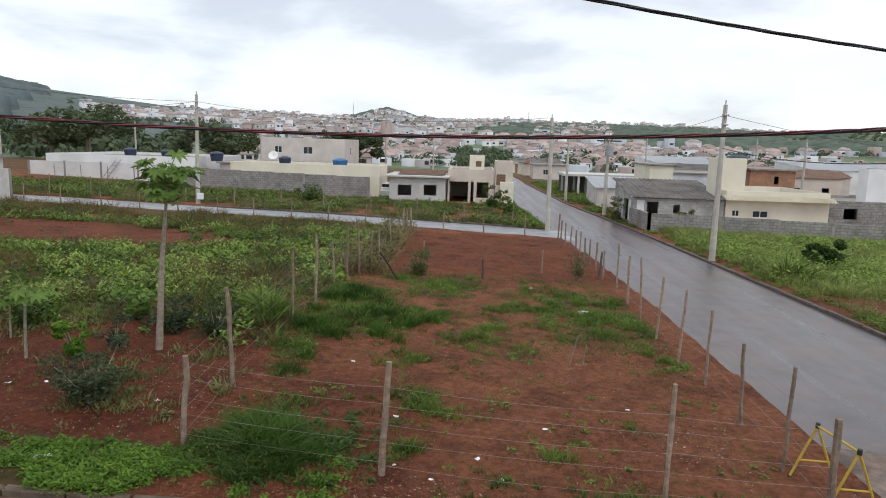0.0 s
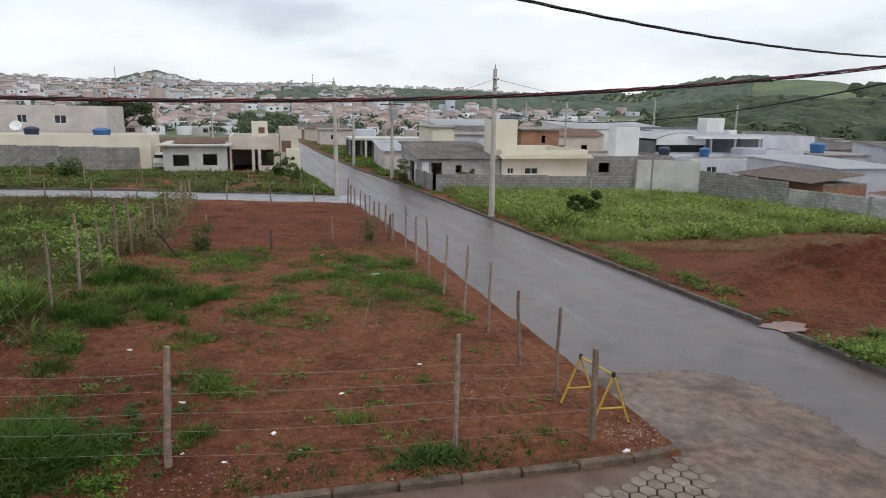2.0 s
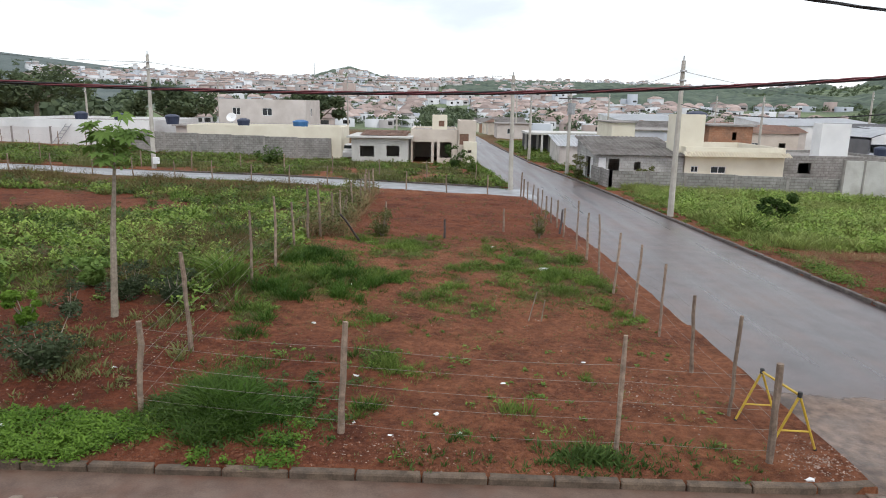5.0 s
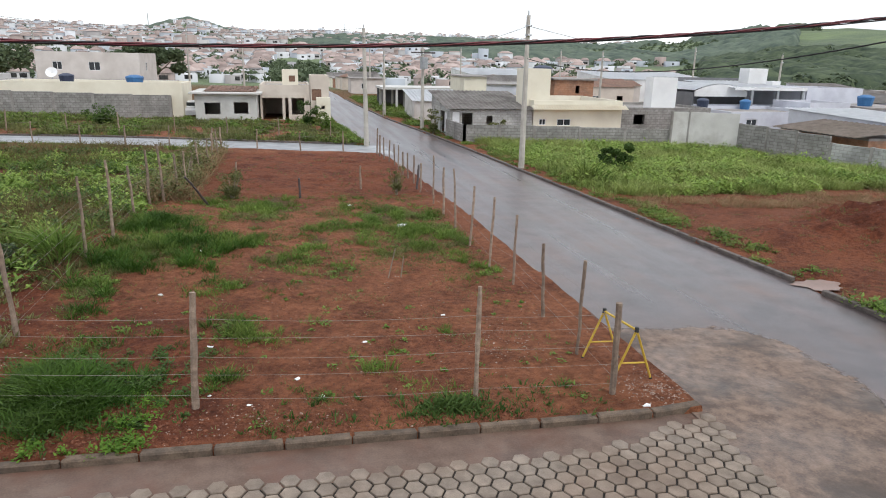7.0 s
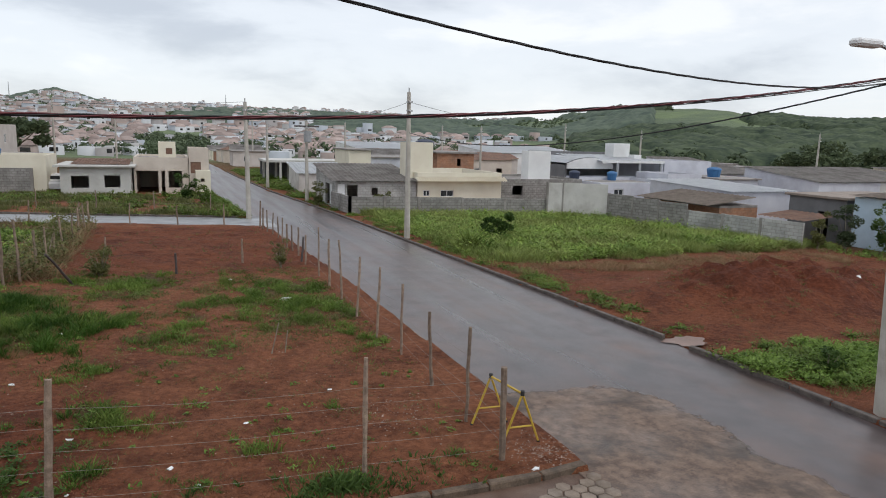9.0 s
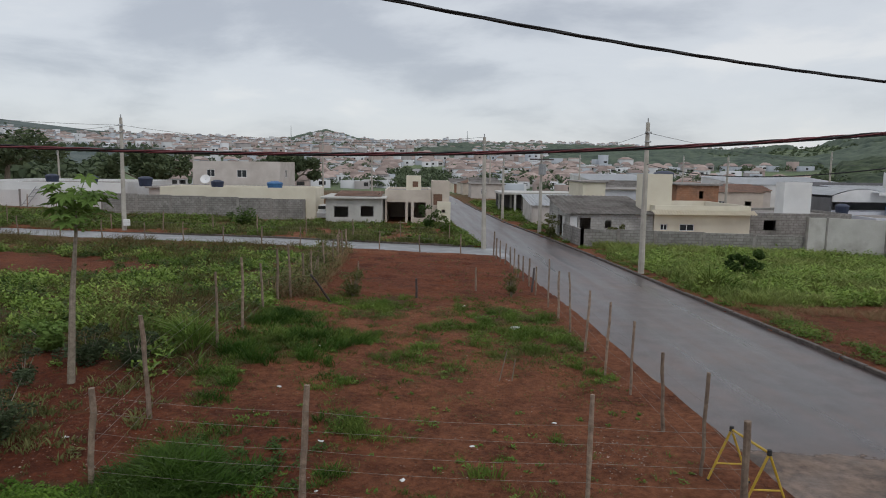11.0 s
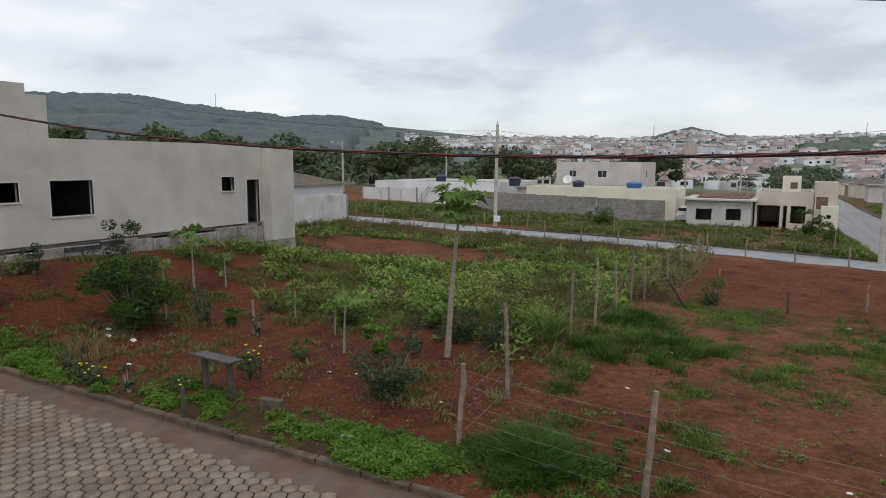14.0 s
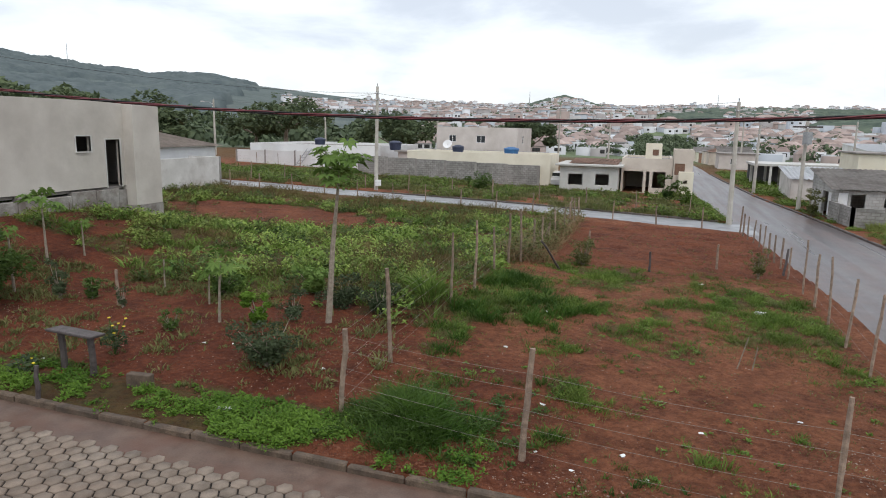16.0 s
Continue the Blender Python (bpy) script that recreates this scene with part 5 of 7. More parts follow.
# ---- the town on the far slope: too many houses to count ----
def far_town():
    g = np.random.default_rng(5)
    n = 11500
    az = g.uniform(-31, 31, n)
    az = np.where(g.random(n) < 0.35, g.uniform(-22, 14, n), az)
    r = 200 + 1620 * g.random(n) ** 0.8
    x, y = r * np.sin(np.radians(az)), r * np.cos(np.radians(az))
    clump = fbm(x * 0.006, y * 0.006, 77)
    keep = (clump + g.uniform(-0.1, 0.1, n) > np.interp(r, (260, 520), (0.42, 0.53))) & ~((az > 11) & (r > 480) & (r < 1500)) & ~((az < -20) & (r < 700)) & ~((az > -10.8) & (az < -4.8) & (r > 1450)) & ~((np.abs(x - 3) < 13) & (y < 420))
    x, y, r = x[keep], y[keep], r[keep]
    n = len(x)
    z = land(x, y)
    w, d = g.uniform(5, 10, n), g.uniform(5, 10, n)
    h = g.choice([3.0, 3.4, 5.8, 6.3, 9], n, p=[0.42, 0.28, 0.18, 0.09, 0.03])
    small = np.interp(r, (250, 650), (0.62, 1.0))
    w, d, h = w * small, d * small, np.where(r < 450, np.minimum(h, 3.2), h) * np.interp(r, (250, 450), (0.8, 1.0))
    a = g.uniform(-0.5, 0.5, n)
    sg = np.array([(-1, -1), (1, -1), (1, 1), (-1, 1)])
    ca, sa = np.cos(a), np.sin(a)
    px = x[:, None] + (sg[None, :, 0] * w[:, None] * ca[:, None] - sg[None, :, 1] * d[:, None] * sa[:, None]) / 2
    py = y[:, None] + (sg[None, :, 0] * w[:, None] * sa[:, None] + sg[None, :, 1] * d[:, None] * ca[:, None]) / 2
    lo = np.stack([px, py, np.repeat(z[:, None] - 4, 4, 1)], -1)
    hi = np.stack([px, py, np.repeat((z + h)[:, None], 4, 1)], -1)
    co = np.concatenate([lo, hi], 1).reshape(-1, 3)
    f = np.array([(0, 1, 5, 4), (1, 2, 6, 5), (2, 3, 7, 6), (3, 0, 4, 7), (4, 5, 6, 7)])
    faces = (np.arange(n)[:, None, None] * 8 + f[None]).reshape(-1, 4)
    m = bpy.data.materials.new("mixed_town_walls")
    m.use_nodes = True
    nn, ll = m.node_tree.nodes, m.node_tree.links
    geo = nn.new("ShaderNodeNewGeometry")
    rp = nn.new("ShaderNodeValToRGB")
    rp.color_ramp.interpolation = "CONSTANT"
    # mixed wall paints, the greys leaned slightly blue to paint in distance haze
    cols = ((0.0, (0.56, 0.57, 0.58)), (0.26, (0.44, 0.43, 0.42)), (0.42, (0.66, 0.67, 0.69)), (0.56, (0.34, 0.32, 0.31)), (0.70, (0.36, 0.29, 0.26)), (0.82, (0.42, 0.45, 0.49)))
    e = rp.color_ramp.elements
    e[0].color = (*cols[0][1], 1)
    e[1].position, e[1].color = cols[1][0], (*cols[1][1], 1)
    for p, c in cols[2:]:
        k = e.new(p)
        k.color = (*c, 1)
    ll.new(geo.outputs["Random Per Island"], rp.inputs[0])
    ll.new(rp.outputs[0], nn["Principled BSDF"].inputs["Base Color"])
    nn["Principled BSDF"].inputs["Roughness"].default_value = 0.9
    tagged(fast_mesh("far_town", co, faces, m), "white and brick houses crowding the far hillside", "town", kind="stuff")
    # roofs
    sel = g.random(n) < 0.45
    k = int(sel.sum())
    ex = 1.08
    px2 = x[sel, None] + (px[sel] - x[sel, None]) * ex
    py2 = y[sel, None] + (py[sel] - y[sel, None]) * ex
    base = np.stack([px2, py2, np.repeat((z + h)[sel, None] + 0.05, 4, 1)], -1)
    r0 = (base[:, 0] + base[:, 3]) / 2 * 0.75 + (base[:, 1] + base[:, 2]) / 2 * 0.25 + (0, 0, 1.5)
    r1 = (base[:, 0] + base[:, 3]) / 2 * 0.25 + (base[:, 1] + base[:, 2]) / 2 * 0.75 + (0, 0, 1.5)
    co = np.concatenate([base, r0[:, None], r1[:, None]], 1).reshape(-1, 3)
    f = np.array([(0, 1, 5, 4), (2, 3, 4, 5), (1, 2, 5, 5), (3, 0, 4, 4)])
    tri = np.array([(0, 1, 5), (0, 5, 4), (2, 3, 4), (2, 4, 5), (1, 2, 5), (3, 0, 4)])
    faces = (np.arange(k)[:, None, None] * 6 + tri[None]).reshape(-1, 3)
    rm = mat("mixed_town_roofs", (0.25, 0.18, 0.155), (0.38, 0.31, 0.28), 0.2, 0.9, 0.0, 2, island=0.35, coords="World")
    tagged(fast_mesh("far_roofs", co, faces, rm), "terracotta and grey roofs of the far town", "roofs", kind="stuff")
    # dark openings on the sides that face the valley
    q = g.integers(0, n, 8000)
    t0 = g.uniform(0.12, 0.78, len(q))
    fl = g.integers(0, np.maximum(1, (h[q] // 3).astype(int)))
    p0, p1 = np.stack([px[q, 0], py[q, 0]], -1), np.stack([px[q, 1], py[q, 1]], -1)
    dirv = (p1 - p0) / np.linalg.norm(p1 - p0, axis=1, keepdims=True)
    nor = np.stack([dirv[:, 1], -dirv[:, 0]], -1)
    c0 = p0 + (p1 - p0) * t0[:, None] + nor * 0.06
    c1 = c0 + dirv * 1.3
    zz = z[q] + 1.0 + fl * 2.9
    b0, b1 = c0 - nor * 0.2, c1 - nor * 0.2
    co = np.stack([np.c_[c0, zz], np.c_[c1, zz], np.c_[c1, zz + 1.1], np.c_[c0, zz + 1.1], np.c_[b0, zz], np.c_[b1, zz], np.c_[b1, zz + 1.1], np.c_[b0, zz + 1.1]], 1).reshape(-1, 3)
    f = np.array([(0, 1, 2, 3), (1, 5, 6, 2), (4, 0, 3, 7), (3, 2, 6, 7)])
    faces = (np.arange(len(q))[:, None, None] * 8 + f[None]).reshape(-1, 4)
    tagged(fast_mesh("far_windows", co, faces, M["dark"]), "dark windows of the far town houses", "windows", kind="stuff")


far_town()


# ---- poles and cables ----
def utility_pole(x, y, h, r0=0.17, r1=0.10, lean=(0, 0), lamp=False, transformer=False, box_on=False, z=None, label="tapered concrete utility pole at the street edge"):
    z = gz(x, y) if z is None else z
    root = thing("utility_pole", label, "utility pole", (x, y, z), "utility poles")
    top = Vector((x + lean[0], y + lean[1], z + h))
    part("shaft", tube(bmesh.new(), [(x, y, z - 0.4), top], [r0, r1], 10), M["concrete"], root)
    part("top_pin", tube(bmesh.new(), [top, top + Vector((0, 0, 0.22))], 0.03, 6), M["steel"], root)
    for k in (0.5, 0.95):
        q = top - Vector((0, 0, k))
        part("bracket", boxes((q.x - 0.16, q.x + 0.16, q.y - 0.15, q.y - 0.08, q.z - 0.04, q.z + 0.04)), M["steel"], root)
        part("insulator", tube(bmesh.new(), [(q.x, q.y - 0.16, q.z), (q.x, q.y - 0.30, q.z)], [0.05, 0.035], 8), M["whitemetal"], root)
    if transformer:
        part("transformer", tube(bmesh.new(), [(x, y - 0.5, z + h - 1.7), (x, y - 0.5, z + h - 0.8)], 0.32, 12), M["steel"], root, "grey pole transformer")
        part("crossarm", boxes((x - 1.0, x + 1.0, y - 0.16, y - 0.06, z + h - 0.5, z + h - 0.38)), M["darkwood"], root)
    if lamp:
        arm = [(top.x, top.y, top.z - 0.7), (top.x - 0.6, top.y - 0.1, top.z - 0.35), (top.x - 1.3, top.y - 0.2, top.z - 0.25)]
        part("lamp_arm", tube(bmesh.new(), arm, 0.035, 6), M["steel"], root)
        part("lamp_head", boxes((top.x - 1.85, top.x - 1.25, top.y - 0.32, top.y - 0.08, top.z - 0.33, top.z - 0.2), bevel=0.04), M["whitemetal"], root)
    if box_on:
        part("meter_box", boxes((x + 0.1, x + 0.5, y - 0.4, y - 0.15, z + 0.35, z + 0.8), bevel=0.02), M["white"], root, "white meter box")
    return top


P_R = utility_pole(11.5, 33.4, 7.6, lean=(-0.03, 0.0), z=-0.42)
P_L = utility_pole(-20.5, 47.0, 7.75, lean=(0.1, 0), box_on=True)
P_N = utility_pole(12.85, 8.15, 7.2, r0=0.24, r1=0.15, lean=(-0.55, 0.1), lamp=True, label="thick concrete utility pole with a street lamp")
P_B = utility_pole(10.3, 55.5, 6.6, transformer=True)
P_C = utility_pole(9.2, 71.4, 6.6)
P_A = utility_pole(4.35, 43.4, 7.5, lean=(-0.1, 0), label="tapered concrete utility pole at the street corner")
utility_pole(-56.3, 76, 7.2, lamp=True)
utility_pole(-48.3, 92, 6.2)
for px_, py_, ph in ((-33, 100, 8), (-14.6, 104, 9), (-8, 118, 9), (24, 98, 8), (42, 104, 8.5), (62, 78, 8), (57, 90, 9), (80, 64, 8), (34, 72, 7.5), (14, 128, 9)):
    utility_pole(px_, py_, ph)


def cable(name, a, b, sag, material, r=0.012, twist=0.0, label="", n=48):
    a, b = Vector(a), Vector(b)
    root = thing(name, label or "black overhead cable sagging between poles", "cable", a)
    for s in range(3 if twist else 1):
        bm = bmesh.new()
        pts = []
        m = n * 6 if twist else n
        for i in range(m + 1):
            f = i / m
            p = a.lerp(b, f)
            p.z -= sag * 4 * f * (1 - f)
            if twist:
                ang = f * (b - a).length * 5.0 + s * 2.1
                p += Vector((0, math.cos(ang) * twist, math.sin(ang) * twist))
            pts.append(p)
        tube(bm, pts, r, 4)
        part("strand", bm, M["cable"] if s == 2 else material, root)
    return root
cable("overhead_cable", (12.35, 8.15, 6.27), (-24, 7.2, 7.85), 1.97, M["redcable"], 0.009, 0.013, "twisted red and black overhead cable crossing above the street")
cable("overhead_cable", (12.35, 8.15, 6.23), (-24, 7.2, 7.82), 1.95, M["cable"], 0.008)
cable("overhead_cable", (12.35, 8.1, 6.21), (-3.0, 2.5, 6.04), 0.58, M["cable"], 0.0055, 0.006, "twisted black service cable leading to the near house")
cable("overhead_cable", (12.3, 8.2, 6.19), (11.48, 33.3, 5.1), 0.92, M["cable"], 0.009, 0.010)
for a, b, s in ((P_L, (-56.3, 76, 8.0), 0.6), (P_R, (62, 78, 6.5), 1.2), (P_R, P_B, 0.4), (P_B, P_C, 0.3), (P_L, P_A, 0.7), ((-20.5, 47.0, 6.6), (-56.3, 76, 7.0), 0.7), (P_L, (-33, 24, 8.2), 0.5)):
    cable("overhead_cable", Vector(a) - Vector((0, 0, 0.5)), b, s, M["cable"], 0.010, label="thin overhead line between distant poles")


# ---- fences ----
def post_mesh(h, r, seed):
    g = random.Random(seed)
    bm = bmesh.new()
    pts, rad = [], []
    for i in range(6):
        f = i / 5
        pts.append((g.uniform(-1, 1) * 0.018, g.uniform(-1, 1) * 0.018, -0.35 + f * (h + 0.35)))
        rad.append(r * g.uniform(0.85, 1.12) * (1.0 - 0.12 * f))
    tube(bm, pts, rad, 7)
    me = bpy.data.meshes.new("post")
    bm.to_mesh(me)
    bm.free()
    me.materials.append(M["wood"])
    return me


def fence(label, spots, wires, h=1.5, r=0.055, heights=None, seed=1, radii=None, leans=None, shared=False):
    """Posts at the spots (x, y) with sagging wires from each to the next, at the given shares of the height."""
    root = thing("fence", label, "fence", (spots[0][0], spots[0][1], 0))
    g = random.Random(seed)
    tops = []
    for i, (x, y) in enumerate(spots):
        hh = heights[i] if heights else h * g.uniform(0.9, 1.1)
        rr = radii[i] if radii else r * g.uniform(0.8, 1.2)
        z = gz(x, y)
        ob = new("post", post_mesh(hh, rr * 0.86, seed * 50 + i)) if i or not shared else None
        lx, ly = leans[i] if leans else (g.uniform(-0.05, 0.05), g.uniform(-0.05, 0.05))
        if ob:
            ob.parent = root
            ob.matrix_local = Matrix.Translation(Vector((x, y, z)) - root.location) @ Euler((ly, lx, 0)).to_matrix().to_4x4() @ Matrix.Rotation(g.uniform(0, 6), 4, "Z")
        tops.append((x, y, z, hh, lx, ly))
    for w in wires:
        for a, b in zip(tops, tops[1:]):
            bm = bmesh.new()
            wz = w + g.uniform(-0.04, 0.04)
            p = Vector((a[0] + a[4] * wz, a[1] - 0.05, a[2] + min(wz, a[3] - 0.03)))
            q = Vector((b[0] + b[4] * wz, b[1] - 0.05, b[2] + min(wz, b[3] - 0.03)))
            sag = (q - p).length * g.uniform(0.004, 0.016)
            tube(bm, [p.lerp(q, f) - Vector((0, 0, sag * 4 * f * (1 - f))) for f in np.linspace(0, 1, 7)], 0.0025, 3, cap=False)
            part("wire", bm, M["wire"], root)
    return root


FRONT = [(-4.98, 9.66), (-1.75, 9.16), (2.38, 8.9), (4.55, 8.72)]
fence("wooden posts with barbed wire along the front of the red lot", FRONT, (0.22, 0.52, 0.82, 1.12, 1.38), heights=[1.5, 1.76, 1.83, 1.53], radii=[0.06, 0.062, 0.047, 0.062], seed=3, leans=[(0.06, 0), (0.05, 0), (-0.01, 0), (-0.02, 0)])
RIGHT = [(4.61, 10.2), (4.65, 12.1), (4.71, 14.2), (4.54, 15.6), (4.62, 17.85), (4.68, 19.95), (4.76, 22.0), (4.76, 23.8), (4.7, 26.2), (4.8, 28.2), (4.8, 29.8), (4.72, 30.9), (4.78, 32.6), (4.8, 34.0), (4.7, 35.3), (4.56, 36.4), (4.5, 37.6), (4.48, 38.8)]
fence("uneven wooden posts with barbed wire beside the road", [FRONT[-1]] + RIGHT, (0.3, 0.65, 1.0, 1.25), heights=[1.2, 1.76, 1.57, 1.7, 1.87, 1.73, 1.91, 1.64, 1.8, 1.2, 1.2, 1.15, 1.1, 1.25, 1.1, 1.15, 1.2, 1.2, 1.5], r=0.046, seed=7, shared=True)
LEFT = [(-5.12, 12.25), (-5.15, 16.65), (-4.96, 18.3), (-5.05, 21.2), (-5.0, 23.3), (-4.7, 24.1), (-4.5, 25.6), (-4.3, 26.6), (-4.35, 28.3), (-4.3, 30.2), (-4.2, 32.4), (-4.2, 34.6), (-4.2, 36.8), (-4.2, 38.7)]
fence("wooden posts with barbed wire between the two lots", [FRONT[0]] + LEFT, (0.25, 0.55, 0.9, 1.2, 1.4), heights=[1.45, 1.98, 1.94, 2.05, 1.5, 1.85, 1.98, 1.5, 1.5, 1.4, 1.5, 1.4, 1.4, 1.4, 1.4], r=0.05, seed=9, shared=True)
fence("low posts with wire along the cross street", [(x, float(cross_near(x)) - 0.4 + 0.1 * math.sin(x)) for x in np.arange(-44, 5, 2.45)], (0.5, 0.9, 1.15), h=1.15, r=0.05, seed=13)
fence("thin posts with wire on the far weedy lot", [(x, float(cross_far(x)) + 1.6 + 0.5 * math.sin(x * 0.7)) for x in np.arange(-42, 3.5, 3.4)], (0.6, 1.0), h=1.3, r=0.05, seed=17)
fence("thin posts with wire in front of the white wall", [(x, 62.0) for x in np.arange(-46, -30, 2.6)], (0.6, 1.0), h=1.4, r=0.05, seed=19)
for (x, y, h, lx, ly, lab) in ((-0.1, 25.2, 0.75, 0.0, 0, "dark charred stake in the red lot"), (2.36, 27.0, 0.95, 0, 0, "thin grey stake in the red lot"), (-2.8, 30.5, 0.6, 0, 0, "thin grey stake in the red lot"), (-3.2, 23.7, 1.7, -0.8, 0.1, "dark leaning brace pole by the old fence"), (4.65, 26.7, 1.0, 0.18, 0, "dark leaning brace by the roadside fence"), (-13.15, 13.3, 0.95, 0, 0, "thin pale stake among seedlings"), (-9.95, 8.12, 0.62, 0, 0, "short dark mossy stump by the kerb")):
    z = gz(x, y)
    ob = new("stake", post_mesh(h, 0.045, int(x * 10) + 200))
    ob.matrix_world = Matrix.Translation((x, y, z)) @ Euler((ly, lx, 1)).to_matrix().to_4x4()
    if "dark" in lab:
        ob.data.materials[0] = M["darkwood"]
    tagged(ob, lab, "stake")


# ---- plants ----
def blades(name, pts, height, spread, width, per, material, label, category, seed, lean=0.55):
    """Tufts of bent blades at the points (x, y, z, scale)."""
    g = np.random.default_rng(seed)
    n = len(pts) * per
    p = np.repeat(pts, per, 0)
    s = p[:, 3]
    a = g.uniform(0, 2 * np.pi, n)
    rad = g.uniform(0, 1, n) ** 0.7 * spread * s
    bx, by = p[:, 0] + np.cos(a) * rad, p[:, 1] + np.sin(a) * rad
    bz = p[:, 2] - 0.03
    h = height * s * g.uniform(0.45, 1.15, n)
    la = a + g.normal(0, 0.8, n)
    ln = h * lean * g.uniform(0.2, 1.2, n)
    w = width * g.uniform(0.6, 1.3, n) * np.sqrt(s)
    dx, dy = np.cos(la), np.sin(la)
    ta = g.uniform(0, 2 * np.pi, n)
    tx, ty = np.cos(ta) * w, np.sin(ta) * w
    base = np.stack([bx, by, bz], -1)
    side = np.stack([tx, ty, 0 * tx], -1)
    midp = base + np.stack([dx * ln * 0.35, dy * ln * 0.35, h * 0.62], -1)
    tip = base + np.stack([dx * ln, dy * ln, h], -1)
    co = np.stack([base - side * 0.6, base + side * 0.6, midp + side, midp - side, tip], 1).reshape(-1, 3)
    k = np.arange(n)[:, None, None] * 5
    faces = (k + np.array([(0, 1, 2), (0, 2, 3), (3, 2, 4)])[None]).reshape(-1, 3)
    ob = fast_mesh(name, co, faces, material)
    return tagged(ob, label, category, kind="stuff")


def scatter(n, x0, x1, y0, y1, seed, weight, scale=(0.6, 1.3)):
    g = np.random.default_rng(seed)
    x, y = g.uniform(x0, x1, n), g.uniform(y0, y1, n)
    w = weight(x, y)
    k = g.random(n) < w
    x, y, w = x[k], y[k], w[k]
    s = g.uniform(*scale, len(x)) * (0.45 + 0.75 * w)
    return np.stack([x, y, ground_z(x, y), s], -1)


def leafy(name, pts, height, radius, leaf, per, material, label, category, seed):
    """Low clumps of small leaves lying mostly level, at the points (x, y, z, scale)."""
    g = np.random.default_rng(seed)
    n = len(pts) * per
    p = np.repeat(pts, per, 0)
    s = p[:, 3]
    a, q = g.uniform(0, 2 * np.pi, n), g.uniform(0, 1, n) ** 0.6
    hh = height * s * (1.15 - q ** 1.5) * g.uniform(0.15, 1.1, n)
    c = np.stack([p[:, 0] + np.cos(a) * q * radius * s, p[:, 1] + np.sin(a) * q * radius * s, p[:, 2] + hh], -1)
    b = a + g.normal(0, 0.9, n)
    up = g.normal(0.25, 0.45, n)
    u = np.stack([np.cos(b), np.sin(b), up], -1)
    v = np.stack([-np.sin(b), np.cos(b), g.normal(0, 0.35, n)], -1) * 0.5
    t = (leaf * g.uniform(0.5, 1.3, n))[:, None]
    co = np.stack([c - u * t, c + v * t, c + u * t, c - v * t], 1).reshape(-1, 3)
    faces = (np.arange(n)[:, None, None] * 4 + np.array([(0, 1, 2), (0, 2, 3)])[None]).reshape(-1, 3)
    return tagged(fast_mesh(name, co, faces, material), label, category, kind="stuff")


sel = lambda a, b, v: (v > a) & (v < b)
blades("meadow_grass", scatter(15000, -45, -5.1, 12.5, 42.2, 1, lambda x, y: 0.75 * cover(x, y) * step(0.47, 0.58, 0.55 * fbm(x * .5, y * .5, 61) + 0.45 * fbm(x * 1.7, y * 1.7, 60))), 0.20, 0.20, 0.010, 18, M["grass"], "dense green weeds and grass on the left lot", "grass", 2, 1.7)
leafy("broad_weeds", scatter(6500, -32, -5.0, 12.0, 36, 3, lambda x, y: cover(x, y) * step(0.46, 0.58, fbm(x * .55, y * .7, 62))), 0.36, 0.30, 0.070, 34, M["lush"], "bright broad-leaved weeds among the grass", "weeds", 4)
leafy("low_olive_weeds", scatter(6000, -40, -5.0, 10.5, 38.6, 53, lambda x, y: (0.12 + 0.6 * cover(x, y)) * step(0.45, 0.58, fbm(x * .8, y * .9, 75))), 0.20, 0.26, 0.045, 30, M["weed"], "low olive weeds among the grass", "weeds", 54)
blades("olive_weeds", scatter(11000, -45, -5.0, 14, 42, 5, lambda x, y: cover(x, y) * step(0.47, 0.58, fbm(x * .4, y * .55, 63))), 0.38, 0.20, 0.006, 14, M["brownweed"], "olive and brownish seeding weeds on the left lot", "weeds", 6, 1.3)
leafy("dark_weeds", scatter(4200, -32, -5.0, 12.5, 38, 87, lambda x, y: cover(x, y) * step(0.50, 0.60, fbm(x * .6, y * .8, 89))), 0.34, 0.30, 0.060, 34, M["leaf"], "dark leafy weeds among the grass", "weeds", 88)
blades("lot_grass", scatter(30000, -5.0, 4.8, 8.3, 26, 7, lambda x, y: cover(x, y) * step(0.44, 0.60, fbm(x * 2.3, y * 2.3, 91)) * 0.8), 0.20, 0.11, 0.008, 9, M["grass"], "patches of green grass on the red lot", "grass", 8, 1.1)
blades("lot_weeds", scatter(42000, -5.0, 4.8, 8.3, 26, 9, lambda x, y: step(0.44, 0.60, fbm(x * 1.1, y * 1.1, 64)) * (0.08 + 0.16 * step(12, 16, y) + 0.4 * cover(x, y)) + 0.02), 0.12, 0.11, 0.009, 7, M["weed"], "sparse olive weeds on the bare red soil", "weeds", 10, 1.2)
blades("bare_lot_weeds", scatter(1600, -4.6, 4.5, 25, 38.8, 11, lambda x, y: 0.25 * (fbm(x * .7, y * .7, 65) > 0.5)), 0.2, 0.12, 0.010, 7, M["weed"], "few weeds on the dark red tilled soil", "weeds", 12)
blades("dark_grass_clump", scatter(3400, -5.0, -1.9, 8.5, 12.2, 13, lambda x, y: np.exp(-(((x + 3.7) / 1.1) ** 2 + ((y - 9.8) / 1.2) ** 2) * 1.2) * step(0.36, 0.60, fbm(x * 1.9, y * 1.9, 96))), 0.27, 0.20, 0.010, 16, M["darkgrass"], "dense tall dark green grass clump by the fence", "grass", 14, 1.7)
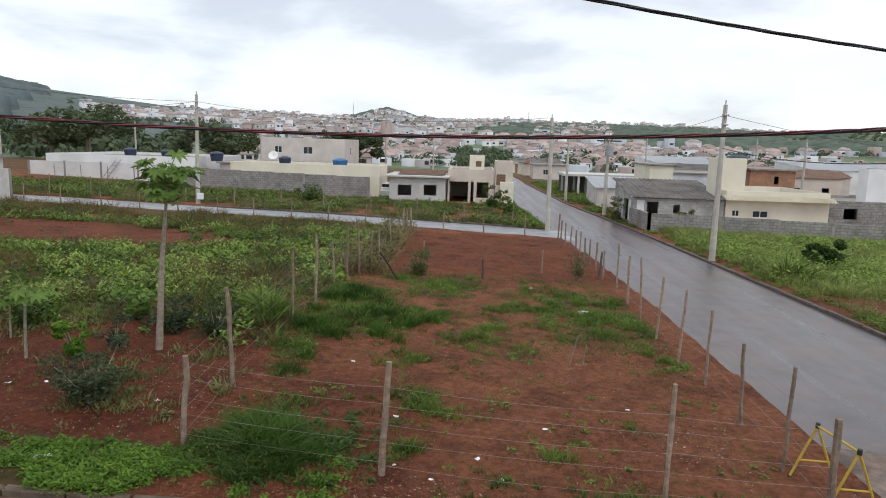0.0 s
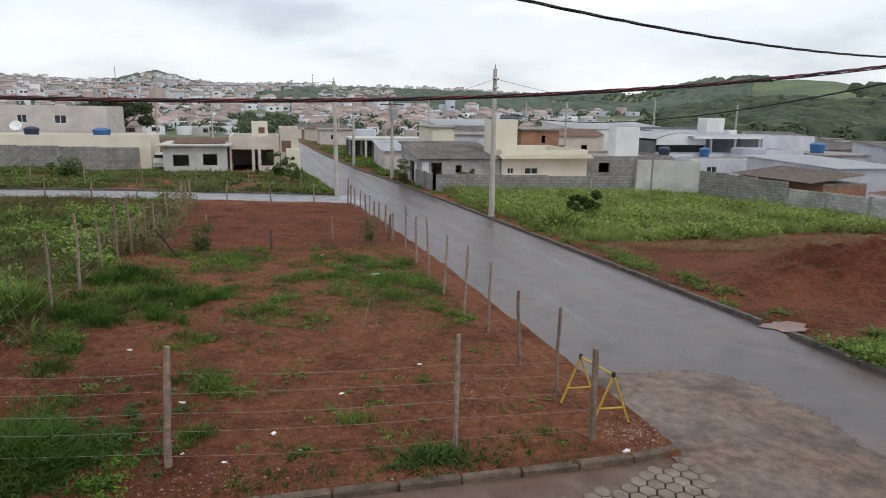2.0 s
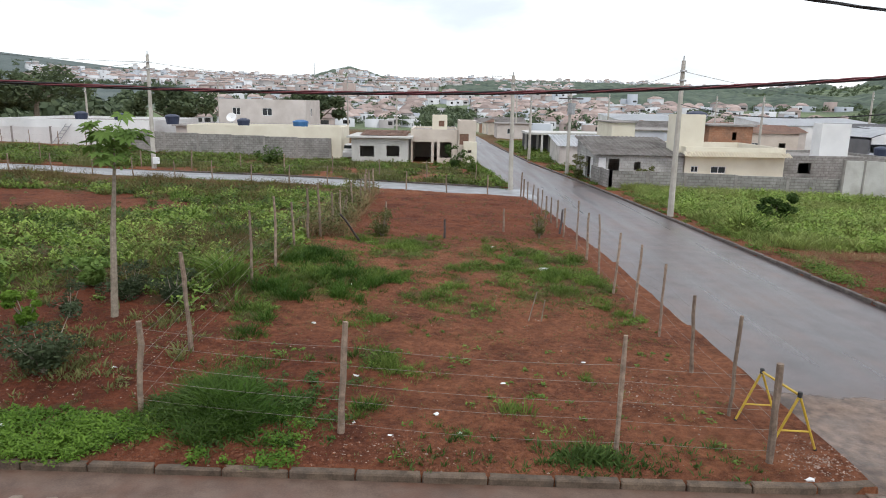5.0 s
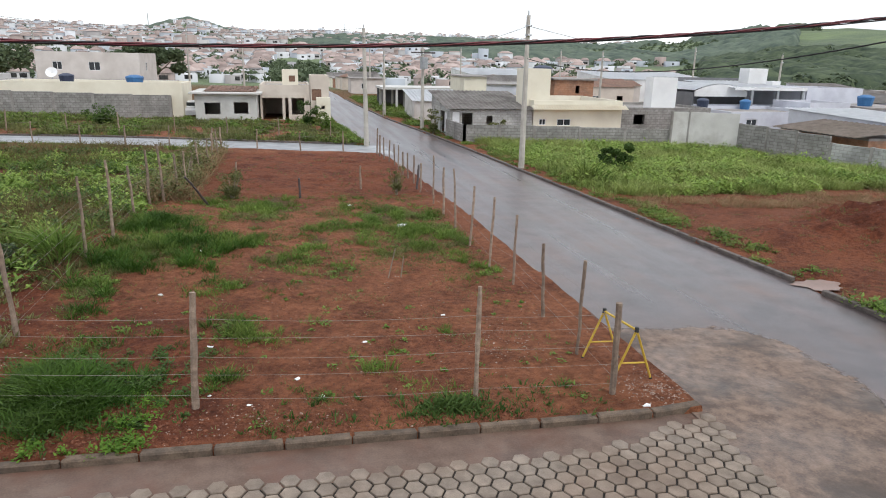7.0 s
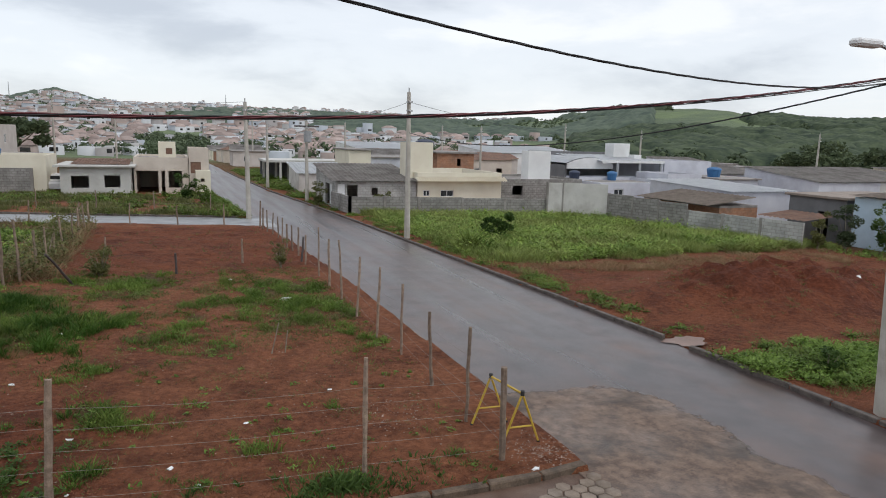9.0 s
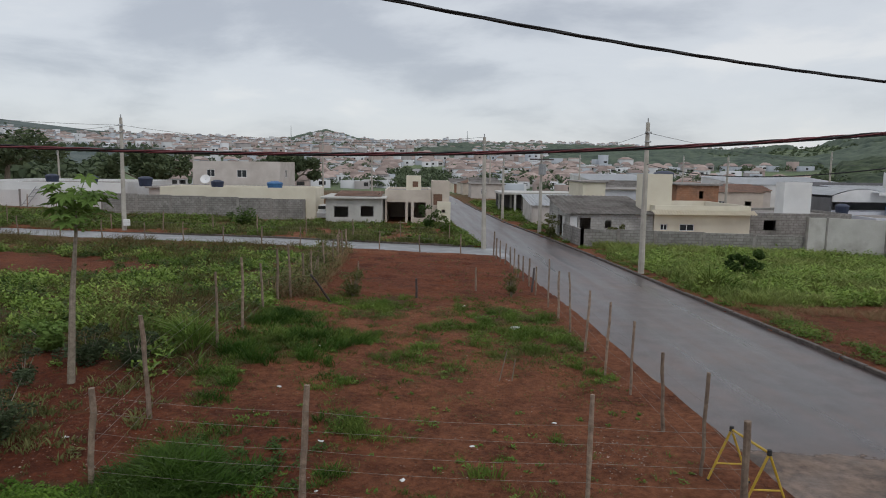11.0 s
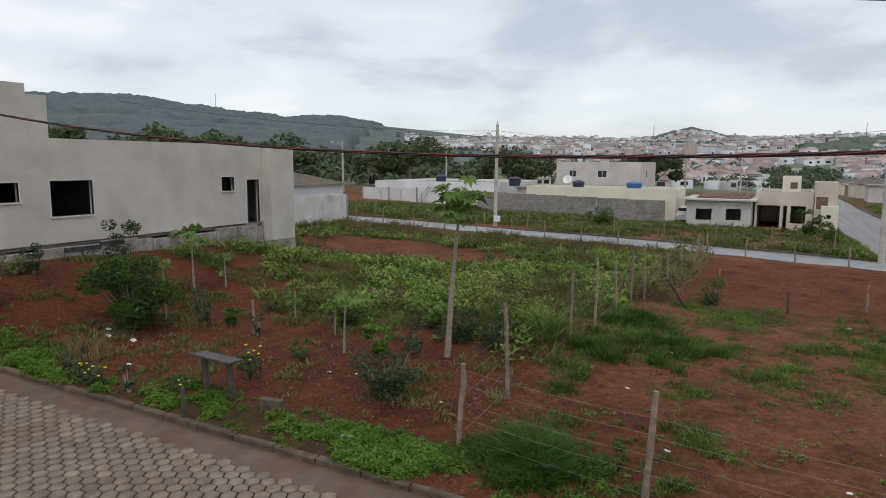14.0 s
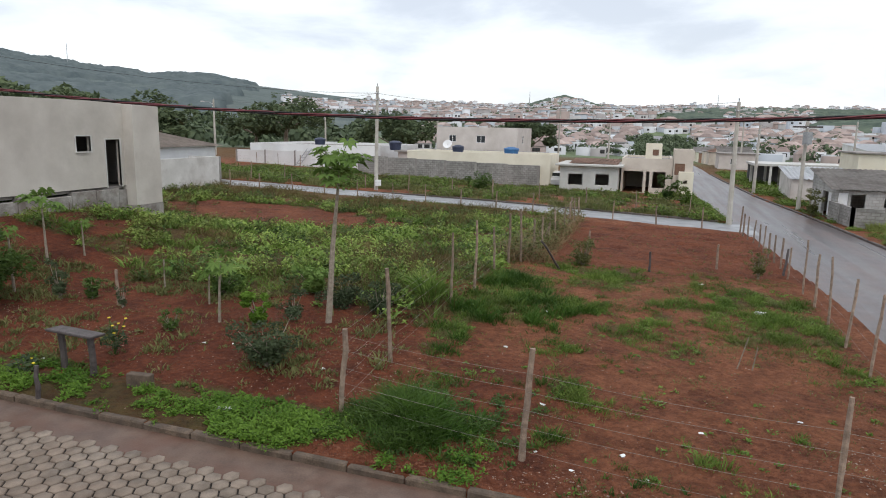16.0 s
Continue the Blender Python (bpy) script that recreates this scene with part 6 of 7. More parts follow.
leafy("clump_leaves", scatter(900, -5.0, -1.6, 8.5, 12.0, 55, lambda x, y: np.exp(-(((x + 3.6) / 1.3) ** 2 + ((y - 9.9) / 1.2) ** 2)) * step(0.40, 0.58, fbm(x * 2.1, y * 2.1, 97))), 0.20, 0.20, 0.030, 36, M["leaf"], "leafy weeds in the grass by the fence", "weeds", 56)
blades("side_grass", scatter(9000, -5.0, -0.4, 9.2, 21, 15, lambda x, y: cover(x, y) * (1 - step(-2.6, -0.4, x)) * step(0.46, 0.62, fbm(x * 1.9, y * 1.9, 98))), 0.25, 0.14, 0.008, 13, M["darkgrass"], "dark green grass along the inner fence", "grass", 16, 1.3)
leafy("lot_leaves", scatter(9000, -5.0, 4.7, 8.4, 24, 57, lambda x, y: (0.03 + 0.55 * cover(x, y)) * step(0.46, 0.62, fbm(x * 1.7, y * 1.7, 99))), 0.10, 0.17, 0.030, 22, M["creeper"], "small leafy weeds on the red lot", "weeds", 58)
leafy("creeping_weeds", scatter(15000, -30, -2.2, 8.1, 10.6, 17, lambda x, y: (1 - step(9.0, 10.2, y + 0.5 * fbm(x * 1.3, y * 1.3, 77))) * step(0.41, 0.55, 0.6 * fbm(x * .7, y * 1.0, 67) + 0.4 * fbm(x * 2.7, y * 2.7, 78))), 0.12, 0.13, 0.028, 24, M["clover"], "bright green creeping weeds beside the kerb", "weeds", 18)
blades("kerb_weeds", scatter(5000, -4.0, 5.0, 8.1, 9.2, 19, lambda x, y: 0.05 * step(0.55, 0.65, fbm(x * 1.1, y * 1.1, 68)) + 0.6 * np.exp(-(((x - 1.9) / 0.5) ** 2 + ((y - 8.65) / 0.3) ** 2))), 0.22, 0.10, 0.016, 8, M["leaf"], "low weeds by the front kerb", "weeds", 20, 1.0)
blades("right_lot_grass", scatter(24000, 12.2, 36, 22, 46, 21, lambda x, y: cover(x, y) * step(0.34, 0.48, fbm(x * .7, y * .7, 87))), 0.42, 0.22, 0.013, 12, M["tallgrass"], "tall yellowish green grass on the lot across the road", "grass", 22, 1.2)
leafy("right_lot_lush", scatter(7500, 12.2, 36, 24, 46, 23, lambda x, y: cover(x, y) * step(0.44, 0.56, fbm(x * .5, y * .6, 69))), 0.48, 0.32, 0.085, 26, M["lush"], "lush bright weeds on the lot across the road", "grass", 24)
blades("road_tussock", scatter(160, 12.4, 14.0, 27.6, 29.6, 83, lambda x, y: np.exp(-(((x - 13.2) / .5) ** 2 + ((y - 28.7) / .5) ** 2))), 0.95, 0.18, 0.020, 16, M["grass"], "arching grassy tussock by the road", "grass", 84, 1.2)
blades("right_verge_weeds", scatter(9000, 12.0, 30, 9, 25, 25, lambda x, y: 0.26 * step(0.44, 0.60, fbm(x * .6, y * .6, 70)) + 0.7 * sel(8.8, 12.6, y) * step(0.40, 0.5, fbm(x * .9, y * .9, 71)) * (x < 20)), 0.16, 0.16, 0.008, 12, M["weed"], "weeds on the verge around the soil heap", "weeds", 26, 1.5)
leafy("pole_weeds", scatter(1500, 12.4, 18, 9.5, 12.6, 59, lambda x, y: step(0.45, 0.6, fbm(x * .9, y * .9, 71))), 0.20, 0.24, 0.045, 26, M["creeper"], "bright leafy weeds by the utility pole", "weeds", 60)
blades("broad_blades", scatter(1500, -24, -5.1, 15.0, 36, 81, lambda x, y: cover(x, y) * step(0.52, 0.60, fbm(x * .42, y * .6, 84))), 0.32, 0.14, 0.018, 16, M["creeper"], "arching broad-bladed grass tufts on the left lot", "grass", 82, 1.6)
blades("arching_clump", scatter(190, -6.9, -4.9, 15.9, 17.7, 63, lambda x, y: np.exp(-(((x + 5.8) / .6) ** 2 + ((y - 16.8) / .6) ** 2))), 0.62, 0.16, 0.017, 14, M["creeper"], "bright arching clump of tall grass", "grass", 64, 1.5)
leafy("verge_weeds", scatter(9000, 8.5, 13.6, 14, 62, 65, lambda x, y: ((x > road_right(y) + 0.28) & (x < road_right(y) + 1.5)) * step(0.40, 0.56, fbm(x * .9, y * .6, 79))), 0.16, 0.22, 0.04, 22, M["grass"], "weeds along the far road edge", "weeds", 66)
leafy("shoulder_weeds", scatter(5000, 1.8, 5.2, 43.4, 75, 67, lambda x, y: ((x < road_left(y) - 0.25) & (x > road_left(y) - 1.6)) * step(0.36, 0.5, fbm(x * .9, y * .6, 80))), 0.24, 0.26, 0.05, 22, M["grass"], "weeds on the road shoulder", "weeds", 68)
leafy("far_verge_weeds", scatter(7000, 9.0, 34, 58, 112, 91, lambda x, y: (x > road_right(y) + 0.6) * step(0.40, 0.55, fbm(x * .2, y * .2, 92))), 0.40, 0.5, 0.12, 18, M["grass"], "green weeds between the houses down the road", "weeds", 92)
blades("dry_fringe", scatter(3000, 12.3, 34, 22.5, 27, 61, lambda x, y: 0.7 * step(0.46, 0.6, fbm(x * .7, y * .7, 76))), 0.25, 0.22, 0.007, 12, M["straw"], "dry yellow grass along the edge of the lot", "grass", 62, 1.6)
blades("far_lot_grass", scatter(26000, -50, 5.0, 43.6, 61, 27, lambda x, y: cover(x, y) * step(0.36, 0.52, fbm(x * .45, y * .45, 88))), 0.30, 0.28, 0.016, 10, M["weed"], "rough weeds on the lots beyond the cross street", "grass", 28)
leafy("far_lot_lush", scatter(9000, -50, 5.0, 43.6, 60, 29, lambda x, y: cover(x, y) * step(0.46, 0.58, fbm(x * .35, y * .45, 72))), 0.40, 0.34, 0.10, 20, M["grass"], "green leafy weeds on the lots beyond the cross street", "weeds", 30)
blades("seedling_weeds", scatter(9000, -23, -5.1, 9.4, 16, 35, lambda x, y: 0.10 + 0.6 * step(0.54, 0.62, fbm(x * 1.0, y * 1.0, 73))), 0.16, 0.11, 0.016, 7, M["weed"], "small olive seedlings and leaf litter on the dark soil", "weeds", 36, 1.0)
blades("soil_litter", scatter(2600, -20, -5.1, 9.4, 15.5, 37, lambda x, y: 0.3 * step(0.45, 0.6, fbm(x * .8, y * .8, 74))), 0.05, 0.16, 0.010, 6, M["straw"], "dry leaf litter and twigs on the dark soil", "litter", 38, 4.0)
blades("old_fence_straw", scatter(300, -5.5, -4.0, 24, 38, 31, lambda x, y: np.full_like(x, 0.75)), 0.55, 0.30, 0.010, 12, M["straw"], "dry brush and straw tangled along the old fence", "brush", 32, 1.6)
leafy("old_fence_vines", scatter(420, -5.6, -4.0, 24, 39, 85, lambda x, y: step(0.42, 0.55, fbm(x * .9, y * .6, 90))), 0.9, 0.38, 0.06, 26, M["weed"], "olive vines climbing the old fence", "weeds", 86)
blades("dry_patch", scatter(260, -15.8, -14.2, 9.0, 10.4, 33, lambda x, y: np.exp(-(((x + 15) / .4) ** 2 + ((y - 9.6) / .4) ** 2))), 0.5, 0.12, 0.012, 8, M["straw"], "dry brown stalks by the kerb", "brush", 34)


def leaf_cloud(centres, radii, count, size, seed, flat=0.8, droop=0.0):
    """Small folded leaves spread through rounded clumps; returns points and triangles."""
    g = np.random.default_rng(seed)
    c = np.asarray(centres, float)
    r = np.asarray(radii, float)
    pick = g.choice(len(c), count, p=r ** 2 / (r ** 2).sum())
    d = g.normal(0, 1, (count, 3))
    d /= np.linalg.norm(d, axis=1, keepdims=True)
    rad = r[pick] * (0.45 + 0.6 * g.random(count) ** 0.5)
    p = c[pick] + d * rad[:, None] * (1, 1, flat)
    u = g.normal(0, 1, (count, 3))
    u[:, 2] = u[:, 2] * 0.5 - droop
    u /= np.linalg.norm(u, axis=1, keepdims=True)
    v = np.cross(u, g.normal(0, 1, (count, 3)))
    v /= np.linalg.norm(v, axis=1, keepdims=True)
    s = size * g.uniform(0.6, 1.35, count)[:, None]
    co = np.stack([p - u * s, p + v * s * 0.42, p + u * s, p - v * s * 0.42], 1).reshape(-1, 3)
    k = np.arange(count)[:, None, None] * 4
    faces = (k + np.array([(0, 1, 2), (0, 2, 3)])[None]).reshape(-1, 3)
    return co, faces


def crown_part(parent, co, faces, material, name="crown", label=""):
    ob = fast_mesh(name, co - np.array(parent.location), faces, material)
    ob.parent = parent
    if label:
        ob["label"] = label
    return ob


def bush(x, y, h, w, material, label, seed, count=900, size=0.06, stems=6, name="bush"):
    z = gz(x, y)
    root = thing(name, label, "bush", (x, y, z))
    g = random.Random(seed)
    cs, rs = [(x, y, z + h * 0.25)], [w * 0.42]
    for i in range(stems + 4):
        a, r = g.uniform(0, 6.28), w * g.uniform(0.1, 0.8)
        top = (x + math.cos(a) * r, y + math.sin(a) * r, z + h * g.uniform(0.4, 1.12))
        midp = (x + math.cos(a) * r * 0.35, y + math.sin(a) * r * 0.35, z + h * 0.35)
        part("stem", tube(bmesh.new(), [(x + g.uniform(-.05, .05), y + g.uniform(-.05, .05), z - 0.08), midp, top], [0.018, 0.012, 0.005], 5), M["bark"], root)
        for q, k in ((top, 0.20), (midp, 0.22)):
            cs.append((q[0], q[1], q[2] - 0.02))
            rs.append(w * k * g.uniform(0.9, 1.5))
    crown_part(root, *leaf_cloud(cs, rs, int(count * 2.3), size * 0.8, seed), material, "foliage")
    return root


for row in ((-16.1, 11.75, 1.7, 1.35, "leaf", "large dark green shrub beside rubble", 5200, 0.075, 14), (-17.3, 12.4, 2.3, 1.0, "greyleaf", "tall wispy grey-green shrub near the bank", 1800, 0.06, 9),
            (-20.9, 11.9, 0.85, 0.5, "greyleaf", "small dusty shrub on the bank", 500, 0.06, 5), (-19.2, 9.8, 0.95, 0.55, "greyleaf", "small dusty shrub on the bank", 400, 0.06, 5),
            (-7.25, 10.95, 0.95, 0.8, "greyleaf", "dark grey-green shrub on red soil", 1300, 0.055, 7), (-8.9, 13.2, 0.75, 0.42, "clover", "bright green leafy bush on red soil", 900, 0.075, 5),
            (-8.4, 13.9, 0.7, 0.45, "greyleaf", "low grey-green shrub on red soil", 500, 0.05, 5), (-7.7, 15.2, 0.8, 0.7, "greyleaf", "grey-green shrub at the fence", 900, 0.06, 6), (-6.6, 15.1, 0.8, 0.6, "greyleaf", "grey-green shrub at the fence", 700, 0.06, 6),
            (-14.2, 13.5, 0.5, 0.35, "leaf", "small dark green shrub on red soil", 400, 0.06, 4), (-14.85, 13.1, 0.95, 0.42, "greyleaf", "small grey-green shrub on red soil", 450, 0.06, 5), (-11.4, 15.3, 0.8, 0.6, "leaf", "leafy green weed clump in grass", 500, 0.08, 5),
            (-9.0, 16.2, 0.7, 0.7, "papaya", "bright leafy weed clump", 500, 0.10, 5), 
            (-2.5, 25.0, 0.85, 0.75, "weed", "wispy olive bush at the edge of the tilled soil", 1200, 0.05, 12), (3.7, 26.0, 1.05, 0.5, "weed", "olive bush near the roadside fence", 700, 0.05, 10), (-18.9, 13.2, 1.1, 0.9, "greyleaf", "grey-green shrub on the bank", 700, 0.06, 7), (-21.0, 11.4, 0.6, 0.6, "weed", "low olive shrub on the bank", 350, 0.05, 6), (-10.6, 12.2, 0.45, 0.4, "leaf", "small leafy shrub on red soil", 260, 0.05, 5),
            (16.1, 31.9, 1.25, 0.95, "leaf", "dark green bush on the grassy lot", 3600, 0.10, 12),
            (35.2, 25.8, 2.6, 1.1, "greyleaf", "young dusty tree by the block wall", 1000, 0.10, 6), (36.2, 24.0, 2.9, 1.3, "leaf", "young tree by the blue house", 1200, 0.12, 7), (34.4, 26.9, 1.9, 0.8, "weed", "olive shrub by the block wall", 700, 0.10, 5),
            (1.0, 55.5, 1.8, 1.0, "leaf", "green shrub on the far lot", 700, 0.12, 6), (-14.0, 54.0, 1.4, 1.3, "leaf", "green shrub on the far lot", 700, 0.12, 6), (-4.5, 27.6, 1.3, 0.8, "weed", "dry shrub on the old fence", 700, 0.06, 6),
            (-4.6, 31.5, 1.4, 0.8, "weed", "dry shrub on the old fence", 700, 0.06, 6), (14.2, 46.8, 1.3, 0.8, "weed", "shrub against the block wall", 600, 0.1, 5), (14.1, 10.4, 0.5, 0.5, "leaf", "leafy weed by the utility pole", 300, 0.07, 5),
            (10.4, 51.4, 1.8, 0.9, "weed", "shrub by the roadside wall", 600, 0.1, 5), (2.2, 52.5, 1.3, 1.0, "grass", "green shrub beside the road", 600, 0.1, 5)):
    bush(row[0], row[1], row[2], row[3], M[row[4]], row[5], int(row[6] + row[0] * 7), row[6], row[7], row[8])


def papaya(x, y, h, crown, label, seed, leaves=11, leaf=0.28):
    """A young papaya: bare tapered trunk, long stalks and lobed leaves."""
    z = gz(x, y)
    root = thing("papaya_tree", label, "tree", (x, y, z), "young papaya trees")
    g = random.Random(seed)
    bend = (0.09 if h > 3 else g.uniform(-0.06, 0.06)) * h
    part("trunk", tube(bmesh.new(), [(x, y, z - 0.1), (x + bend * 0.4, y, z + h * 0.5), (x + bend, y, z + h)], [0.05 * h / 2.6 + 0.012, 0.036 * h / 2.6 + 0.008, 0.024], 8), M["bark"], root)
    for i in range(leaves):
        a = i * 2.4 + g.uniform(-0.3, 0.3)
        up = g.uniform(-0.25, 1.15)
        base = Vector((x + bend, y, z + h - g.uniform(0, 0.25)))
        end = base + Vector((math.cos(a) * crown, math.sin(a) * crown, up * crown)) * g.uniform(0.6, 1.0)
        midp = (base + end) / 2 + Vector((0, 0, 0.12 * crown))
        part("stalk", tube(bmesh.new(), [base, midp, end], 0.009, 4), M["papaya"], root)
        bm = bmesh.new()
        out = Vector((math.cos(a), math.sin(a), g.uniform(-0.9, -0.1))).normalized()
        sid = Vector((-math.sin(a), math.cos(a), 0))
        nrm = out.cross(sid)
        c = bm.verts.new(end)
        for k in range(7):
            b = (k - 3) * 0.72
            d = out * math.cos(b) + sid * math.sin(b)
            L = leaf * (1.0 - 0.06 * abs(k - 3)) * g.uniform(0.85, 1.15)
            w = out * -math.sin(b) + sid * math.cos(b)
            tip = bm.verts.new(end + d * L - Vector((0, 0, 0.10 * L)) + nrm * 0.01)
            m1 = bm.verts.new(end + d * L * 0.55 + w * L * 0.20 + nrm * 0.03)
            m2 = bm.verts.new(end + d * L * 0.55 - w * L * 0.20 + nrm * 0.03)
            bm.faces.new((c, m1, tip))
            bm.faces.new((c, tip, m2))
        part("leaf", bm, M["papaya"], root)
    if h > 2:
        co, fc = leaf_cloud([(x + bend, y, z + h + 0.1), (x + bend, y, z + h - 0.2)], [crown * 0.55, crown * 0.7], 260, leaf * 0.3, seed + 1)
        crown_part(root, co, fc, M["papaya"], "young_leaves")


papaya(-7.45, 13.95, 3.8, 0.62, "tall young papaya tree with a slender pale trunk", 1, 32, 0.27)
papaya(-9.9, 13.05, 1.5, 0.55, "small papaya tree with a thin trunk", 2, 11, 0.24)
papaya(-17.7, 15.3, 1.75, 0.5, "papaya tree near the unfinished house", 3, 13, 0.30)
papaya(-17.6, 16.6, 1.15, 0.3, "small papaya seedling with thin stem", 4, 8, 0.2)
papaya(-13.3, 15.2, 0.85, 0.25, "small papaya seedling with thin stem", 5, 8, 0.18)
papaya(-11.2, 14.4, 0.85, 0.25, "small papaya seedling with thin stem", 6, 8, 0.18)
papaya(-16.2, 12.9, 1.6, 0.3, "small papaya seedling in the shrubs", 7, 8, 0.2)


def tree(x, y, h, w, material, label, seed, count=3500, size=0.45, clumps=22, name="tree"):
    """A broad tree: tapered trunk, limbs and a crown of leaf clumps with gaps."""
    z = float(land(np.array([x]), np.array([y]))[0])
    root = thing(name, label, "tree", (x, y, z))
    g = random.Random(seed)
    part("trunk", tube(bmesh.new(), [(x, y, z - 0.5), (x + 0.2, y, z + h * 0.3), (x, y, z + h * 0.55)], [0.05 * h, 0.035 * h, 0.02 * h], 8), M["bark"], root)
    cs, rs = [], []
    for i in range(clumps):
        a, r = g.uniform(0, 6.28), w * g.uniform(0.1, 1) ** 0.6
        c = (x + math.cos(a) * r, y + math.sin(a) * r, z + h * (0.42 + 0.5 * g.random() * (1 - 0.45 * (r / w) ** 2)))
        cs.append(c)
        rs.append(w * g.uniform(0.18, 0.34))
        if i < 7:
            part("limb", tube(bmesh.new(), [(x, y, z + h * 0.32), ((x + c[0]) / 2, (y + c[1]) / 2, z + h * 0.48), c], [0.02 * h, 0.013 * h, 0.004 * h], 5), M["bark"], root)
    crown_part(root, *leaf_cloud(cs, rs, count, size, seed, 0.7), material)


for row in ((-66, 110, 10.5, 7.5, "large dark green tree behind the white building"), (-75, 114, 8, 6, "dark green tree behind the white building"), (-19.5, 104, 7.6, 3.6, "dark round tree behind the two-storey house"),
            (-40, 98, 6.5, 5, "green tree behind the white building"), (-54, 60, 6.5, 4.5, "green tree past the white house"), (-62, 58, 7.5, 5.5, "broad dark tree past the white house"), (-75, 66, 8.5, 7, "broad dark tree on the rise"),
            (-52, 45, 7.0, 5.5, "broad dark tree behind the unfinished house"), (-66, 52, 8.0, 6.5, "broad dark tree behind the unfinished house"), (-46, 27.5, 6.9, 3.5, "dark tree behind the unfinished house"),
            (-84, 96, 9, 8, "broad dark tree on the rise"), (96, 72, 6, 5, "green tree among the sheds"), (70, 40, 3.8, 2.5, "green tree behind the blue house"),
            (88, 58, 7, 5, "tall green tree among the sheds"), (110, 88, 8, 6, "dark green tree past the sheds"), (-48, 128, 7, 6, "green tree among houses")):
    tree(*row[:4], M["farleaf"], row[4], int(abs(row[0]) * 3 + row[1]), 3200, 0.42)


def woods(name, n, az, rr, size, material, label, seed, test=None, per=26, leaf=0.34):
    g = np.random.default_rng(seed)
    a, r = g.uniform(*az, n), g.uniform(*rr, n)
    x, y = r * np.sin(np.radians(a)), r * np.cos(np.radians(a))
    if test is not None:
        k = test(x, y, r, a)
        x, y, r = x[k], y[k], r[k]
    z = land(x, y)
    s = size * g.uniform(0.6, 1.4, len(x))
    n = len(x)
    m = n * per
    q = np.repeat(np.arange(n), per)
    d = g.normal(0, 1, (m, 3))
    d /= np.linalg.norm(d, axis=1, keepdims=True)
    d[:, 2] = np.abs(d[:, 2]) * 0.9
    lump = 0.7 + 0.5 * g.random(m)
    c = np.stack([x[q], y[q], z[q] + s[q] * 0.25], -1) + d * (s[q] * lump)[:, None] * (0.62, 0.62, 0.8)
    d0 = d + g.normal(0, 0.25, (m, 3))
    d0 /= np.linalg.norm(d0, axis=1, keepdims=True)
    u = g.normal(0, 1, (m, 3))
    u -= (u * d0).sum(1, keepdims=True) * d0
    u /= np.linalg.norm(u, axis=1, keepdims=True)
    v = np.cross(u, d0)
    t = (s[q] * leaf * g.uniform(0.6, 1.3, m))[:, None]
    co = np.stack([c - u * t, c + v * t, c + u * t, c - v * t], 1).reshape(-1, 3)
    faces = (np.arange(m)[:, None, None] * 4 + np.array([(0, 1, 2), (0, 2, 3)])[None]).reshape(-1, 3)
    tagged(fast_mesh(name, co, faces, material), label, "woods", kind="stuff")


noise_w = lambda x, y, s, f: fbm(x * f, y * f, s)
woods("valley_woods", 700, (-88, -24), (130, 420), 4.5, M["midleaf"], "dark green trees along the near valley side", 41, lambda x, y, r, a: (noise_w(x, y, 81, .012) > 0.46) & (x < -70), 110, 0.15)
woods("town_trees", 5200, (-32, 34), (210, 1750), 3.2, M["midleaf"], "trees scattered among the far town", 42, lambda x, y, r, a: noise_w(x, y, 82, .009) > 0.48, 70, 0.13)
woods("hill_trees", 420, (31, 88), (190, 640), 4.0, M["midleaf"], "single trees on the green hill", 44, lambda x, y, r, a: noise_w(x, y, 84, .010) > 0.50, 130, 0.13)


def canopy(name, az, rr, steps, height, test, material, label, seed):
    """The closed, lumpy roof of a far wood, dipping under the land where no wood stands."""
    A, R = np.meshgrid(np.linspace(*az, steps[0]), np.linspace(*rr, steps[1]))
    x, y = R * np.sin(np.radians(A)), R * np.cos(np.radians(A))
    f = 1 / (1.7 * height)
    lump = np.sqrt(np.clip(1.6 * vnoise(x * f, y * f, seed) - 0.25, 0, 1)) * 0.75 + 0.35 * vnoise(x * f * 2.3, y * f * 2.3, seed + 1)
    wood = step(0.0, 0.06, test(x, y, R, A))
    ta, tr = (A - az[0]) / (az[1] - az[0]), (R - rr[0]) / (rr[1] - rr[0])
    rim = step(0, 0.02, ta) * step(0, 0.02, 1 - ta) * step(0, 0.06, tr)
    z = land(x, y) - 6.0 + (6.0 + height * (0.25 + lump)) * wood * rim
    k = np.arange(A.size).reshape(A.shape)
    faces = np.stack([k[:-1, :-1], k[1:, :-1], k[1:, 1:], k[:-1, 1:]], -1).reshape(-1, 4)
    tagged(fast_mesh(name, np.stack([x, y, z], -1).reshape(-1, 3), faces, material, True), label, "woods", kind="stuff")


# ridge, dome and slope woods carry painted haze in their material colour
canopy("ridge_woods", (-92, -25), (420, 2250), (760, 170), 8.0, lambda x, y, r, a: noise_w(x, y, 86, .004) - 0.38 + 0.15 * step(900, 1500, r) - 0.9 * step(-37, -28, a), M["hazed_ridge_canopy"], "dark wooded ridge with blue-grey haze put into its colour", 45)
canopy("dome_woods", (-11.5, -3.9), (1500, 1950), (160, 60), 4.0, lambda x, y, r, a: 0.1 + 0 * r, M["hazed_slope_canopy"], "wooded round hilltop behind the town", 48)
canopy("slope_woods", (-7, 40), (430, 1350), (640, 150), 6.0, lambda x, y, r, a: noise_w(x, y, 83, .005) - 0.44 - 0.5 * (1 - step(-5, 4, a)), M["hazed_slope_canopy"], "wooded slope behind the town", 43)
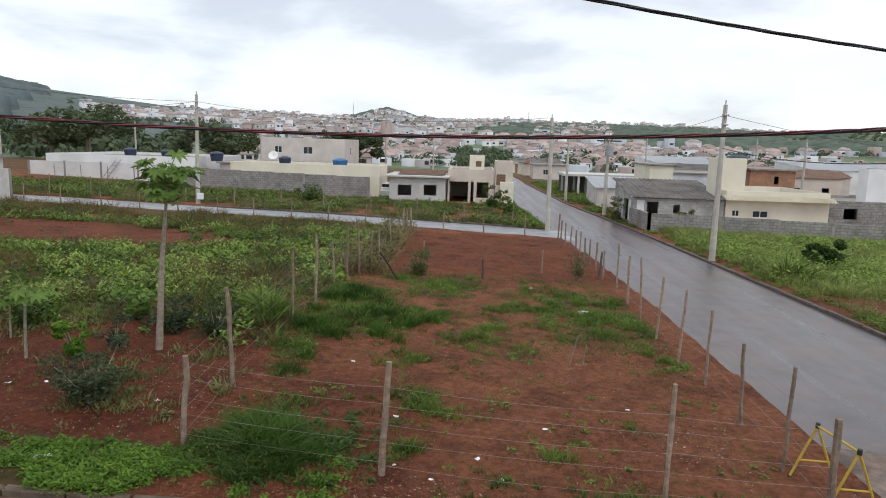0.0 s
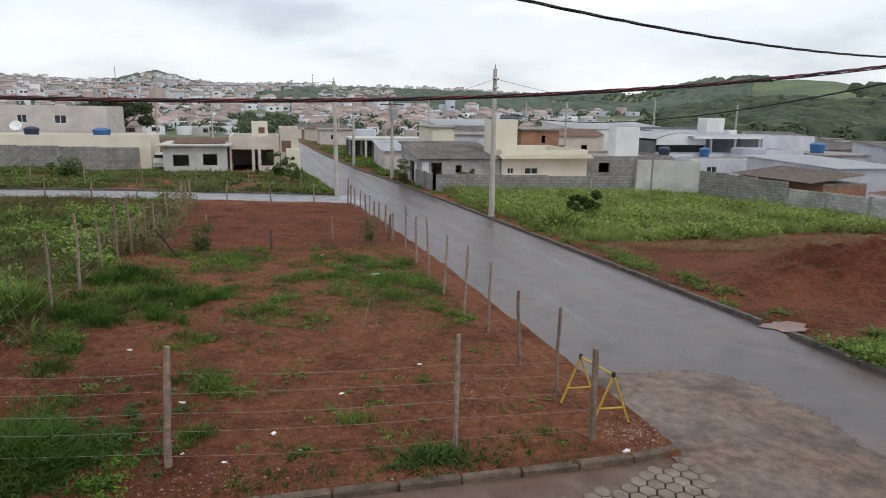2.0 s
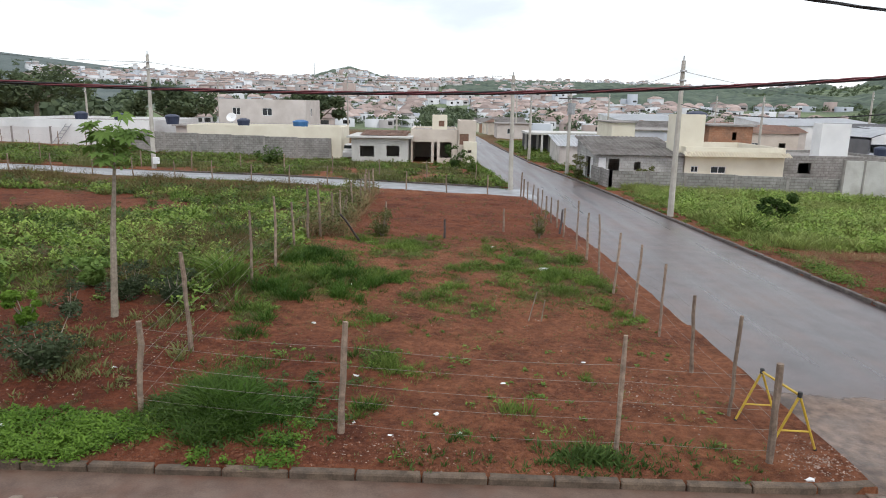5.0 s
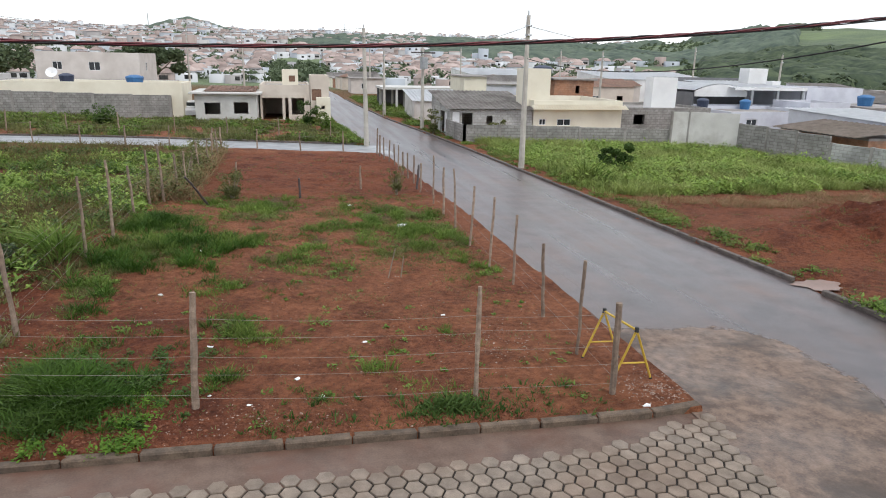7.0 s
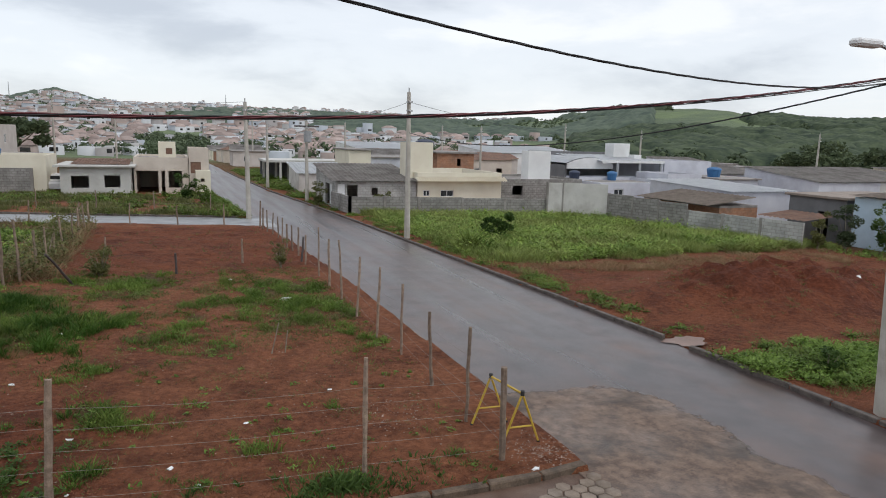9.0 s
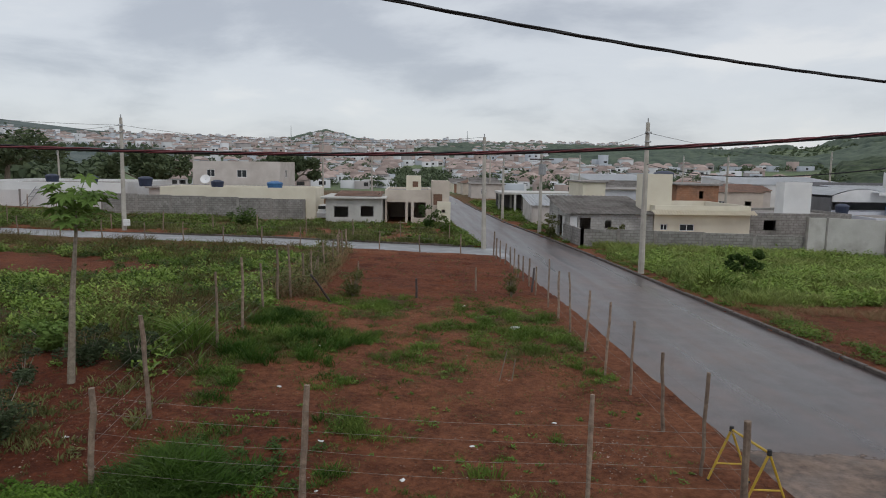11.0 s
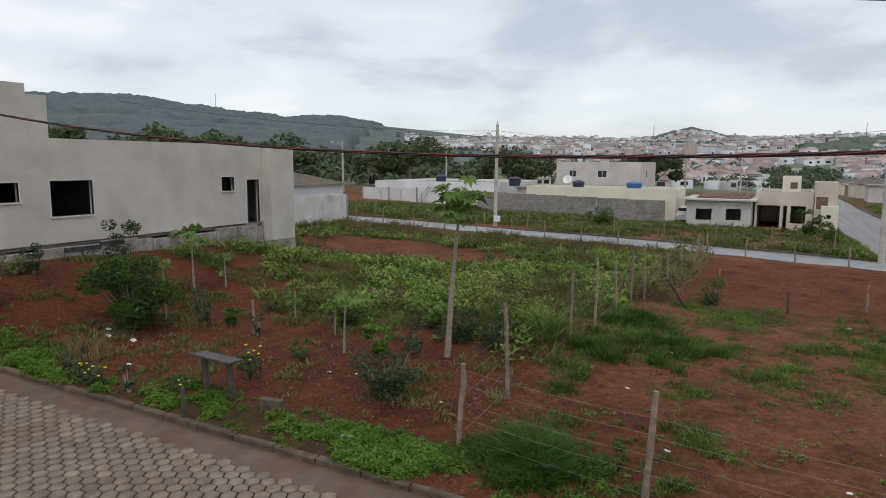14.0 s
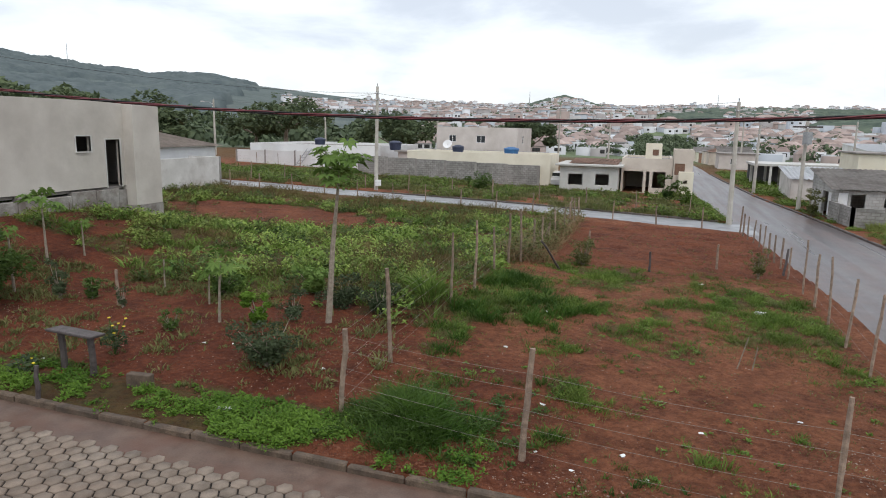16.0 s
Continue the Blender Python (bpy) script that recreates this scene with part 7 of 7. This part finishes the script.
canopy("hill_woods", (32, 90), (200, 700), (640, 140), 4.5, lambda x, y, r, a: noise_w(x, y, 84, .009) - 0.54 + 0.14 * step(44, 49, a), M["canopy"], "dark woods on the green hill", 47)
# ---- small things ----
def garden_table():
    z = gz(-10.3, 9.35)
    root = thing("garden_table", "small dark wet plank table on two posts", "table", (-10.3, 9.35, z))
    bm = boxes((-10.92, -9.85, 9.18, 9.56, z + 0.78, z + 0.83), bevel=0.012)
    bmesh.ops.rotate(bm, cent=(-10.3, 9.35, z + 0.8), matrix=Matrix.Rotation(0.04, 3, "Y") @ Matrix.Rotation(-0.08, 3, "X"), verts=bm.verts)
    part("tabletop", bm, M["darkwood"], root)
    for x in (-10.72, -10.02):
        part("leg", tube(bmesh.new(), [(x, 9.37, z - 0.2), (x + 0.02, 9.36, z + 0.35), (x, 9.35, z + 0.79)], [0.07, 0.06, 0.065], 7), M["darkwood"], root)


garden_table()
z = gz(-8.9, 9.3)
bm = bmesh.new()
box(bm, -9.1, -8.62, 9.2, 9.36, z - 0.05, z + 0.24, bevel=0.012)
bmesh.ops.rotate(bm, cent=(-8.9, 9.3, z), matrix=Matrix.Rotation(0.1, 3, "Z"), verts=bm.verts)
tagged(part("concrete_block", bm, M["kerb"]), "grey concrete block lying on the grass", "block")


def trestle():
    z = gz(5.0, 9.6)
    root = thing("trestle", "yellow painted steel trestle with black caps beside the road", "trestle", (5.0, 9.6, z))
    tops = []
    for (x, y) in ((4.98, 10.05), (5.12, 9.15)):
        zz = gz(x, y)
        top = Vector((x, y, zz + 0.88))
        tops.append(top)
        for s in (-1, 1):
            foot = Vector((x + 0.34 * s, y - 0.03 * s, zz - 0.02))
            part("leg", tube(bmesh.new(), [foot, top], 0.02, 8), M["yellow"], root)
            part("foot_cap", tube(bmesh.new(), [foot, foot + (top - foot) * 0.05], 0.026, 8), M["rubber"], root, "black rubber foot")
        part("brace", tube(bmesh.new(), [(x - 0.22, y + 0.02, zz + 0.3), (x + 0.22, y - 0.02, zz + 0.3)], 0.016, 8), M["yellow"], root)
        part("top_cap", tube(bmesh.new(), [top - Vector((0, 0, 0.03)), top + Vector((0, 0, 0.05))], 0.035, 8), M["rubber"], root, "black top cap")
    part("top_bar", tube(bmesh.new(), tops, 0.02, 8), M["yellow"], root)


trestle()


def water_tank(x, y, z, r, h, material, label):
    root = thing("water_tank", label, "water tank", (x, y, z))
    part("body", tube(bmesh.new(), [(x, y, z), (x, y, z + h * 0.75)], [r * 0.82, r], 16), material, root)
    part("lid", tube(bmesh.new(), [(x, y, z + h * 0.75), (x, y, z + h * 0.86), (x, y, z + h)], [r * 1.04, r * 0.95, r * 0.4], 16), material, root)


for x, y, z, r, h, k in ((-13.6, 64, 2.3, 0.75, 0.9, "tank"), (-19.0, 64, 2.35, 0.6, 0.9, "darktank"), (-37.5, 70, 2.5, 0.65, 1.0, "darktank"), (-33.5, 70, 2.5, 0.6, 0.9, "darktank"), (-27.5, 68.5, 2.4, 0.7, 1.0, "darktank"),
                         (36.4, 55.5, 1.16, 0.55, 0.95, "darktank"), (40.6, 55.2, 1.16, 0.5, 0.9, "tank"), (50.6, 52.0, 1.72, 0.7, 1.0, "tank"), (22.6, 60.5, 3.5, 0.9, 1.2, "darktank")):
    water_tank(x, y, z, r, h, M[k], "round plastic water tank on a flat roof")


def dish(x, y, z, r, label):
    root = thing("satellite_dish", label, "satellite dish", (x, y, z))
    bm = bmesh.new()
    bmesh.ops.create_cone(bm, cap_ends=False, segments=18, radius1=0.05, radius2=r, depth=r * 0.3, matrix=Matrix.Translation((x, y, z + 1.0)) @ Matrix.Rotation(radians(60), 4, "X"))
    bmesh.ops.solidify(bm, geom=bm.faces[:], thickness=0.02)
    part("bowl", bm, M["whitemetal"], root)
    part("mast", tube(bmesh.new(), [(x, y + 0.1, z), (x, y + 0.1, z + 1.0)], 0.04, 6), M["steel"], root)


dish(-21.2, 67.5, 2.2, 0.5, "white satellite dish on a low roof")
root = thing("ladder", "dark metal ladder leaning on the white wall", "ladder", (-36, 64.5, 0))
for s in (0, 0.5):
    part("rail", tube(bmesh.new(), [(-37.6 + s, 64.0, 0.2), (-36.2 + s, 64.7, 2.4)], 0.04, 6), M["steel"], root)
for k in range(6):
    f = (k + 0.7) / 6.5
    part("rung", tube(bmesh.new(), [(-37.6 + 1.4 * f, 64.0 + 0.7 * f, 0.2 + 2.2 * f), (-37.1 + 1.4 * f, 64.0 + 0.7 * f, 0.2 + 2.2 * f)], 0.03, 6), M["steel"], root)


def car(x, y, turn, paint, label):
    z = float(street_z(x, y)) + 0.01
    root = thing("car", label, "car", (x, y, z))
    bm = bmesh.new()
    prof = ((-2.0, 0.35), (-2.02, 0.75), (-1.85, 0.9), (-1.1, 0.98), (-0.55, 1.42), (0.9, 1.45), (1.65, 1.0), (1.98, 0.92), (2.02, 0.4))
    rows = [[bm.verts.new((x + w * (0.82 if b > 1.1 else 1), y + a, z + b)) for a, b in prof] for w in (-0.82, 0.82)]
    for i in range(len(prof) - 1):
        bm.faces.new((rows[0][i], rows[0][i + 1], rows[1][i + 1], rows[1][i]))
    bm.faces.new(rows[0][::-1])
    bm.faces.new(rows[1])
    bm.faces.new((rows[0][0], rows[1][0], rows[1][-1], rows[0][-1]))
    bmesh.ops.recalc_face_normals(bm, faces=bm.faces)
    part("body", bm, paint, root)
    part("windscreen", boxes((x - 0.62, x + 0.62, y - 1.0, y - 0.62, z + 1.02, z + 1.36)), M["pane"], root, "dark windscreen")
    for s in (-1, 1):
        part("side_window", boxes((x + s * 0.70 - 0.05, x + s * 0.70 + 0.05, y - 0.5, y + 0.9, z + 1.02, z + 1.34)), M["pane"], root)
        part("headlight", boxes((x + s * 0.6 - 0.15, x + s * 0.6 + 0.15, y - 2.04, y - 1.98, z + 0.62, z + 0.76)), M["whitemetal"], root)
        for b in (-1.25, 1.25):
            part("wheel", tube(bmesh.new(), [(x + s * 0.66, y + b, z + 0.31), (x + s * 0.86, y + b, z + 0.31)], 0.31, 14), M["tyre"], root)


car(5.0, 122, 0, M["steel"], "grey hatchback parked on the wet road")
car(-9.3, 64.2, 0, M["carpaint"], "white car parked beside the small house")


def litter(x, y, s, seed, label="crumpled white plastic litter on the soil"):
    g = random.Random(seed)
    z = gz(x, y)
    bm = bmesh.new()
    bmesh.ops.create_icosphere(bm, subdivisions=1, radius=1, matrix=Matrix.Translation((x, y, z + s * 0.2)) @ Matrix.Diagonal((s, s * 0.6, s * 0.3, 1)))
    for v in bm.verts:
        v.co += Vector((g.uniform(-1, 1), g.uniform(-1, 1), g.uniform(-0.5, 1) * 0.5)) * s * 0.4
    tagged(part("litter", bm, M["litter"]), label, "litter", "scraps of litter")


for i, (x, y, s) in enumerate(((-0.32, 9.9, 0.06), (0.05, 9.3, 0.05), (-1.0, 9.1, 0.04), (4.9, 8.25, 0.07), (3.0, 20.3, 0.18), (1.6, 23.6, 0.10), (-1.8, 11.4, 0.06), (-6.8, 8.95, 0.16), (-17.2, 8.7, 0.22), (-3.1, 14.2, 0.06), (-6.2, 11.3, 0.06), (-9.3, 11.7, 0.06),
                               (-8.7, 11.9, 0.05), (0.9, 11.3, 0.05), (-2.7, 17.4, 0.07), (-11.5, 9.6, 0.06), (-8.5, 16.0, 0.09), (23.8, 16.8, 0.18), (21, 29, 0.16), (17.5, 28.5, 0.18), (-16.0, 10.9, 0.14), (-16.4, 11.2, 0.12), (-15.3, 11.1, 0.1), (-1.6, 9.5, 0.04), (2.6, 12.4, 0.05), (-2.3, 42.0 + 2.5, 0.2), (-13.6, 9.7, 0.06))):
    litter(x, y, s, i)
z = gz(1.85, 15.0)
for k, (dx, dz) in enumerate(((0.25, 0.75), (0.45, 0.55))):
    tagged(part("stick", tube(bmesh.new(), [(1.85 + 0.3 * k, 15.0, z), (1.85 + dx - 0.1, 14.9, z + dz)], 0.014, 5), M["bark"]), "pale broken stick propped on the soil", "stick")


def pebbles():
    g = np.random.default_rng(8)
    xs_, ys_ = [], []
    for n, cx, cy, sx, sy in ((420, 5.3, 8.8, 0.3, 0.35), (160, -1.0, 8.7, 0.9, 0.3), (600, -6.0, 11.5, 1.3, 1.5), (500, -12, 11.5, 3.0, 1.2), (500, 0.5, 14, 3.0, 3.5), (200, 3.5, 11, 0.6, 0.6), (500, -16, 11.2, 0.9, 0.5), (500, 18, 19, 4, 3)):
        xs_.append(g.normal(cx, sx, n))
        ys_.append(g.normal(cy, sy, n))
    x, y = np.concatenate(xs_), np.concatenate(ys_)
    k = ~in_road(x, y)
    x, y = x[k], y[k]
    n = len(x)
    s = g.uniform(0.006, 0.022, n)
    z = ground_z(x, y)
    o = np.array([(1, 0, 0), (0, 1, 0), (-1, 0, 0), (0, -1, 0), (0, 0, 0.8), (0, 0, -0.5)])
    co = (np.stack([x, y, z], -1)[:, None] + o[None] * s[:, None, None] * g.uniform(0.6, 1.4, (n, 6, 1))).reshape(-1, 3)
    f = np.array([(0, 1, 4), (1, 2, 4), (2, 3, 4), (3, 0, 4)])
    faces = (np.arange(n)[:, None, None] * 6 + f[None]).reshape(-1, 3)
    tagged(fast_mesh("gravel", co, faces, M["stone"]), "scattered pale pebbles and rubble on the clay", "gravel", kind="stuff")


pebbles()


def clods():
    g = np.random.default_rng(18)
    x = np.concatenate([g.uniform(-4.8, 4.4, 24000), g.uniform(-22, -5, 16000), g.uniform(12.3, 30, 12000)])
    y = np.concatenate([8.2 + 30 * g.random(24000) ** 1.6, g.uniform(9.2, 17, 16000), g.uniform(11, 26, 12000)])
    k = ~in_road(x, y) & (fbm(x * 0.8, y * 0.8, 95) > 0.42)
    x, y = x[k], y[k]
    n = len(x)
    s = g.uniform(0.008, 0.034, n) * g.uniform(0.5, 1, n)
    z = ground_z(x, y)
    o = np.array([(1, 0, 0), (0, 1, 0), (-1, 0, 0), (0, -1, 0), (0.2, 0.1, 0.7)])
    co = (np.stack([x, y, z], -1)[:, None] + o[None] * s[:, None, None] * g.uniform(0.6, 1.4, (n, 5, 1))).reshape(-1, 3)
    f = np.array([(0, 1, 4), (1, 2, 4), (2, 3, 4), (3, 0, 4)])
    faces = (np.arange(n)[:, None, None] * 5 + f[None]).reshape(-1, 3)
    tagged(fast_mesh("clay_clods", co, faces, M["clod"]), "crumbled red clay clods on the bare soil", "clods", kind="stuff")


clods()


def flowers(x, y, n, h, seed, label):
    z = gz(x, y)
    root = thing("flower_plant", label, "flower", (x, y, z))
    g = random.Random(seed)
    for i in range(n):
        a, r = g.uniform(0, 6.28), g.uniform(0.02, 0.28)
        top = (x + math.cos(a) * r, y + math.sin(a) * r, z + h * g.uniform(0.6, 1.1))
        part("stem", tube(bmesh.new(), [(x, y, z - 0.03), ((x + top[0]) / 2, (y + top[1]) / 2, z + h * 0.6), top], 0.008, 4), M["leaf"], root)
        bm = bmesh.new()
        bmesh.ops.create_icosphere(bm, subdivisions=1, radius=0.035, matrix=Matrix.Translation(top) @ Matrix.Diagonal((1, 1, 0.5, 1)))
        part("blossom", bm, M["flower"], root, "yellow blossom")
    co, fc = leaf_cloud([(x, y, z + h * 0.45)], [0.26], 130, 0.06, seed)
    crown_part(root, co, fc, M["greyleaf"], "foliage")


flowers(-10.5, 10.4, 7, 0.75, 1, "yellow flowering plant behind the table")
flowers(-13.1, 8.5, 5, 0.35, 2, "low yellow flowering plant by the kerb")
flowers(-11.2, 8.9, 3, 0.3, 3, "low yellow flowering plant by the kerb")
flowers(-13.6, 8.5, 5, 0.4, 4, "low yellow flowering plant by the kerb")
for x, y in ((-15.0, 9.6), (-12.0, 8.5), (-14.2, 8.6), (-12.9, 13.2)):
    bush(x, y, 0.5, 0.25, M["greyleaf"], "small dusty weed plant near the kerb", int(-x * 11), 160, 0.045, 4)
# tall thin masts on the ridges
for az, r, h in ((-46.5, 2000, 55), (-10.5, 1750, 36), (4.3, 1650, 30)):
    x, y = r * math.sin(radians(az)), r * math.cos(radians(az))
    z = float(land(np.array([x]), np.array([y]))[0])
    tagged(part("radio_mast", tube(bmesh.new(), [(x, y, z - 5), (x, y, z + h)], [1.2, 0.5], 5), M["steel"]), "thin radio mast on the far ridge", "mast")


# ---- hexagonal pavers ----
def paver_mesh(seed):
    g = random.Random(seed)
    s = 0.142 - 0.015
    bm = bmesh.new()
    lo = [bm.verts.new((s * math.cos(k * math.pi / 3), s * math.sin(k * math.pi / 3), -0.03)) for k in range(6)]
    up = [bm.verts.new((s * math.cos(k * math.pi / 3), s * math.sin(k * math.pi / 3), 0.016)) for k in range(6)]
    top = [bm.verts.new((0.93 * s * math.cos(k * math.pi / 3), 0.93 * s * math.sin(k * math.pi / 3), 0.026 + g.uniform(-0.002, 0.002))) for k in range(6)]
    for k in range(6):
        j = (k + 1) % 6
        bm.faces.new((lo[k], lo[j], up[j], up[k]))
        bm.faces.new((up[k], up[j], top[j], top[k]))
    bm.faces.new(top)
    me = bpy.data.meshes.new("paver")
    bm.to_mesh(me)
    bm.free()
    return me


def pavers():
    g = random.Random(6)
    meshes = [paver_mesh(k) for k in range(5)]
    for me in meshes:
        me.materials.append(M["paver"])
    S, W = 0.142, 0.142 * math.sqrt(3)
    spots = []
    for i in range(-130, 28):
        x = i * 1.5 * S
        for j in range(0, 30):
            y = 7.31 - j * W - (W / 2 if i % 2 else 0)
            if -27 < x < 5.75 and 0.2 < y < 7.32:
                spots.append((x, y))
    spots += [(i * 1.5 * S, 7.31 + W * k - (W / 2 if i % 2 else 0)) for i in range(18, 28) for k in (1, 2, 3) if 7.31 + W * k - (W / 2 if i % 2 else 0) < np.interp(i * 1.5 * S, (3.9, 4.8, 5.6), (7.42, 7.72, 8.0))]
    near_ = [p for p in spots if -2.5 < p[0] < 5.6 and p[1] > 5.6][:300]
    nearset = set(near_)
    for x, y in near_:
        ob = new("paver", g.choice(meshes))
        ob.parent = paved
        ob.matrix_local = Matrix.Translation((x, y, float(street_z(x, y)) + g.uniform(-0.004, 0.004))) @ Euler((g.uniform(-0.02, 0.02), g.uniform(-0.02, 0.02) + 0.02, g.choice((0, 1, 2, 3)) * math.pi / 3 + g.uniform(-0.01, 0.01))).to_matrix().to_4x4()
    rest = [p for p in spots if p not in nearset]
    base = meshes[0]
    vco = np.array([v.co for v in base.vertices])
    quadf = np.array([p.vertices[:] for p in base.polygons if len(p.vertices) == 4])
    ring = [p.vertices[:] for p in base.polygons if len(p.vertices) == 6][0]
    extra = np.array([(ring[0], ring[1], ring[2], ring[3]), (ring[0], ring[3], ring[4], ring[5])])
    quadf = np.concatenate([quadf, extra])
    gg = np.random.default_rng(3)
    P = np.array(rest)
    Z = street_z(P[:, 0], P[:, 1]) + gg.uniform(-0.004, 0.004, len(P))
    tilt = gg.uniform(-0.02, 0.02, (len(P), 2))
    co = vco[None] + np.stack([P[:, 0], P[:, 1], Z], -1)[:, None]
    co[:, :, 2] += vco[None, :, 0] * tilt[:, :1] + vco[None, :, 1] * tilt[:, 1:]
    faces = (np.arange(len(P))[:, None, None] * len(vco) + quadf[None]).reshape(-1, 4)
    ob = fast_mesh("paver_field", co.reshape(-1, 3), faces, M["paver_far"])
    ob.parent = paved
    tagged(ob, "", "", kind="stuff")


pavers()
